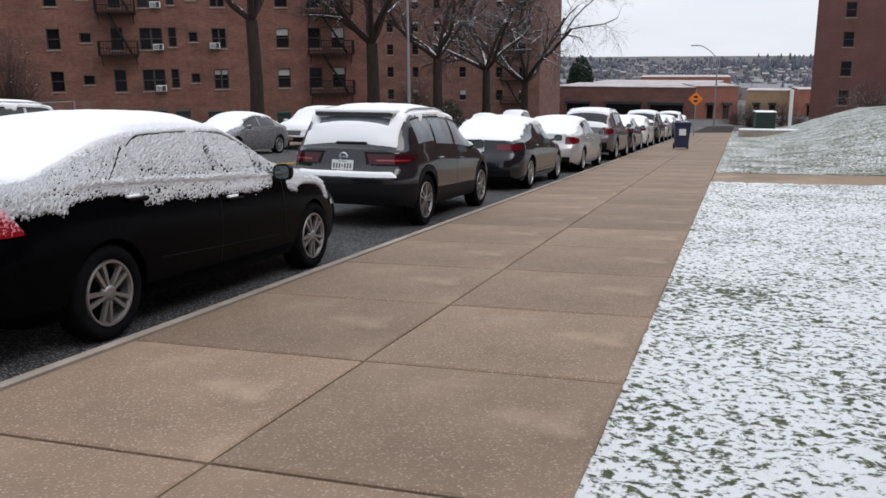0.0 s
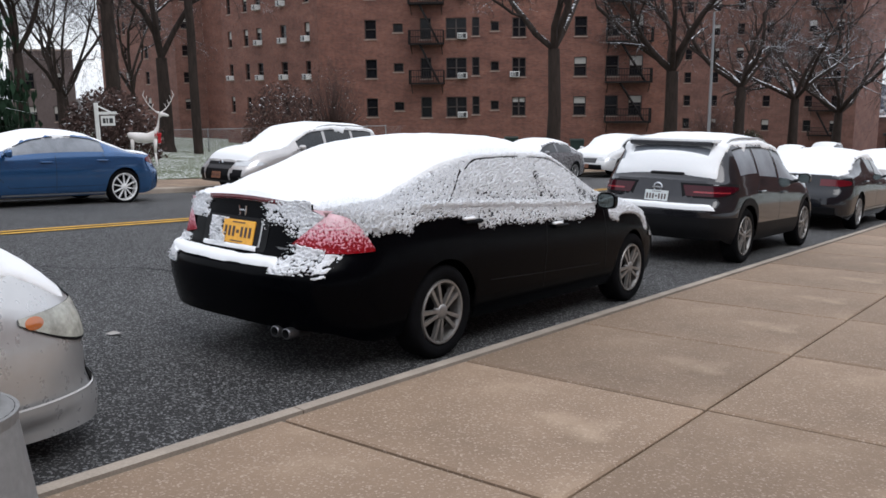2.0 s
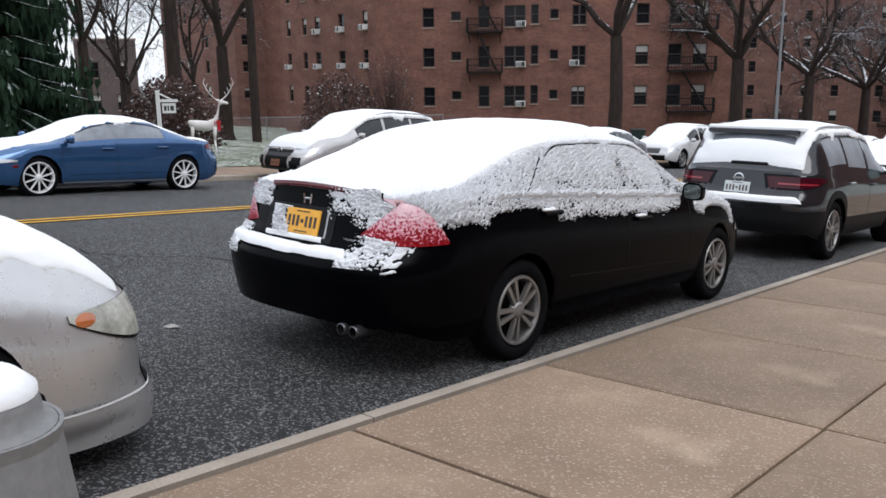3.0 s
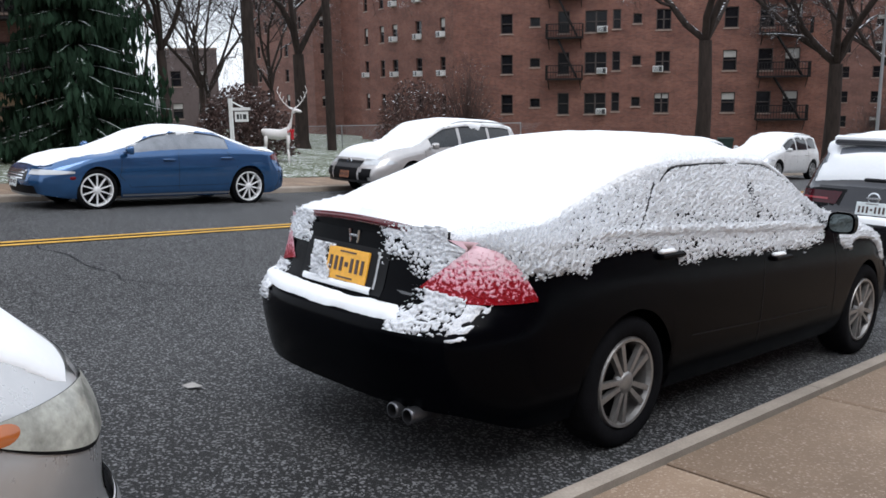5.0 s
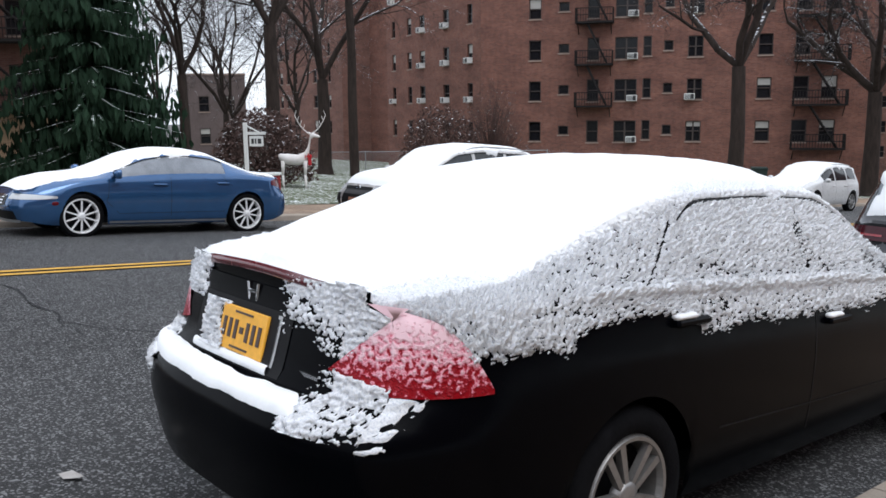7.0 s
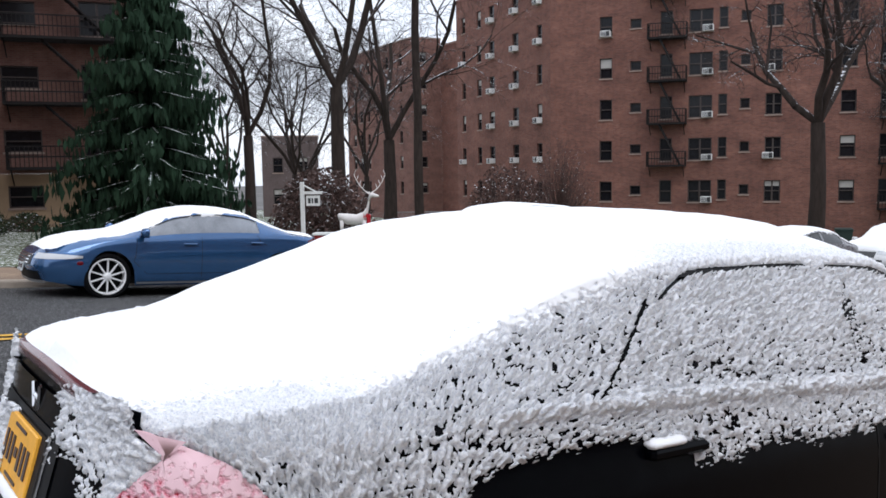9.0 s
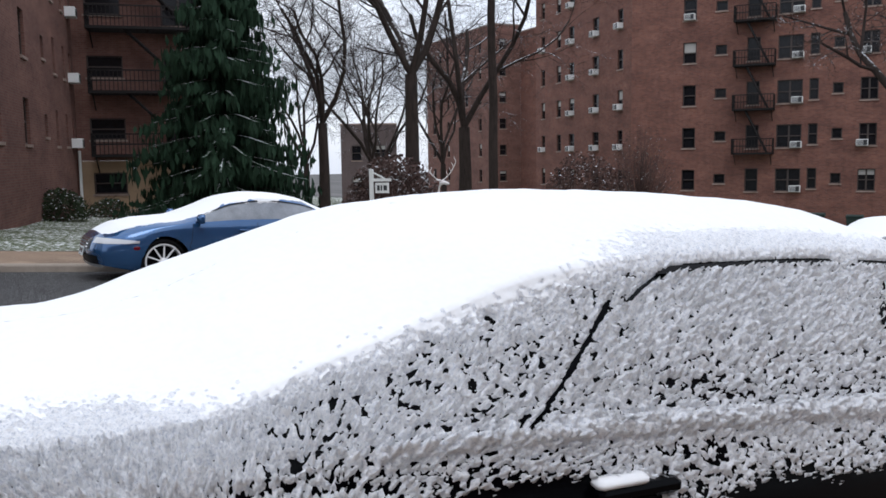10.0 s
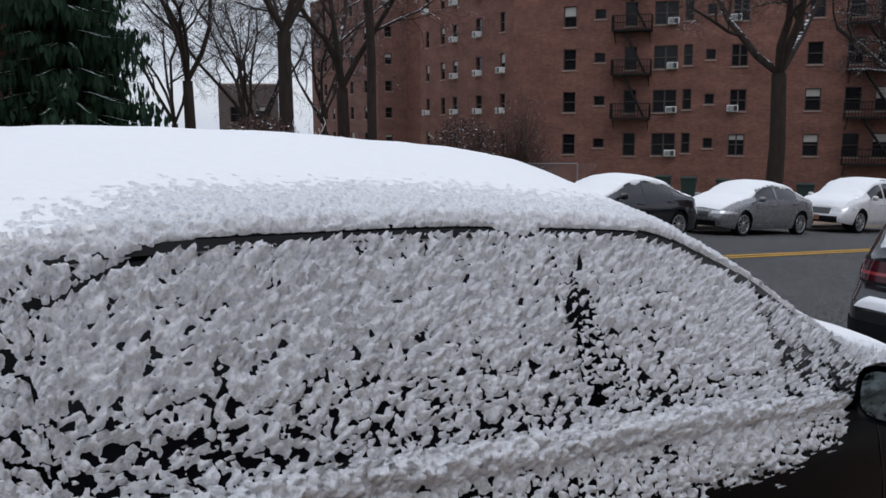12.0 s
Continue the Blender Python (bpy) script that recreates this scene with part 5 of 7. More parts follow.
    P[..., 1] -= 0.010 * np.clip(1 - Y / 0.06, 0, 1)
    F = lattice(P)
    thin.append((P.reshape(-1, 3), F[(off.ravel()[F] > -0.012).any(1)]))
    # soft bank on the bumper step
    nx = 150
    x = np.linspace(-0.78, 0.45, nx)
    rows = []
    for k in range(9):
        a = math.pi * k / 8
        yb = sh.end_point(x, np.full(nx, 0.70))[:, 1]
        wv = 0.016 * (value_noise(x * 9, np.full(nx, k * 0.4), 21, 4) - 0.5)
        end = np.clip(np.minimum(x + 0.78, 0.45 - x) / 0.06, 0, 1) ** 0.5
        rows.append(np.stack([x, yb + 0.065 - 0.072 * math.cos(a) + wv, 0.692 + 0.052 * math.sin(a) ** 0.6 * end + wv * end + 0.012 * np.abs(x), ], -1))
    G = np.stack(rows, 0)
    pieces.append((G.reshape(-1, 3), lattice(G)))
    # white ledge beneath the number plate
    x = np.linspace(-0.33, 0.20, 60)
    yb = sh.end_point(x, np.full(60, 0.78))[:, 1]
    bumpy = 0.006 * (value_noise(x * 22, x * 0, 27, 3) - 0.5)
    G = np.stack([np.stack([x, yb - o, np.full(60, z) + bumpy], -1) for o, z in ((0.010, 0.752), (0.024, 0.754), (0.026, 0.772), (0.021, 0.786), (0.012, 0.790))], 0)
    pieces.append((G.reshape(-1, 3), lattice(G)))
    # caps of snow on handles and mirror
    for yh in (1.46, 2.66):
        c = sh.point(np.array(yh), np.array(0.40), 1)
        s = Soup().box(c[0] - 0.01, c[0] + 0.03, c[1] - 0.11, c[1] + 0.02, c[2] + 0.012, c[2] + 0.034, chamfer=0.008)
        pieces.append((np.array(s.v), s.f))
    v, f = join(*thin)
    thing("snow_cover", "thin lumpy wet snow with shade painted in grey on the saloon's windows and flanks", "snow", saloon_m, kind="stuff", data=mesh("snow_cover", v, f, THIN_SNOW, True))
    v, f = join(*pieces)
    return thing("snow_cover", "fresh snow lying deep and smooth on the black saloon", "snow", saloon_m, kind="stuff", data=mesh("snow_cover", v, f, SNOW, True))


saloon_snow()

# ---- the other parked cars ----
SUV_TOP = [(0, 1.02), (0.10, 1.08), (0.28, 1.36), (0.50, 1.54), (0.9, 1.60), (1.9, 1.61), (2.5, 1.54), (3.05, 1.22), (3.3, 1.08), (3.9, 1.0), (4.25, 0.88), (4.38, 0.76)]
SUV = Shape(4.38, 1.84, SUV_TOP, [(0, 1.0), (1.2, 1.05), (2.6, 0.98), (3.4, 0.95), (4.38, 0.72)], 0.26, (0.85, 3.48), 0.35, roof_w=0.74, deck_w=0.84,
            tail=[(0.3, 0.1), (0.45, 0.02), (0.72, 0.0), (0.78, 0.09), (1.05, 0.16), (1.1, 0.16)], corner=0.26)
GREY = paint("grey_car_paint", (0.022, 0.022, 0.026), 0.35, 0.12, 0.6, 0.35)
DEEP_RED = paint("deep_red_lamp", (0.045, 0.0015, 0.007), 0.0, 0.15, 0.2, 0.25)
AMBER_RED = paint("bright_red_bar", (0.30, 0.02, 0.03), 0.0, 0.2)
suv_m = street(-4.85, 9.93, ROAD)
suv = build_car("sport_utility_car", "dark grey sport utility car with snow on its roof", suv_m, SUV, GREY, [(0.62, 1.28, 0.55, 0.76), (1.33, 2.1, 0.53, 0.77), (2.17, 2.95, 0.53, 0.77)],
                (0.13, 0.46, 0.80, 1.0), (2.5, 3.12, 0.82, 1.0), spokes=5, paired=True, seams=[[(1.15, 0.35), (1.3, 0.5)], [(2.13, 0.06), (2.13, 0.5)], [(3.1, 0.1), (3.1, 0.5)], [(1.2, 0.12), (3.1, 0.12)]],
                handles=[(1.36, 0.41), (2.3, 0.41)], mirror=(2.92, 1.04), rails=(0.6, 2.3), glass=FROSTED, rim_mat=DULL_ALLOY)
for side in (1, -1):
    wrap_lamp(suv, SUV, "lamp_surround", BLACK, side, 0.33, 0.835, 1.01, 0.46, taper=0.7, slant=-0.05, tip=0.95, lift=0.006)
    wrap_lamp(suv, SUV, "tail_lamp", DEEP_RED, side, 0.37, 0.855, 0.985, 0.40, label="deep red boomerang tail lamp", taper=0.8, slant=-0.05, tip=0.9, lift=0.012)
    wrap_lamp(suv, SUV, "lamp_bar", AMBER_RED, side, 0.46, 0.895, 0.915, 0.16, taper=0.3, lift=0.017)
for side in (1, -1):
    v_, f_ = SUV.patch(np.linspace(0.02, 4.36, 180), [0.0, 0.05, 0.10, 0.15], side, 0.006)
    part("sill_cladding", mesh("sill_cladding", v_, f_, BLACK, True), suv, "black plastic lower cladding")
for side in (1, -1):
    wrap_lamp(suv, SUV, "bumper", BLACK, side, 0.0, 0.33, 0.60, 0.46, lift=0.010, taper=0.0)
end_piece(suv, SUV, "tailgate_panel", GREY, -0.45, 0.45, 0.70, 0.98, lift=0.006)
plate_part(suv, SUV, 0.825, PLATE_W, lift=0.022)
bd = Soup().lathe([(0.045, -0.004), (0.058, -0.006), (0.06, 0.0), (0.05, 0.004)], pose(0, 0, 0, 90, 0, 0), 20).box(-0.07, 0.07, -0.006, 0.002, -0.01, 0.01)
part("badge", bd.mesh("badge", CHROME), suv, "plain chrome ring badge", m=pose(0, float(SUV.end_point(np.array(0.0), np.array(0.93))[1]) - 0.012, 0.94))
sp = Soup()
sp.box(-0.56, 0.56, -0.07, 0.16, -0.05, 0.02, chamfer=0.018)
part("spoiler", sp.mesh("spoiler", GREY), suv, m=pose(0, 0.47, 1.505))
thing("snow_cover", "snow on the roof spoiler", "snow", suv_m @ pose(0, 0.47, 1.520), kind="stuff", data=Soup().box(-0.57, 0.57, -0.06, 0.24, -0.03, 0.04, chamfer=0.02).mesh("snow_cover", SNOW))
part("wiper", Soup().box(-0.22, 0.22, -0.02, 0.03, -0.02, 0.018, chamfer=0.012).mesh("wiper", BLACK), suv, m=pose(0.1, 0.14, 1.12))
snow_on(SUV, "snow on the grey sport utility car", suv_m, 0.035, y0=0.10, v_edge=0.765, seed=3, skip=[(0.32, 0.45, 0.84, 1.01)])
bank, bx = Soup(), np.linspace(-0.72, 0.74, 70)
by = SUV.end_point(bx, np.full(70, 0.70))[:, 1]
bw = 0.010 * (value_noise(bx * 9, bx * 0 + 3.0, 23, 4) - 0.5)
thin_out = np.clip(np.minimum(bx + 0.72, 0.74 - bx) / 0.08, 0, 1) ** 0.5
BG = np.stack([np.stack([bx, by + 0.045 - 0.06 * math.cos(math.pi * k / 8) + bw, -0.045 + 0.072 * math.sin(math.pi * k / 8) ** 0.6 * thin_out + bw], -1) for k in range(9)], 0)
bank.add(BG.reshape(-1, 3).tolist(), lattice(BG).tolist())
thing("snow_cover", "strip of snow on the rear bumper step", "snow", suv_m @ pose(0, 0.0, 0.735), kind="stuff", data=bank.mesh("snow_cover", SNOW, True))

SEDAN_TOP = [(0, 0.98), (0.12, 1.03), (0.55, 1.06), (0.75, 1.10), (1.35, 1.36), (1.8, 1.43), (2.3, 1.44), (2.75, 1.38), (3.25, 1.14), (3.5, 1.02), (4.0, 0.94), (4.5, 0.84), (4.7, 0.72), (4.75, 0.66)]
SEDAN_BELT = [(0, 0.94), (1.1, 0.98), (2.4, 0.94), (3.4, 0.9), (4.75, 0.66)]


def sedan(label, m, mat, front_view=False, spokes=10, top=SEDAN_TOP, L=4.75, W=1.83, snow=0.035, seed=1, wheels=(1.05, 3.8), plate=None, R=0.33, lamp=(0.5, 0.78, 0.95), name="saloon_car",
          v_edge=0.76, headlamps=True, badge=True, rim_frac=0.74, wins=None, nose=None, glass=None, rim_mat=None):
    sh = Shape(L, W, top, SEDAN_BELT, 0.2, wheels, R, roof_w=0.72, deck_w=0.82, corner=0.28, nose=nose)
    car = build_car(name, label, m, sh, mat, wins or [(1.32, 2.28, 0.53, 0.77), (2.36, 3.22, 0.53, 0.77)], (0.75, 1.4, 0.83, 1.0), (2.75, 3.4, 0.83, 1.0), spokes=spokes, rim_frac=rim_frac, glass=glass, rim_mat=rim_mat,
                    seams=[[(1.25, 0.3), (1.4, 0.5)], [(2.32, 0.08), (2.32, 0.5)], [(3.35, 0.12), (3.3, 0.5)], [(1.2, 0.12), (3.35, 0.12)]], handles=[(1.42, 0.42), (2.5, 0.42)], mirror=(3.18, 0.98))
    for side in (1, -1):
        wrap_lamp(car, sh, "tail_lamp", RED_LAMP, side, lamp[0], lamp[1], lamp[2], 0.3, label="red tail lamp")
        if headlamps:
            wrap_lamp(car, sh, "headlamp", CLEAR_LAMP, side, 0.48, 0.58, 0.66, 0.5, nose=True, label="clear headlamp")
    end_piece(car, sh, "grille", GRILLE, -0.42, 0.42, 0.48, 0.62, nose=True)
    end_piece(car, sh, "lower_grille", BLACK, -0.6, 0.6, 0.27, 0.4, nose=True)
    end_piece(car, sh, "lower_bumper", BLACK, -0.7, 0.7, 0.3, 0.42)
    if plate:
        plate_part(car, sh, 0.84 if not front_view else 0.44, plate, nose=front_view)
    if badge:
        part("badge", Soup().lathe([(0.001, 0.008), (0.04, 0.006), (0.045, 0.0)], pose(0, 0, 0, 90, 0, 0), 14).mesh("badge", CHROME), car, m=pose(0, float(sh.end_point(np.array(0.0), np.array(0.93))[1]) - 0.012, 0.92))
    if snow:
        snow_on(sh, "snow lying on the " + label.split(" parked")[0].split(" with")[0], m, snow, v_edge=v_edge, seed=seed, res=0.05)
    return car, sh


DARK = paint("dark_blue_grey_paint", (0.010, 0.011, 0.015), 0.1, 0.12, 0.5, 0.3)
SILVER = paint("silver_car_paint", (0.52, 0.52, 0.52), 0.55, 0.3)
PALE = paint("pale_silver_paint", (0.48, 0.46, 0.45), 0.45, 0.32)
BROWN = paint("grey_brown_paint", (0.13, 0.11, 0.11), 0.4, 0.3)
BLUE = paint("blue_car_paint", (0.032, 0.105, 0.25), 0.5, 0.16, 1.0)
WHITE_PAINT = paint("white_car_paint", (0.62, 0.62, 0.62), 0.05, 0.3)
sedan("dark grey saloon car parked under snow", street(-4.82, 15.85, ROAD), DARK, seed=5, plate=PLATE_W, lamp=(0.4, 0.80, 0.92))
sedan("pale silver saloon car parked under snow", street(-4.72, 21.5, ROAD), PALE, seed=6, lamp=(0.55, 0.74, 0.93), plate=PLATE_W)


def tall_car(label, m, mat, seed=1, snow=0.035, L=4.75, W=1.9, spokes=8, front_view=False, H=1.0, lamps=(0.55, 0.85, 1.08)):
    top = [(0, 1.05), (0.10, 1.12), (0.3, 1.42), (0.5, 1.60), (0.9, 1.68), (2.1, 1.69), (2.75, 1.6), (3.3, 1.26), (3.55, 1.12), (4.2, 1.05), (4.55, 0.95), (4.7, 0.82), (4.75, 0.75)]
    top = [(y * L / 4.75, z * H) for y, z in top]
    sh = Shape(L, W, top, [(0, 1.05), (1.2, 1.06), (2.8, 1.02), (3.6, 1.0), (4.75, 0.8)], 0.28, (0.95, 0.95 + 0.59 * L), 0.37, roof_w=0.74, deck_w=0.84,
               tail=[(0.3, 0.08), (0.5, 0.0), (0.75, 0.02), (0.82, 0.08), (1.1, 0.14)], corner=0.24)
    k = L / 4.75
    car = build_car("sport_utility_car", label, m, sh, mat, [(0.7 * k, 1.4 * k, 0.55, 0.76), (1.47 * k, 2.3 * k, 0.53, 0.77), (2.38 * k, 3.15 * k, 0.53, 0.77)],
                    (0.16 * k, 0.46 * k, 0.81, 1.0), (2.75 * k, 3.35 * k, 0.82, 1.0), spokes=spokes, seams=[[(1.4 * k, 0.3), (1.45 * k, 0.5)], [(2.34 * k, 0.06), (2.34 * k, 0.5)], [(3.35 * k, 0.1), (3.35 * k, 0.5)]],
                    handles=[(1.6 * k, 0.42), (2.5 * k, 0.42)], mirror=(3.15 * k, 1.1), rails=(0.65 * k, 2.5 * k))
    for side in (1, -1):
        wrap_lamp(car, sh, "tail_lamp", RED_LAMP, side, lamps[0], lamps[1], lamps[2], 0.25, label="red tail lamp")
        wrap_lamp(car, sh, "headlamp", CLEAR_LAMP, side, 0.45, 0.68, 0.8, 0.55, nose=True, label="clear headlamp")
    end_piece(car, sh, "grille", GRILLE, -0.42, 0.42, 0.58, 0.76, nose=True)
    end_piece(car, sh, "lower_grille", BLACK, -0.65, 0.65, 0.34, 0.52, nose=True)
    end_piece(car, sh, "bumper", BLACK, -0.8, 0.8, 0.34, 0.6)
    plate_part(car, sh, 0.84 if not front_view else 0.46, PLATE_W if not front_view else DIM_PLATE, nose=front_view)
    if snow:
        snow_on(sh, "snow lying on the " + label.split(" parked")[0].split(" with")[0], m, snow, v_edge=0.77, seed=seed, res=0.05, skip=[(0.2, 0.44, 0.79, 1.01)])
    return car, sh


tall_car("grey brown sport utility car parked under snow", street(-4.7, 27.65, ROAD), BROWN, seed=7)
sedan("black saloon car parked further down under snow", street(-4.75, 33.2, ROAD), DARK, seed=8)
for k, y in enumerate((38.6, 44.4, 50.2, 56.2, 62.4, 69.0)):
    (tall_car if k in (1, 4) else sedan)(("white", "grey", "silver", "dark", "white", "silver")[k] + " car parked far down the hill with snow", street(-4.75, y, ROAD), (WHITE_PAINT, GREY, SILVER, DARK, WHITE_PAINT, SILVER)[k], seed=20 + k)

# the silver car behind the black saloon, nose towards it
CAMRY_NOSE = [(0.15, 0.02), (0.28, 0.0), (0.33, 0.05), (0.5, 0.05), (0.62, 0.07), (0.75, 0.14), (0.9, 0.26)]
CAMRY_TOP = [(0, 0.98), (0.12, 1.05), (0.55, 1.09), (0.75, 1.13), (1.35, 1.39), (1.8, 1.46), (2.3, 1.47), (2.75, 1.41), (3.2, 1.2), (3.5, 1.10), (4.0, 1.06), (4.4, 1.0), (4.65, 0.90), (4.76, 0.80), (4.8, 0.72)]
HAZED_LAMP = rough_stuff("hazed_headlamp_lens", (0.42, 0.42, 0.37), 9, 40, 0.45, 0.25, 0.15, 0.003)
silver_m = street(-4.81, -2.62, ROAD)
silver, SILV = sedan("silver saloon car with a deep front skirt", silver_m, SILVER, L=4.8, seed=9, wheels=(1.05, 3.83), snow=0.03, v_edge=0.72, nose=CAMRY_NOSE, top=CAMRY_TOP, headlamps=False)
for side in (1, -1):
    wrap_lamp(silver, SILV, "headlamp_trim", BLACK, side, 0.43, 0.535, 0.715, 0.36, nose=True, lift=0.006, taper=0.85, tip=0.9)
    wrap_lamp(silver, SILV, "headlamp", HAZED_LAMP, side, 0.45, 0.55, 0.715, 0.36, nose=True, lift=0.011, label="clear headlamp with amber corner", taper=0.85, tip=0.9)
    flank_patch(silver, SILV, "indicator", AMBER, side, 4.47, 4.60, 0.645, 0.70, 0.016)
for side in (1, -1):
    wrap_lamp(silver, SILV, "front_skirt", SILVER, side, 0.0, 0.15, 0.31, 0.56, nose=True, lift=0.026, taper=0.0)
    wrap_lamp(silver, SILV, "bumper_crease", SNOW, side, 0.3, 0.312, 0.322, 0.5, nose=True, lift=0.022, taper=0.0, label="thin line of snow on the bumper crease")

# far side of the road, facing up the hill
BLUE_TOP = [(0, 0.93), (0.12, 0.99), (0.6, 1.02), (0.8, 1.06), (1.5, 1.34), (1.9, 1.39), (2.3, 1.39), (2.75, 1.3), (3.2, 1.08), (3.45, 0.98), (4.0, 0.93), (4.5, 0.84), (4.65, 0.74), (4.7, 0.68)]
blue, BLU = sedan("blue two-door coupe with bright alloy wheels and light snow", street(-16.22, 10.15, ROAD - FAR_DROP, 180), BLUE, True, spokes=10, top=BLUE_TOP, L=4.7, W=1.79, wheels=(0.95, 3.71), snow=0.014, seed=10, R=0.335, rim_mat=BRIGHT_ALLOY,
                  plate=PLATE_W, rim_frac=0.80, name="coupe_car", v_edge=0.765, wins=[(1.36, 3.14, 0.535, 0.77)], glass=FROSTED)
for side in (1, -1):
    part("side_skirt", side_strip(BLU, [(1.35, 0.03), (2.3, 0.03), (3.3, 0.03)], 0.035, 0.012, ALLOY, "side_skirt", side), blue, "pale sill trim")
    part("crease_line", side_strip(BLU, [(0.5, 0.36), (2.3, 0.31), (3.6, 0.30)], 0.012, 0.003, BLUE, "crease_line", side), blue)
end_piece(blue, BLU, "bumper_lip", ALLOY, -0.8, 0.8, 0.235, 0.275, nose=True, lift=0.02)
for zg in (0.50, 0.545, 0.59):
    end_piece(blue, BLU, "grille_bar", CHROME, -0.36, 0.36, zg, zg + 0.018, nose=True, lift=0.016)
for side in (1, -1):
    flank_patch(blue, BLU, "indicator", RED_LAMP, side, 4.16, 4.30, 0.50, 0.56, 0.006)
end_piece(blue, BLU, "grille_surround", CHROME, -0.40, 0.40, 0.62, 0.64, nose=True, lift=0.012)
mazda, MAZ = tall_car("white silver sport utility car with a yellow plate and snow", street(-16.3, 17.1, ROAD - FAR_DROP, 180), PALE, seed=11, L=5.05, front_view=True)
end_piece(mazda, MAZ, "upper_grille", BLACK, -0.44, 0.44, 0.70, 0.755, nose=True, lift=0.02)
part("badge", Soup().lathe([(0.04, 0.0), (0.062, 0.01), (0.075, 0.0)], pose(0, 0, 0, -90, 0, 0), 18).mesh("badge", CHROME), mazda, "plain chrome badge", m=pose(0, float(MAZ.end_point(np.array(0.0), np.array(0.73), True)[1]) + 0.024, 0.73))
end_piece(mazda, MAZ, "intake", BLACK, -0.40, 0.40, 0.36, 0.60, nose=True, lift=0.016)
for side in (1, -1):
    end_piece(mazda, MAZ, "intake_rim", PALE, side * 0.40, side * 0.45, 0.36, 0.62, nose=True, lift=0.022)
    end_piece(mazda, MAZ, "fog_lamp_recess", BLACK, side * 0.50, side * 0.72, 0.42, 0.60, nose=True, lift=0.016)
end_piece(mazda, MAZ, "chin", GRILLE, -0.74, 0.74, 0.30, 0.35, nose=True, lift=0.02)
sedan("dark saloon car parked on the far side under snow", street(-16.2, 22.4, ROAD - FAR_DROP, 180), DARK, True, seed=12)
sedan("silver grey saloon car with dark wheels on the far side", street(-16.25, 27.9, ROAD - FAR_DROP, 180), paint("mid_grey_paint", (0.2, 0.2, 0.21), 0.45, 0.28), True, seed=13)
tall_car("white sport utility car on the far side under snow", street(-16.25, 33.9, ROAD - FAR_DROP, 180), WHITE_PAINT, seed=14, front_view=True)
tall_car("grey van-like car parked far off on the far side", street(-16.2, 66.0, ROAD - FAR_DROP, 180), GREY, seed=15, front_view=True)
sedan("pale car parked far off on the far side", street(-16.2, 58.0, ROAD - FAR_DROP, 180), PALE, True, seed=16)
tall_car("red-lamped car parked uphill on the far side", street(-16.2, 4.2, ROAD - FAR_DROP, 180), WHITE_PAINT, seed=17)

# ---- the rest of the buildings ----
LEFT_LEN = 17.2
lx, ly = AX + UX * S0, AY + UY * S0
left = pose(lx + LEFT_LEN * math.cos(radians(165)), ly + LEFT_LEN * math.sin(radians(165)), 0, 0, 0, 165 - 180)
wins = []
for r in range(6):
    z = ROW + r * STOREY
    wins += [(LEFT_LEN - d, z, w, 1.35, blind(), False) for d, w in ((1.65, 0.8), (5.5, 1.05), (9.8, 1.05), (12.3, 0.85), (15.6, 0.75))]
wl_ = wall_with_windows(block, left, LEFT_LEN, Z0, Z1, wins, BRICK)
for r in range(1, 6):
    for d in (5.5, 9.8, 1.65, 15.6)[: 2 + (r * 5) % 3]:
        air_conditioner(wl_, LEFT_LEN - d, ROW + r * STOREY - 0.5)
wing_m = pose(-96.5, 57.5, 0, 0, 0, -7.3)
wing = thing("apartment_building", "brown brick apartment building behind the larger block", "building")
wing_rows = [-0.95 + 2.78 * r for r in range(6)]
wall_with_windows(wing, wing_m, 18.0, -7.0, 14.9, [(c, z, w, 1.35, blind(), False) for z in wing_rows for c, w in ((2.2, 0.9), (4.2, 0.9), (6.4, 0.7), (11.5, 0.9), (15.0, 0.7))], BRICK_FAR)
wall_with_windows(wing, wing_m @ pose(18.0, 0, 0, 0, 0, 90), 3.4, -7.0, 14.9, [(1.25, z, 0.8, 1.1, blind(), False) for z in wing_rows], BRICK_FAR)
house_shell(wing, wing_m, 18.0, 3.4, -7.0, 14.9, BRICK_FAR, ("back", "left"))
wall_with_windows(wing, wing_m @ pose(18.003, 3.4, 0), 9.0, -7.0, 14.2, [(6.0, z, 0.9, 1.35, 0, False) for z in wing_rows[:5]], BRICK)
house_shell(wing, wing_m @ pose(18.003, 3.4, 0), 9.0, 12.0, -7.0, 14.2, BRICK, ("right", "back", "left"))
far_block("apartment_building", "long brown brick apartment building down the hill with fire escapes", -70.2, 107.35, 3, 45.7, 18, -11, 16, -4.7, 2.93, [5, 10, 15, 20, 25.5, 29.0, 32, 35.5, 40.4, 43.4], BRICK_FAR, escapes=(42.1,))
far_block("apartment_building", "brown brick apartment building on the other side of the hill road", 6.1, 87.7, -8.5, 22, 16, -8, 14, -3.4, 2.6, [2.8, 6.8, 10.5, 14.5, 18.5], rough_stuff("dusky_far_brick", (0.17, 0.085, 0.075), 0.5, 8, 0.15, 0.9))
# added out of view: blocks sky light from the right of the kerb
far_block("apartment_building", "unseen brick block added beyond the lawn to cut side light", 17.0, 58.0, -90, 96, 14, -6, 15.0, 0.6, 2.8, [4 + 8 * i for i in range(12)], BRICK)

far_block("apartment_building", "low brick building seen between the bare trees", -74.1, 35.6, 62, 5.0, 8, -6, 4.1, -1.2, 2.8, [1.4, 3.6], rough_stuff("dark_far_brick", (0.13, 0.10, 0.095), 0.5, 8, 0.15, 0.9))

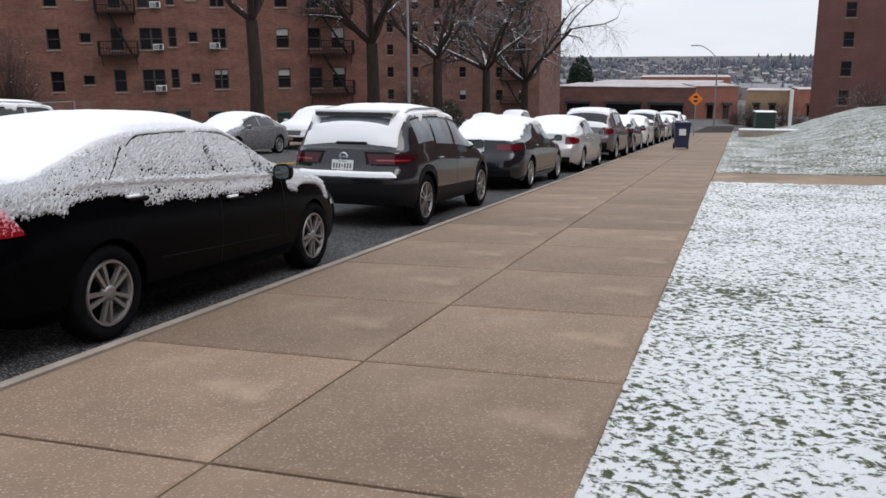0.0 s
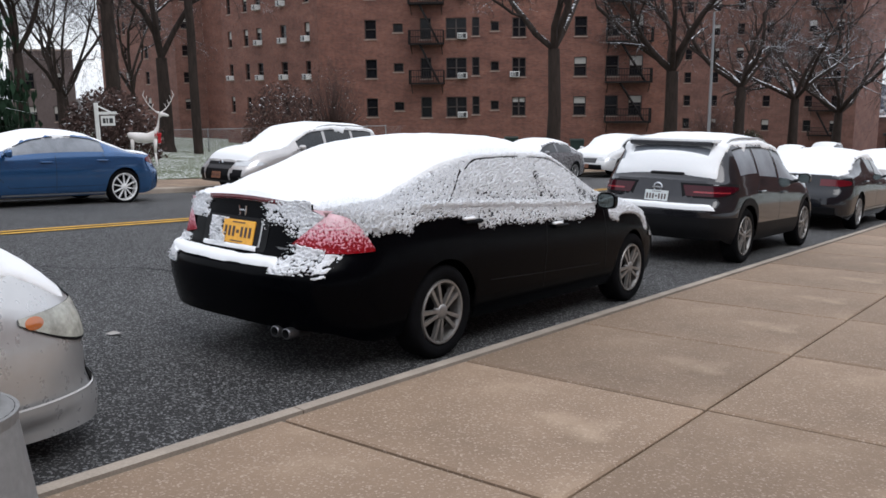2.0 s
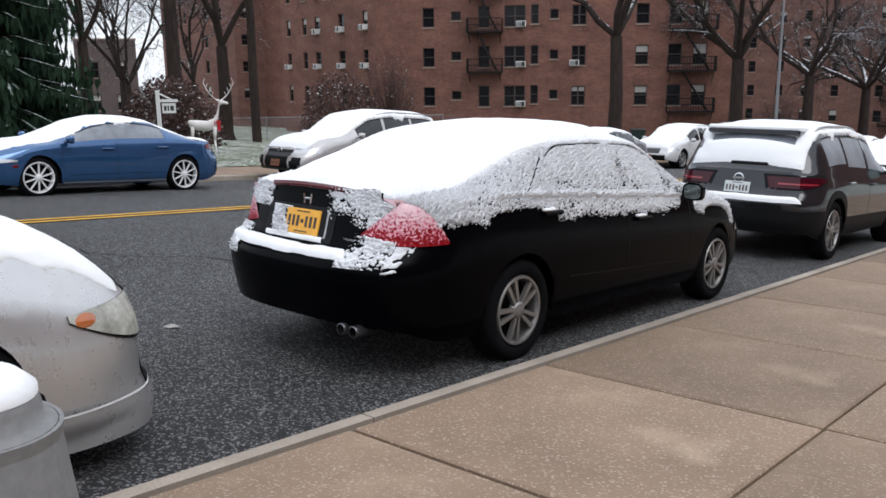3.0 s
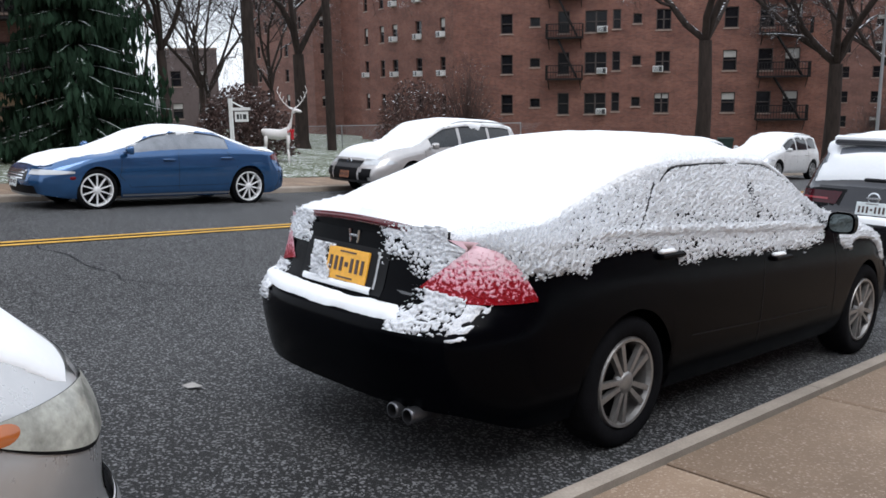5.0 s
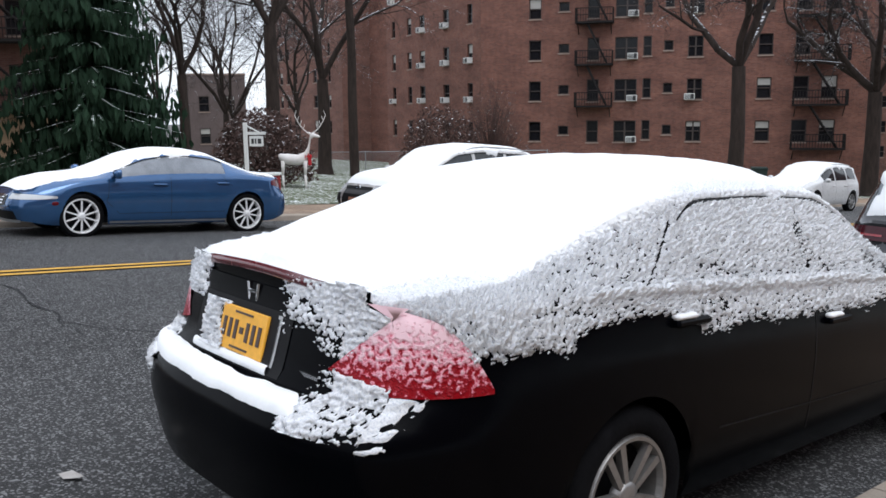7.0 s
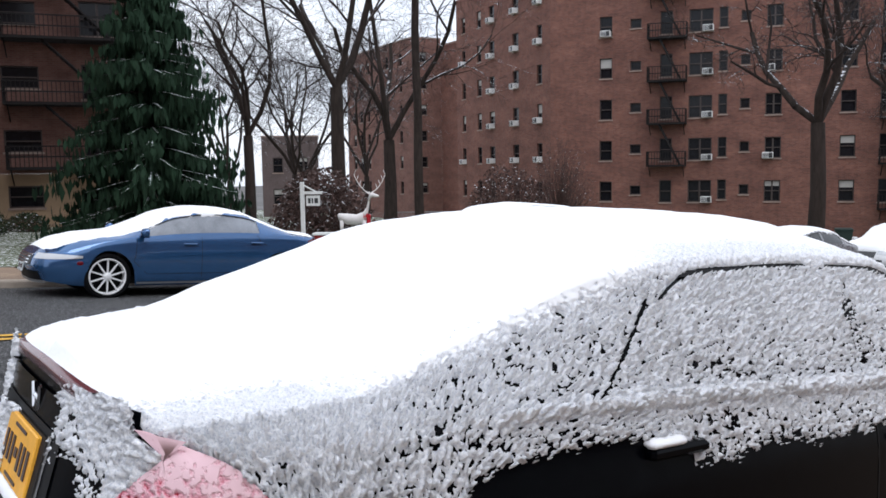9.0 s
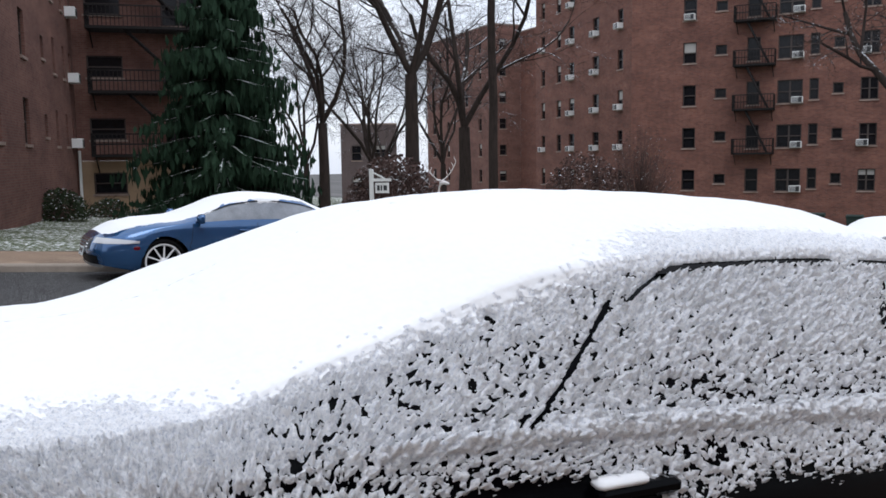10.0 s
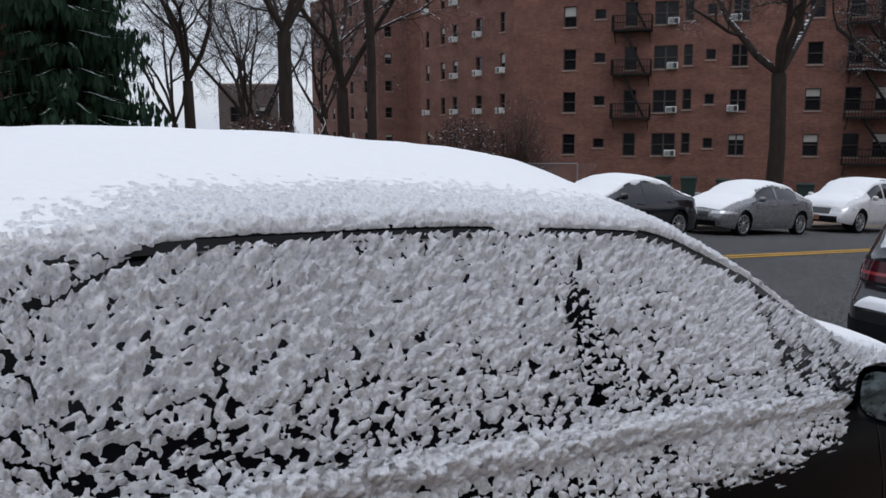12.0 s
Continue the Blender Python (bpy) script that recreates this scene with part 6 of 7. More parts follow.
# the brick house with a tan ground floor behind the spruce
HX, HY = -43.5, 9.3
tan_house = thing("apartment_building", "brick apartment house with tan ground floor and iron fire escapes", "building")
sw = pose(HX + 22 * math.cos(radians(-15)), HY + 22 * math.sin(radians(-15)), 0, 0, 0, 165)
ROWH, ST2 = 0.05, 2.72
wins = []
for r in range(5):
    z = ROWH + 2.35 + r * ST2
    wins += [(22 - x, z, w, h, 0, False) for x, w, h in ((1.0, 0.55, 1.15), (2.8, 0.6, 1.3), (5.3, 0.6, 1.35), (7.8, 0.6, 0.8), (11.4, 0.9, 1.45), (15.5, 0.9, 1.45))]
wins += [(19.6, -0.35, 0.5, 0.75, 0, False), (16.8, -0.35, 0.5, 0.75, 0, False)]
w_ = wall_with_windows(tan_house, sw, 22.0, -3.0, 15.5, wins, BRICK_FAR)
for r in range(4):
    air_conditioner(w_, 20.6, ROWH + 1.85 + r * ST2, 0.8)
fw = pose(HX, HY, 0, 0, 0, 75)
wins = []
for r in range(5):
    z = ROWH + 2.35 + r * ST2
    wins += [(1.3, z + 0.15, 1.5, 0.95, 0, False), (4.5, z, 1.5, 1.5, 0, True)]
w2 = wall_with_windows(tan_house, fw, 7.2, 1.15, 15.5, wins, BRICK_FAR)
wall_with_windows(tan_house, fw, 7.2, -3.0, 1.147, [(1.3, 0.15, 1.4, 0.95, 0, False), (4.7, -0.35, 1.4, 1.5, 0, False)], STUCCO)
for r in range(4):
    fire_escape(w2, 3.2, ROWH + 1.35 + r * ST2, w=5.0, d=1.3, ladder=r < 3, rise=ST2)
part("roof", Soup().box(0, 22, 0.1, 12, 15.2, 15.4).mesh("roof", GRILLE), tan_house, m=sw)
dp = Soup()
for x in (21.65, 21.4):
    dp.tube((x, -0.12, -2.9), (x, -0.12, 1.6), 0.05, n=8)
part("drain_pipe", dp.mesh("drain_pipe", WHITE), tan_house, "white drain pipes", m=sw)

# low flat-roofed shops at the foot of the hill
FLAT_ROOF = rough_stuff("wet_flat_roof", (0.46, 0.42, 0.41), 0.3, 4, 0.35, 0.8)


def low_shop(label, x, y, turn, w, d, z0, z1, mat, doors):
    h = thing("low_building", label, "building", pose(x, y, 0, 0, 0, turn))
    holes = [(a, b_, z0 + 0.6, z0 + 3.0) for a, b_ in doors]
    part("wall", wall_mesh("wall", w, z0, z1, holes, mat, 0.3), h)
    for a, b_ in doors:
        part("shop_window", Soup().box(a, b_, 0.25, 0.28, z0 + 0.6, z0 + 3.0).mesh("shop_window", PANE), h)
        part("awning", Soup().box(a - 0.2, b_ + 0.2, -1.1, 0.0, z0 + 2.9, z0 + 3.3).mesh("awning", GRILLE), h)
    for xa in (0, w - 0.3):
        part("wall", Soup().box(xa, xa + 0.3, 0.01, d, z0, z1).mesh("wall", mat), h)
    part("roof", Soup().box(-0.12, w + 0.12, -0.12, d, z1, z1 + 0.12).mesh("roof", FLAT_ROOF), h)


PINK = rough_stuff("pink_brick", (0.33, 0.14, 0.10), 0.5, 8, 0.15, 0.9)
low_shop("low red brick shop with snow on its flat roof", -31.0, 152, -5, 23.7, 16, -11.2, -5.5, BRICK_FAR, [(2, 6), (9, 15), (16.5, 22)])
low_shop("low pink brick garage beyond the shop", -7.2, 150.5, 14, 7.0, 12, -11.2, -5.3, PINK, [(2, 3.0), (4.6, 5.6)])
low_shop("pale low house beyond the garage", 1.0, 186, -4, 8.0, 9, -13.2, -7.6, STUCCO, [(1.5, 2.6), (4.5, 5.6)])
low_shop("low red brick house beyond the garage", 10.5, 178, 6, 9.0, 9, -12.8, -7.0, PINK, [(1.5, 2.6), (5, 6.2)])
low_shop("pale low warehouse in the valley", -35, 210, -5, 29, 20, -16, -7.3, STUCCO, [(4, 9), (14, 22)])
low_shop("flat-roofed brick hall in the valley", -28, 260, 4, 25, 18, -17, -7.6, PINK, [(4, 9), (14, 22)])

# scattered roofs, houses and bare woods towards the hills, too far to tell apart
s_house, s_roof, s_wood = Soup(), Soup(), Soup()
rr = random.Random(12)
for i in range(620):
    y = rr.uniform(430, 2300)
    x = rr.uniform(-0.55, 0.35) * y
    z = float(fall(y)) + 16 * max(0, min(1, (y - 1600) / 1400)) ** 1.3 - 1
    w, d, h = rr.uniform(7, 15), rr.uniform(7, 12), rr.uniform(4, 8)
    s_house.box(x - w / 2, x + w / 2, y, y + d, z, z + h)
    s_roof.add([(x - w / 2 - 0.3, y - 0.3, z + h), (x + w / 2 + 0.3, y - 0.3, z + h), (x + w / 2 + 0.3, y + d, z + h), (x - w / 2 - 0.3, y + d, z + h), (x - w / 2, y + d / 2, z + h + 2.5), (x + w / 2, y + d / 2, z + h + 2.5)],
               [(0, 1, 5, 4), (2, 3, 4, 5), (1, 2, 5), (3, 0, 4)])
for i in range(4200):
    y = rr.uniform(460, 2600) if i > 700 else rr.uniform(2000, 3000)
    x = rr.uniform(-0.6, 0.4) * y
    z = float(fall(y)) + 16 * max(0, min(1, (y - 1600) / 1400)) ** 1.3 - 1
    r, h = rr.uniform(1.3, 3.0) * (1 + y / 2500), rr.uniform(5, 11) * (1.5 if rr.random() < 0.25 else 1) + (6 + 6 * math.sin(x / 170.0) if y > 2000 else 0)
    vs = [(x, y, z + h)]
    k = 7
    for q, lv in ((0.75, 0.75), (1.0, 0.4), (0.6, 0.0)):
        vs += [(x + r * q * rr.uniform(0.7, 1.2) * math.cos(2 * math.pi * j / k), y + r * q * math.sin(2 * math.pi * j / k), z + h * lv * rr.uniform(0.85, 1.1)) for j in range(k)]
    fs = [(0, 1 + j, 1 + (j + 1) % k) for j in range(k)]
    for t in range(2):
        fs += [(1 + t * k + j, 1 + (t + 1) * k + j, 1 + (t + 1) * k + (j + 1) % k, 1 + t * k + (j + 1) % k) for j in range(k)]
    s_wood.add(vs, fs)
HOUSES = rough_stuff("far_house_walls", (0.27, 0.22, 0.21), 0.03, 0.3, 0.5, 0.9)
# distance haze is tinted into the woods' base colour
WOODS = rough_stuff("far_bare_woods", (0.135, 0.14, 0.165), 0.02, 0.3, 0.3, 0.95)
tagged(new("far_houses", s_house.mesh("far_houses", HOUSES)), "crowded far houses in the valley", "houses", kind="stuff")
tagged(new("far_roofs", s_roof.mesh("far_roofs", rough_stuff("far_snowy_roofs", (0.28, 0.275, 0.285), 0.02, 0.3, 0.45, 0.9))), "snowy roofs of far houses", "roofs", kind="stuff")
tagged(new("far_woods", s_wood.mesh("far_woods", WOODS)), "bare woods on the far hills with bluish haze in their colour", "woods", kind="stuff")

# ---- trees and shrubs ----


def bare_tree(label, x, y, height, r0, fork, seed, limbs=4, spread=0.55, droop=0.15, twigs=1.0, z=-0.15, levels=5, lean=0.0, group="bare street trees"):
    """A leafless tree: tapered bent trunk, forking limbs with snow on them, and a crown of fine twigs."""
    rnd = random.Random(seed)
    trunk, crown = Soup(), Soup()
    t = thing("tree", label, "tree", upright(x, y, z), group=group)

    def limb(p, d, length, r, level):
        n = 5 if level < 2 else 4
        sides = 9 if level == 0 else (6 if level < 3 else 3)
        target = trunk if level < 2 else crown
        pts = [p]
        for i in range(n):
            w = (0.3 if level < 3 else 0.38) if level else 0.05
            d = (d + Vector((rnd.uniform(-w, w), rnd.uniform(-w, w), rnd.uniform(-w, w) * 0.6 + (0.05 if level in (1, 2) else -droop * 0.3 if level > 2 else 0)))).normalized()
            p2 = p + d * (length / n)
            ra, rb = r * (1 - 0.45 * i / n), r * (1 - 0.45 * (i + 1) / n)
            if level >= 3:
                ra, rb = r * (1 - 0.8 * i / n), r * (1 - 0.8 * (i + 1) / n)
            target.tube(tuple(p), tuple(p2), ra, rb, sides, cap=False)
            p = p2
            pts.append((p, d, rb))
            if level >= 1 and level < levels and i >= (1 if level < 2 else 0):
                for _ in range((1 if rnd.random() < 0.95 * twigs else 0) + (1 if level >= 2 and rnd.random() < 0.45 else 0)):
                    a = d.orthogonal().normalized()
                    a.rotate(Matrix.Rotation(rnd.uniform(0, 6.28), 3, d))
                    nd = (d * rnd.uniform(0.55, 0.9) + a * rnd.uniform(0.5, 0.9)).normalized()
                    limb(p, nd, length * rnd.uniform(0.42, 0.66), max(rb * rnd.uniform(0.42, 0.62), 0.008), level + 1)
        return p, d, r * 0.55

    # root flare and trunk
    top = Vector((lean * fork, 0, fork))
    pts = [Vector((0, 0, -0.3)), Vector((0, 0, 0.25)), Vector((lean * fork * 0.4 + rnd.uniform(-.06, .06), rnd.uniform(-.06, .06), fork * 0.5)), top]
    rs = [r0 * 1.5, r0 * 1.12, r0 * 0.95, r0 * 0.85]
    for i in range(3):
        trunk.tube(tuple(pts[i]), tuple(pts[i + 1]), rs[i], rs[i + 1], 12, cap=False)
    for k in range(limbs):
        a = 2 * math.pi * (k + rnd.uniform(-0.25, 0.25)) / limbs
        s = spread * rnd.uniform(0.75, 1.25) if k else spread * 0.2
        d = Vector((math.cos(a) * s, math.sin(a) * s, 1)).normalized()
        limb(top, d, (height - fork) * rnd.uniform(0.55, 0.72), r0 * rnd.uniform(0.42, 0.6), 1)
    part("trunk", trunk.mesh("trunk", BARK, True), t)
    part("crown", crown.mesh("crown", TWIG), t, "fine bare twigs with snow")
    return t


STREET_TREE = "bare street tree with snow along its limbs"
bare_tree(STREET_TREE, -21, 34.8, 14, 0.32, 5.4, 2, limbs=4, spread=0.95)
bare_tree(STREET_TREE, -21, 48.2, 14, 0.40, 5.4, 5, limbs=6, spread=1.15)
bare_tree(STREET_TREE, -21, 60.0, 14, 0.36, 5.2, 8, limbs=6, spread=1.25, droop=0.3)
bare_tree(STREET_TREE, -21, 72.8, 15, 0.38, 5.0, 11, limbs=6, spread=1.25, droop=0.3)
bare_tree(STREET_TREE, -21, 87.0, 18, 0.42, 4.4, 14, limbs=8, spread=1.45, droop=0.3)
bare_tree("tall pale-barked bare tree behind the round shrub", -39.3, 23.8, 19, 0.36, 7.0, 21, limbs=4, spread=0.6, group="bare lawn trees")
bare_tree("bare tree with upright limbs behind the deer statue", -42.5, 28.8, 17, 0.36, 5.0, 24, limbs=4, spread=0.45, group="bare lawn trees")
bare_tree("slender bare tree beside the spruce", -38.0, 18.6, 13, 0.24, 4.2, 27, limbs=4, spread=0.5, group="bare lawn trees")
bare_tree("slender bare tree between the buildings", -50.0, 26.8, 13, 0.2, 3.0, 30, limbs=5, spread=0.6, group="bare lawn trees")
bare_tree("slender bare tree between the buildings", -58.0, 31.5, 14, 0.22, 3.0, 33, limbs=5, spread=0.6, group="bare lawn trees")
bare_tree("slender bare tree between the buildings", -56.0, 35.5, 14, 0.22, 3.4, 36, limbs=5, spread=0.5, group="bare lawn trees")
bare_tree("slender bare tree near the tan house", -46.0, 21.0, 11, 0.18, 2.6, 39, limbs=5, spread=0.6, group="bare lawn trees")
tall = thing("bare_pole_trunk", "tall straight dark trunk rising out of sight", "tree", upright(-40.0, 29.0, -0.2))
tt, n_ = Soup(), 12
rings = [(0.05 * math.sin(i), 0.04 * math.cos(2 * i), -0.3 + i * 2.2, 0.26 - 0.012 * i) for i in range(9)]
tt.add([(x + r * math.cos(2 * math.pi * k / n_), y + r * math.sin(2 * math.pi * k / n_), z) for x, y, z, r in rings for k in range(n_)],
       [(i * n_ + k, i * n_ + (k + 1) % n_, (i + 1) * n_ + (k + 1) % n_, (i + 1) * n_ + k) for i in range(8) for k in range(n_)])
part("trunk", tt.mesh("trunk", BARK, True), tall)


def spruce(x, y, height, radius, seed):
    """A weeping spruce: tiers of boughs that droop, each hung with strands of needles."""
    rnd = random.Random(seed)
    t = thing("spruce_tree", "dark green weeping spruce with a dusting of snow", "tree", upright(x, y, -0.3))
    wood, leaf = Soup(), Soup()
    for i in range(6):
        wood.tube((0, 0, height * i / 6), (0, 0, height * (i + 1) / 6), 0.26 * (1 - i / 6.3), 0.26 * (1 - (i + 1) / 6.3), 8, cap=False)
    z = 0.5
    while z < height - 0.2:
        q = 1 - z / height
        R = radius * (q ** 0.8) * (0.92 + 0.16 * rnd.random())
        n = max(4, int(13 * q + 5))
        for k in range(n):
            a = rnd.uniform(0, 6.283)
            L = R * rnd.uniform(0.62, 1.12)
            c, s = math.cos(a), math.sin(a)
            prev = Vector((0, 0, z))
            for i in range(1, 9):
                u = i / 8
                p = Vector((c * L * u, s * L * u, z + L * (0.16 * u - 0.42 * u * u + 0.14 * u ** 4)))
                wood.tube(tuple(prev), tuple(p), 0.022 * (1.1 - u), 0.022 * (1.02 - u), 3, cap=False)
                # tuft lying on the bough, then strands that hang from it
                for _ in range(6):
                    w = rnd.uniform(0.05, 0.13) * (0.7 + 0.5 * (1 - u))
                    ln = rnd.uniform(0.25, 0.75) * (1.15 - 0.4 * u)
                    o = prev + (p - prev) * rnd.random() + Vector((rnd.uniform(-0.2, 0.2), rnd.uniform(-0.2, 0.2), rnd.uniform(-0.05, 0.05)))
                    b = rnd.uniform(0, 3.14)
                    dx, dy = math.cos(b) * w, math.sin(b) * w
                    e = o + Vector((rnd.uniform(-0.08, 0.08), rnd.uniform(-0.08, 0.08), -ln))
                    mid = (o + e) / 2 + Vector((dx * 0.3, dy * 0.3, 0))
                    leaf.add([o, mid + Vector((dx, dy, 0)), e, mid - Vector((dx, dy, 0))], [(0, 1, 2, 3)])
                w = rnd.uniform(0.05, 0.10)
                side = Vector((-s, c, 0)) * w * (1.2 - u * 0.6)
                leaf.add([prev + side, prev - side, p - side * 0.8, p + side * 0.8], [(0, 1, 2, 3)])
                prev = p
        z += 0.24 + 0.12 * rnd.random()
    part("trunk", wood.mesh("trunk", BARK), t)
    part("foliage", leaf.mesh("foliage", SPRUCE), t, "hanging dark green needles with snow")


spruce(-28.6, 11.4, 9.8, 3.5, 3)


def shrub(label, x, y, w, h, seed, stems=260, mat=None, z=-0.2, leaves=1400, leaf=0.06, dome=True):
    """A round shrub of many thin stems with dry leaves and snow caught among them."""
    rnd = random.Random(seed)
    t = thing("shrub", label, "shrub", upright(x, y, z))
    s, l = Soup(), Soup()
    for i in range(stems):
        a, e = rnd.uniform(0, 6.283), math.acos(rnd.uniform(0.05, 1))
        d = Vector((math.sin(e) * math.cos(a) * w / 2, math.sin(e) * math.sin(a) * w / 2, math.cos(e) * h)) * rnd.uniform(0.8, 1.06)
        p = Vector((rnd.uniform(-.3, .3), rnd.uniform(-.3, .3), 0))
        for k in range(3):
            q = Vector((d.x * (k + 1) / 3, d.y * (k + 1) / 3, d.z * ((k + 1) / 3) ** 0.8)) + Vector((rnd.uniform(-.09, .09), rnd.uniform(-.09, .09), rnd.uniform(-.06, .06)))
            s.tube(tuple(p), tuple(q), 0.016 * (1 - k / 4), 0.016 * (1 - (k + 1) / 4), 3, cap=False)
            if k:
                for _ in range(2):
                    f = q + Vector((rnd.uniform(-.3, .3), rnd.uniform(-.3, .3), rnd.uniform(-0.05, .28)))
                    s.tube(tuple(q), tuple(f), 0.007, 0.003, 3, cap=False)
            p = q
    for i in range(leaves):
        a, e = rnd.uniform(0, 6.283), math.acos(rnd.uniform(0.0, 1))
        k = rnd.uniform(0.72, 1.03)
        p = Vector((math.sin(e) * math.cos(a) * w / 2 * k, math.sin(e) * math.sin(a) * w / 2 * k, math.cos(e) * h * k + 0.05))
        n = Vector((rnd.uniform(-1, 1), rnd.uniform(-1, 1), rnd.uniform(-0.2, 1))).normalized()
        u = n.orthogonal().normalized() * leaf * rnd.uniform(0.6, 1.4)
        v = n.cross(u).normalized() * leaf * rnd.uniform(0.4, 0.9)
        l.add([p - u, p + v, p + u, p - v], [(0, 1, 2, 3)])
    tagged(part("twig_mass", s.mesh("twig_mass", SHRUB), t), kind="stuff")
    if leaves:
        tagged(part("leaf_mass", l.mesh("leaf_mass", mat or SHRUB), t), kind="stuff")
    return t


shrub("large round shrub with dry reddish leaves and snow", -31.0, 18.4, 4.0, 2.7, 5, leaves=4200, leaf=0.075, z=-0.2)
shrub("low round shrub with snow in front of the brick block", -39.0, 34.3, 4.8, 3.75, 6, leaves=4200, leaf=0.07, z=0.0)
shrub("bare vase-shaped shrub in front of the brick block", -38.2, 37.6, 4.6, 5.3, 7, stems=620, leaves=900, leaf=0.05, z=0.0)
shrub("bare shrub between the street trees", -24.0, 63.0, 5.0, 4.0, 8, stems=420, leaves=400, z=0)
shrub("dark evergreen shrub by the far lawn", -22.5, 67.0, 2.6, 2.2, 9, leaves=2500, mat=HEDGE, z=0)
shrub("bare shrub by the brown brick building", 10.0, 76.0, 7.0, 3.0, 10, stems=400, leaves=300, z=1.4)
for k, (x, y) in enumerate(((-36.6, 5.2), (-35.4, 6.4), (-34.6, 7.4))):
    shrub("clipped green hedge with snow on top", x, y, 1.9, 1.05, 40 + k, stems=60, leaves=2400, mat=HEDGE, leaf=0.05, z=-0.35)
shrub("low dark shrub at the foot of the tan house", -38.2, 9.6, 1.6, 0.7, 45, stems=60, leaves=1200, mat=HEDGE, leaf=0.05, z=-0.35)
for x, y, w, h, seed in ((1.2, 104.0, 4.0, 2.6, 51), (4.6, 101.0, 4.5, 3.0, 52), (-0.5, 120.0, 5.0, 3.2, 53), (4.2, 72.0, 2.6, 1.5, 54)):
    shrub("tangled bare brown shrub at the foot of the lawn", x, y, w, h, seed, stems=260, leaves=300, z=0.0)
shrub("dark round conifer in the valley", -31.0, 176.0, 6.0, 10.0, 50, stems=80, leaves=6000, mat=SPRUCE, leaf=0.28, z=2.3)

# ---- smaller things ----
# white wooden deer with antlers and a red bow: one plain mesh and a bow beside it


def deer():
    s = Soup()
    white = plain("deer_white", (0.78, 0.74, 0.72), 0.7)
    ring = lambda c, rx, rz, n=10: [(c[0], c[1] + rx * math.cos(2 * math.pi * i / n), c[2] + rz * math.sin(2 * math.pi * i / n)) for i in range(n)]
    n = 10
    prof = [((-0.62, 0, 1.18), 0.02, 0.03), ((-0.55, 0, 1.12), 0.13, 0.14), ((-0.25, 0, 1.05), 0.19, 0.2), ((0.1, 0, 1.03), 0.19, 0.19), ((0.38, 0, 1.10), 0.17, 0.22), ((0.5, 0, 1.35), 0.11, 0.15), ((0.56, 0, 1.62), 0.075, 0.1), ((0.6, 0, 1.85), 0.07, 0.09), ((0.72, 0, 1.9), 0.075, 0.075), ((0.9, 0, 1.86), 0.045, 0.05), ((0.95, 0, 1.85), 0.02, 0.02)]
    vs, fs = [], []
    for c, a, b in prof:
        vs += ring(c, a, b)
    for k in range(len(prof) - 1):
        fs += [(k * n + i, k * n + (i + 1) % n, (k + 1) * n + (i + 1) % n, (k + 1) * n + i) for i in range(n)]
    s.add(vs, fs)
    for x, y in ((-0.48, 0.09), (-0.42, -0.1), (0.36, 0.09), (0.42, -0.09)):
        s.tube((x, y, 1.0), (x - 0.03, y, 0.5), 0.075, 0.045, 8)
        s.tube((x - 0.03, y, 0.5), (x, y, 0.0), 0.042, 0.032, 8)
    for sg in (1, -1):
        s.tube((0.6, sg * 0.05, 1.95), (0.52, sg * 0.16, 2.0), 0.03, 0.012, 6)
        p = Vector((0.62, sg * 0.03, 1.95))
        for k in range(5):
            q = p + Vector((sg * (0.12 - 0.01 * k), sg * (0.05 - 0.008 * k), 0.07 + 0.03 * k))
            s.tube(tuple(p), tuple(q), 0.022 - 0.002 * k, 0.02 - 0.002 * k, 6)
            if k:
                s.tube(tuple(q), (q.x - sg * 0.06, q.y - sg * 0.02, q.z + 0.17), 0.014, 0.006, 5)
            p = q
    thing("deer_statue", "white wooden deer statue with antlers on the lawn", "statue", upright(-28.72, 18.42, -0.3, 38), data=s.mesh("deer_statue", white, True))
    b = Soup()
    for sg in (1, -1):
        b.add([(0.50, sg * 0.02 - 0.22, 1.16), (0.52, sg * 0.2 - 0.22, 1.28), (0.52, sg * 0.22 - 0.22, 1.06)], [(0, 1, 2)])
        b.box(0.52, 0.58, sg * 0.06 - 0.03, sg * 0.06 + 0.03, 0.85, 1.14)
    b.box(0.54, 0.62, -0.05, 0.05, 1.1, 1.22, chamfer=0.02)
    thing("ribbon_bow", "red ribbon bow tied on the deer statue's chest", "bow", upright(-28.72, 18.42, -0.3, 38), data=b.mesh("ribbon_bow", plain("red_ribbon", (0.5, 0.02, 0.03), 0.6)))


deer()

sign = thing("sign_post", "white wooden sign post with a small hanging board", "sign", upright(-26.6, 15.35, -0.25, 50))
zt = 0.76 + GRADE * 15.35 + 0.25
part("post", Soup().box(-0.06, 0.06, -0.06, 0.06, -0.2, zt, chamfer=0.01).mesh("post", WHITE), sign)
part("arm", Soup().box(0.06, 0.62, -0.035, 0.035, zt - 0.38, zt - 0.29).mesh("arm", WHITE), sign)
part("brace", Soup().tube((0.05, 0, zt - 0.1), (0.42, 0, zt - 0.3), 0.025, n=6).mesh("brace", WHITE), sign)
board = part("board", Soup().box(0.12, 0.55, -0.015, 0.015, zt - 0.74, zt - 0.42).mesh("board", WHITE), sign)
bar = Soup()
for x, w in ((0.18, 0.08), (0.29, 0.05), (0.38, 0.11)):
    bar.box(x, x + w, -0.02, -0.0155, zt - 0.66, zt - 0.5)
part("board_marking", bar.mesh("board_marking", GRILLE), board, "dark bars on the board")

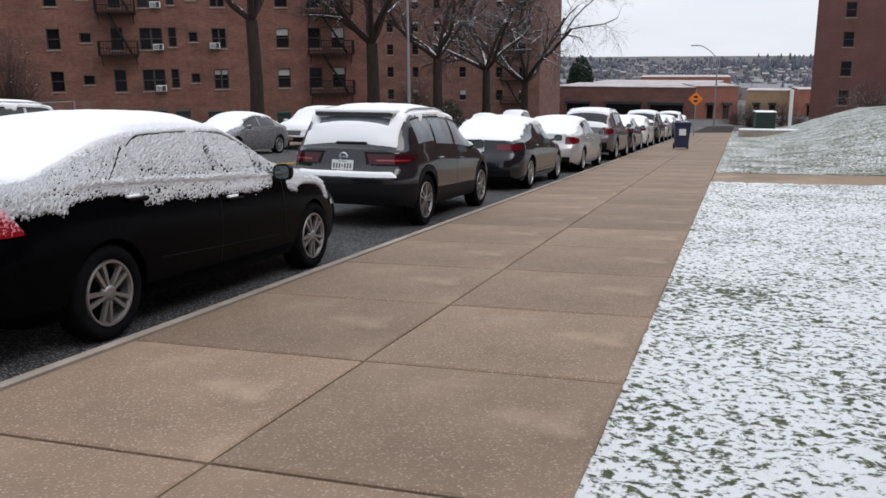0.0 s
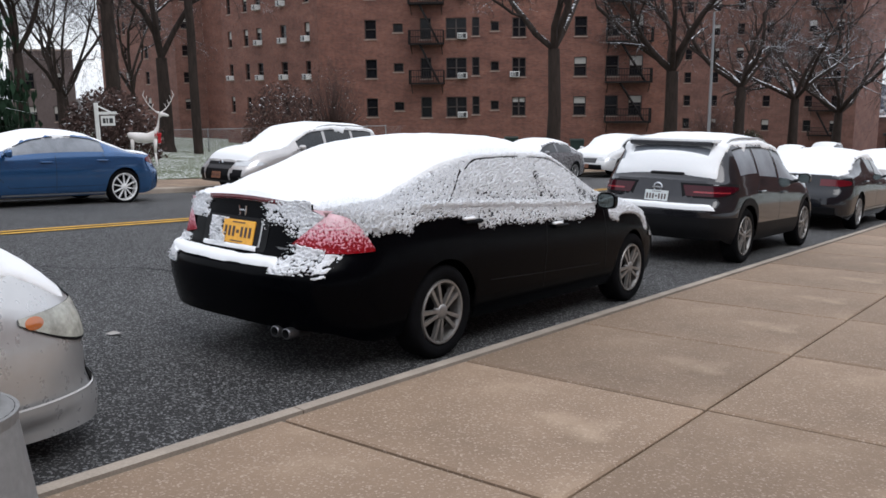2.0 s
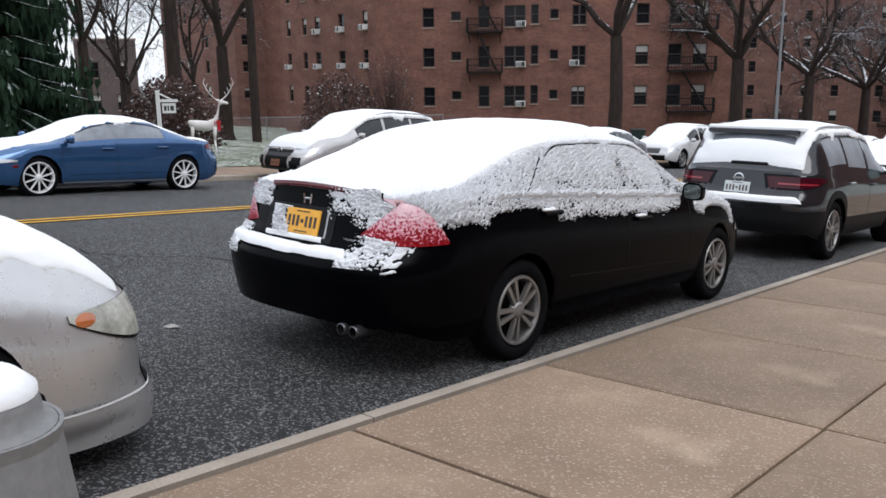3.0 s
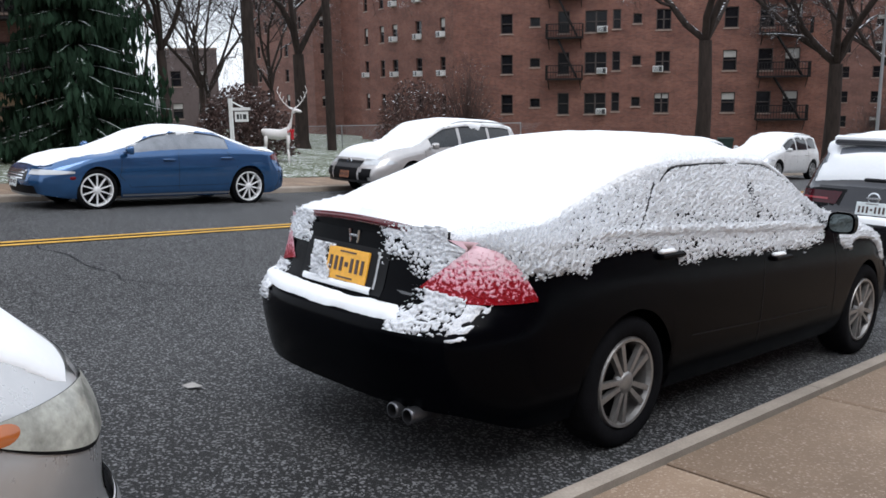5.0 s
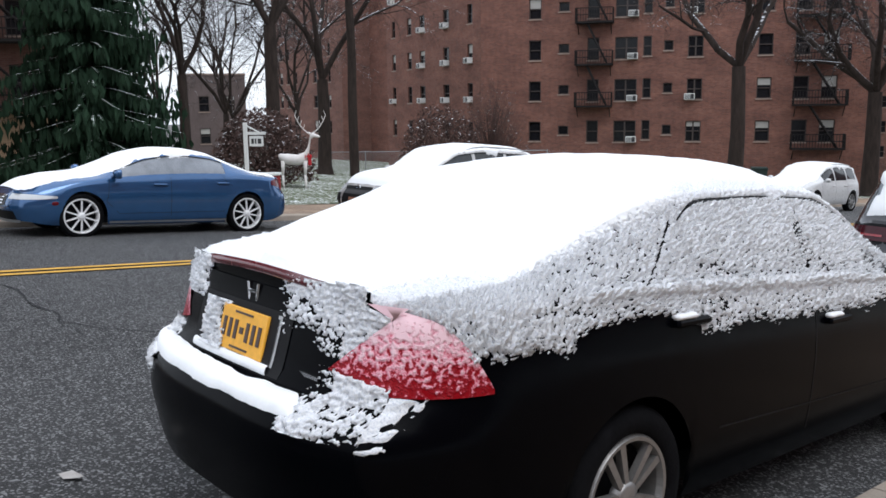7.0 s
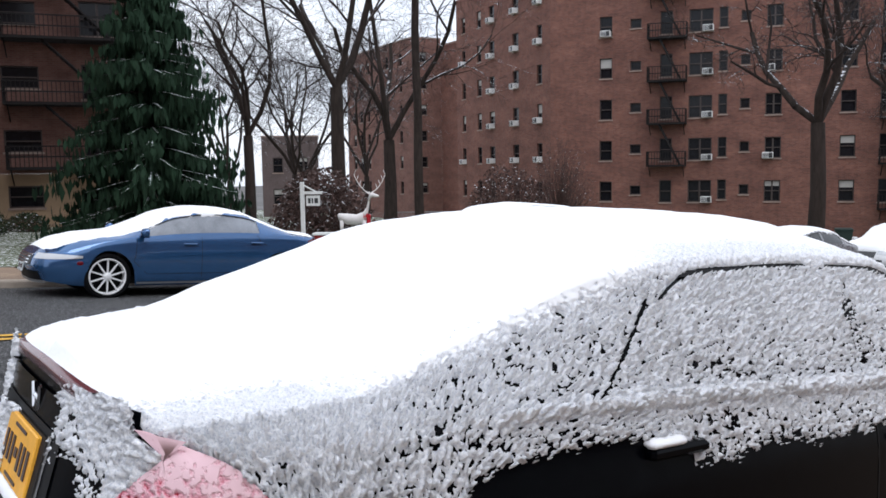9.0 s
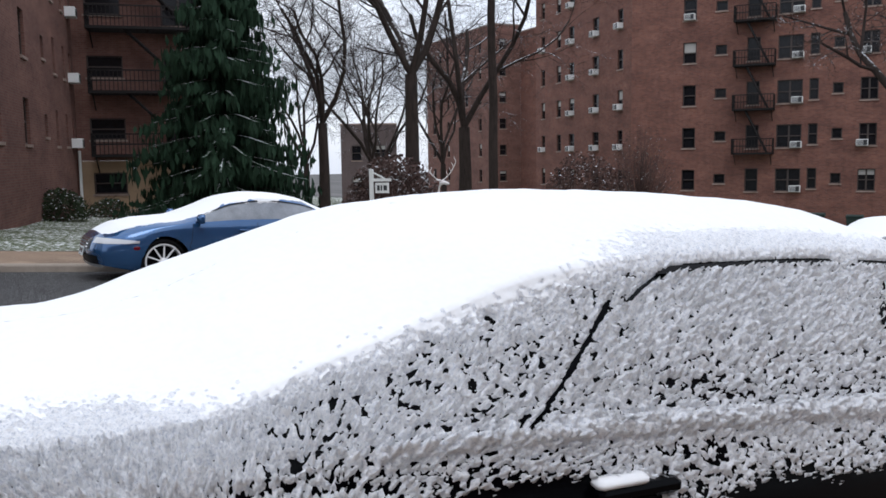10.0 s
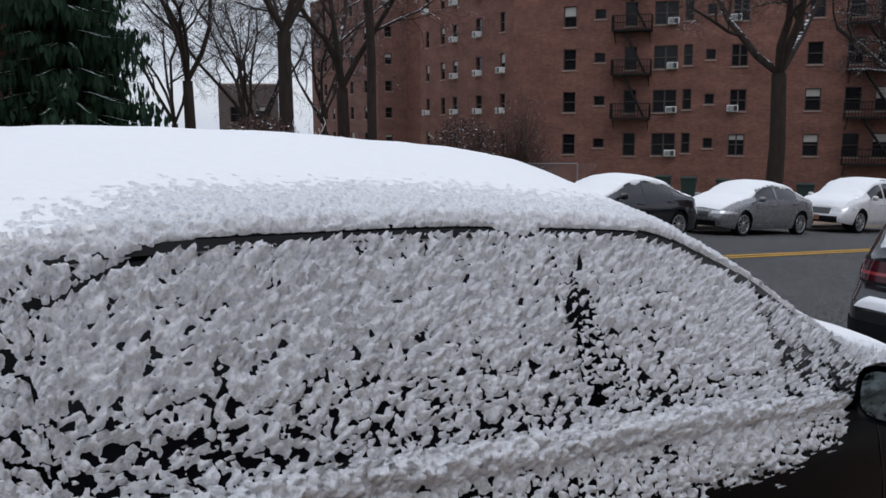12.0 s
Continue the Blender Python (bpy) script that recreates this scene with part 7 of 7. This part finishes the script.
box = thing("planter_box", "red and white wooden planter box beside the deer", "planter", upright(-26.0, 15.9, -0.2, 50))
part("box", Soup().box(-0.42, 0.22, -0.2, 0.2, -0.05, 0.50, chamfer=0.01).mesh("box", plain("red_board", (0.28, 0.03, 0.03), 0.7)), box)
part("rim", Soup().box(-0.46, 0.26, -0.24, 0.24, 0.50, 0.57, chamfer=0.01).mesh("rim", WHITE), box)

# chain-link fence before the brick block
fence = thing("chain_link_fence", "grey chain-link fence along the lawn", "fence", upright(-44.0, 29.5, -0.35, 46))
WIRE = plain("galvanised_wire", (0.32, 0.33, 0.34), 0.5, 0.6)
for i in range(6):
    part("post", Soup().tube((i * 2.6, 0, -0.2), (i * 2.6, 0, 1.25), 0.03, n=8).mesh("post", WIRE), fence)
part("rail", Soup().tube((0, 0, 1.2), (13, 0, 1.2), 0.02, n=6).mesh("rail", WIRE), fence)
net = Soup()
for i in range(-12, 131):
    for sg in (1, -1):
        x0 = i * 0.1
        net.tube((x0, 0, 0.02), (x0 + sg * 1.18, 0, 1.2), 0.004, n=3, cap=False)
tagged(part("netting", net.mesh("netting", WIRE), fence), kind="stuff")

# street lamp pole and far lamp
lamp = thing("street_lamp", "slim grey street lamp pole beside the far pavement", "street lamp", upright(-18.6, 48.0, -0.1))
part("pole", Soup().tube((0, 0, -0.1), (0, 0, 8.5), 0.10, 0.06, 10).mesh("pole", WIRE), lamp)
part("base", Soup().lathe([(0.2, 0), (0.2, 0.12), (0.14, 0.3), (0.1, 0.6)], None, 12).mesh("base", WIRE), lamp)
lamp2 = thing("street_lamp", "curved grey street lamp far down the hill", "street lamp", pose(-2.4, 90, -6.7))
pl_ = Soup().tube((0, 0, 0), (0, 0, 6.8), 0.09, 0.06, 8)
for i in range(6):
    a0, a1 = i / 6, (i + 1) / 6
    pl_.tube((-2.0 * a0, 0, 6.8 + 1.3 * math.sin(a0 * 1.57)), (-2.0 * a1, 0, 6.8 + 1.3 * math.sin(a1 * 1.57)), 0.05, n=6)
part("pole", pl_.mesh("pole", WIRE), lamp2)
part("lamp_head", Soup().box(-2.6, -2.0, -0.1, 0.1, 8.02, 8.14, chamfer=0.03).mesh("lamp_head", WIRE), lamp2)

# wheeled bins


def bin_meshes(mat):
    s = Soup()
    a = [(-0.24, -0.28), (0.24, -0.28), (0.24, 0.28), (-0.24, 0.28)]
    b = [(-0.31, -0.34), (0.31, -0.34), (0.31, 0.36), (-0.31, 0.36)]
    s.add([(x, y, 0.06) for x, y in a] + [(x, y, 0.98) for x, y in b], [(3, 2, 1, 0), (0, 1, 5, 4), (1, 2, 6, 5), (2, 3, 7, 6), (3, 0, 4, 7)])
    s.box(-0.33, 0.33, -0.36, 0.38, 0.93, 0.99, chamfer=0.015)
    lid = Soup().box(-0.33, 0.33, -0.38, 0.38, 0.99, 1.07, chamfer=0.03)
    whl = Soup().tube((-0.3, 0.26, 0.12), (-0.24, 0.26, 0.12), 0.12, n=14).tube((0.24, 0.26, 0.12), (0.3, 0.26, 0.12), 0.12, n=14)
    return s.mesh("bin_body", mat), lid.mesh("lid", mat), whl.mesh("wheels", BLACK)


NAVY = plain("navy_plastic", (0.012, 0.02, 0.06), 0.5)
GREEN = plain("dark_green_plastic", (0.012, 0.03, 0.025), 0.5)
bm_, bl_, bw_ = bin_meshes(NAVY)
wb = thing("wheeled_bin", "navy blue wheeled recycling bin on the pavement", "bin", street(-2.15, 35.7, 0.0, 8))
part("bin_body", bm_, wb), part("lid", bl_, wb), part("wheels", bw_, wb)
part("emblem", Soup().box(-0.13, 0.13, -0.345, -0.325, 0.55, 0.8).mesh("emblem", WHITE), wb, "plain pale emblem")
gm_, gl_, gw_ = bin_meshes(GREEN)
for k, (x, y) in enumerate(((-33.4, 44.2), (-32.2, 44.9), (-30.4, 45.6), (-28.6, 46.2), (-26.6, 47.2))):
    g = thing("wheeled_bin", "dark green refuse bin with snow on its lid", "bin", upright(x, y, -0.1, 33), group="bins by the brick block")
    part("bin_body", gm_, g), part("lid", gl_, g), part("wheels", gw_, g)
    thing("snow_cover", "cap of snow on a refuse bin", "snow", upright(x, y, -0.1, 33) @ pose(0, 0, 1.07), kind="stuff", data=Soup().box(-0.32, 0.32, -0.36, 0.36, 0, 0.07, chamfer=0.03).mesh("snow_cover", SNOW))
    g.scale = (1.35, 1.2, 1.15)
sk = thing("dumpster", "dark green steel dumpster with snow beside the path", "dumpster", upright(1.6, 62.5, 0.1, 10))
part("body", Soup().box(-0.62, 0.62, -0.6, 0.6, 0.1, 1.5, chamfer=0.03).mesh("body", GREEN), sk)
part("lid", Soup().box(-0.66, 0.66, -0.65, 0.65, 1.5, 1.56, chamfer=0.015).mesh("lid", SNOW), sk)
wall_t = thing("retaining_wall", "low stone wall and steps with snow at the lawn's edge", "wall", upright(1.2, 57.0, 0.0, 5), kind="structure")
for k in range(3):
    part("stone", Soup().box(-1.2 + k * 1.3, 0.1 + k * 1.3, -0.3, 0.3, -0.2, 0.45, chamfer=0.04).mesh("stone", KERB), wall_t)
part("snow_top", Soup().box(-1.2, 2.7, -0.3, 0.3, 0.455, 0.53, chamfer=0.03).mesh("snow_top", SNOW), wall_t)
post_w = thing("white_post", "white painted post beside the dumpster", "post", upright(3.4, 66.0, 0.0))
part("shaft", Soup().box(-0.11, 0.11, -0.11, 0.11, -0.2, 3.2, chamfer=0.02).mesh("shaft", WHITE), post_w)
warn = thing("road_sign", "orange diamond warning sign on a post", "sign", upright(-2.75, 58.0, 0.0))
part("post", Soup().tube((0, 0, -0.1), (0, 0, 2.9), 0.03, n=8).mesh("post", WIRE), warn)
part("plate", Soup().box(-0.32, 0.32, -0.03, -0.01, -0.32, 0.32, m=pose(0, 0, 2.35, 0, 45, 0)).mesh("plate", plain("sign_orange", (0.75, 0.2, 0.01), 0.5)), warn)
sb = Soup().box(-0.12, 0.12, -0.04, -0.031, 2.42, 2.53).box(-0.12, 0.12, -0.04, -0.031, 2.16, 2.27)
part("symbol", sb.mesh("symbol", BLACK), warn)

# grey litter bin at the kerb
can = thing("litter_bin", "grey plastic litter bin with domed lid and snow", "bin", street(-3.24, 0.98, -0.03))
CAN = plain("grey_plastic", (0.22, 0.22, 0.22), 0.6)
part("bin_body", Soup().lathe([(0.001, 0.0), (0.33, 0.0), (0.335, 0.02), (0.258, 0.46), (0.263, 0.5), (0.25, 0.5)], None, 36).mesh("bin_body", CAN, False), can)
part("lid", Soup().lathe([(0.248, 0.5), (0.235, 0.51), (0.21, 0.515), (0.205, 0.56), (0.19, 0.60), (0.14, 0.63), (0.001, 0.645)], None, 32).mesh("lid", CAN, True), can)
thing("snow_cover", "thin snow on the litter bin's domed lid", "snow", street(-3.24, 0.98, -0.03), kind="stuff", data=Soup().lathe([(0.198, 0.585), (0.196, 0.607), (0.15, 0.645), (0.08, 0.662), (0.001, 0.668)], None, 32).mesh("snow_cover", SNOW, True))

# litter: a pale dead leaf on the road, leaves on the lawn's edge
lf = Soup()
lf.add([(-0.07, 0, 0), (-0.02, 0.035, 0.018), (0.06, 0.03, 0.01), (0.08, -0.01, 0.02), (0.01, -0.035, 0.006)], [(0, 1, 4), (1, 2, 3, 4)])
thing("dead_leaf", "pale crumpled dead leaf on the asphalt", "leaf", street(-5.88, 3.2, ROAD + 0.03, 20), data=lf.mesh("dead_leaf", plain("leaf_pale", (0.35, 0.33, 0.31), 0.8)))
bag = Soup()
for k, (x, y, r) in enumerate(((0, 0, 0.42), (0.7, 0.2, 0.36), (0.35, -0.3, 0.3))):
    bag.lathe([(0.001, 0), (r * 0.9, 0.02), (r, r * 0.6), (r * 0.7, r * 1.2), (r * 0.15, r * 1.5), (r * 0.2, r * 1.75), (0.001, r * 1.7)], pose(x, y, 0), 12)
thing("refuse_bags", "black refuse bags piled at the foot of the house", "bags", upright(-39.2, 12.4, -0.35), data=bag.mesh("refuse_bags", BLACK, True))
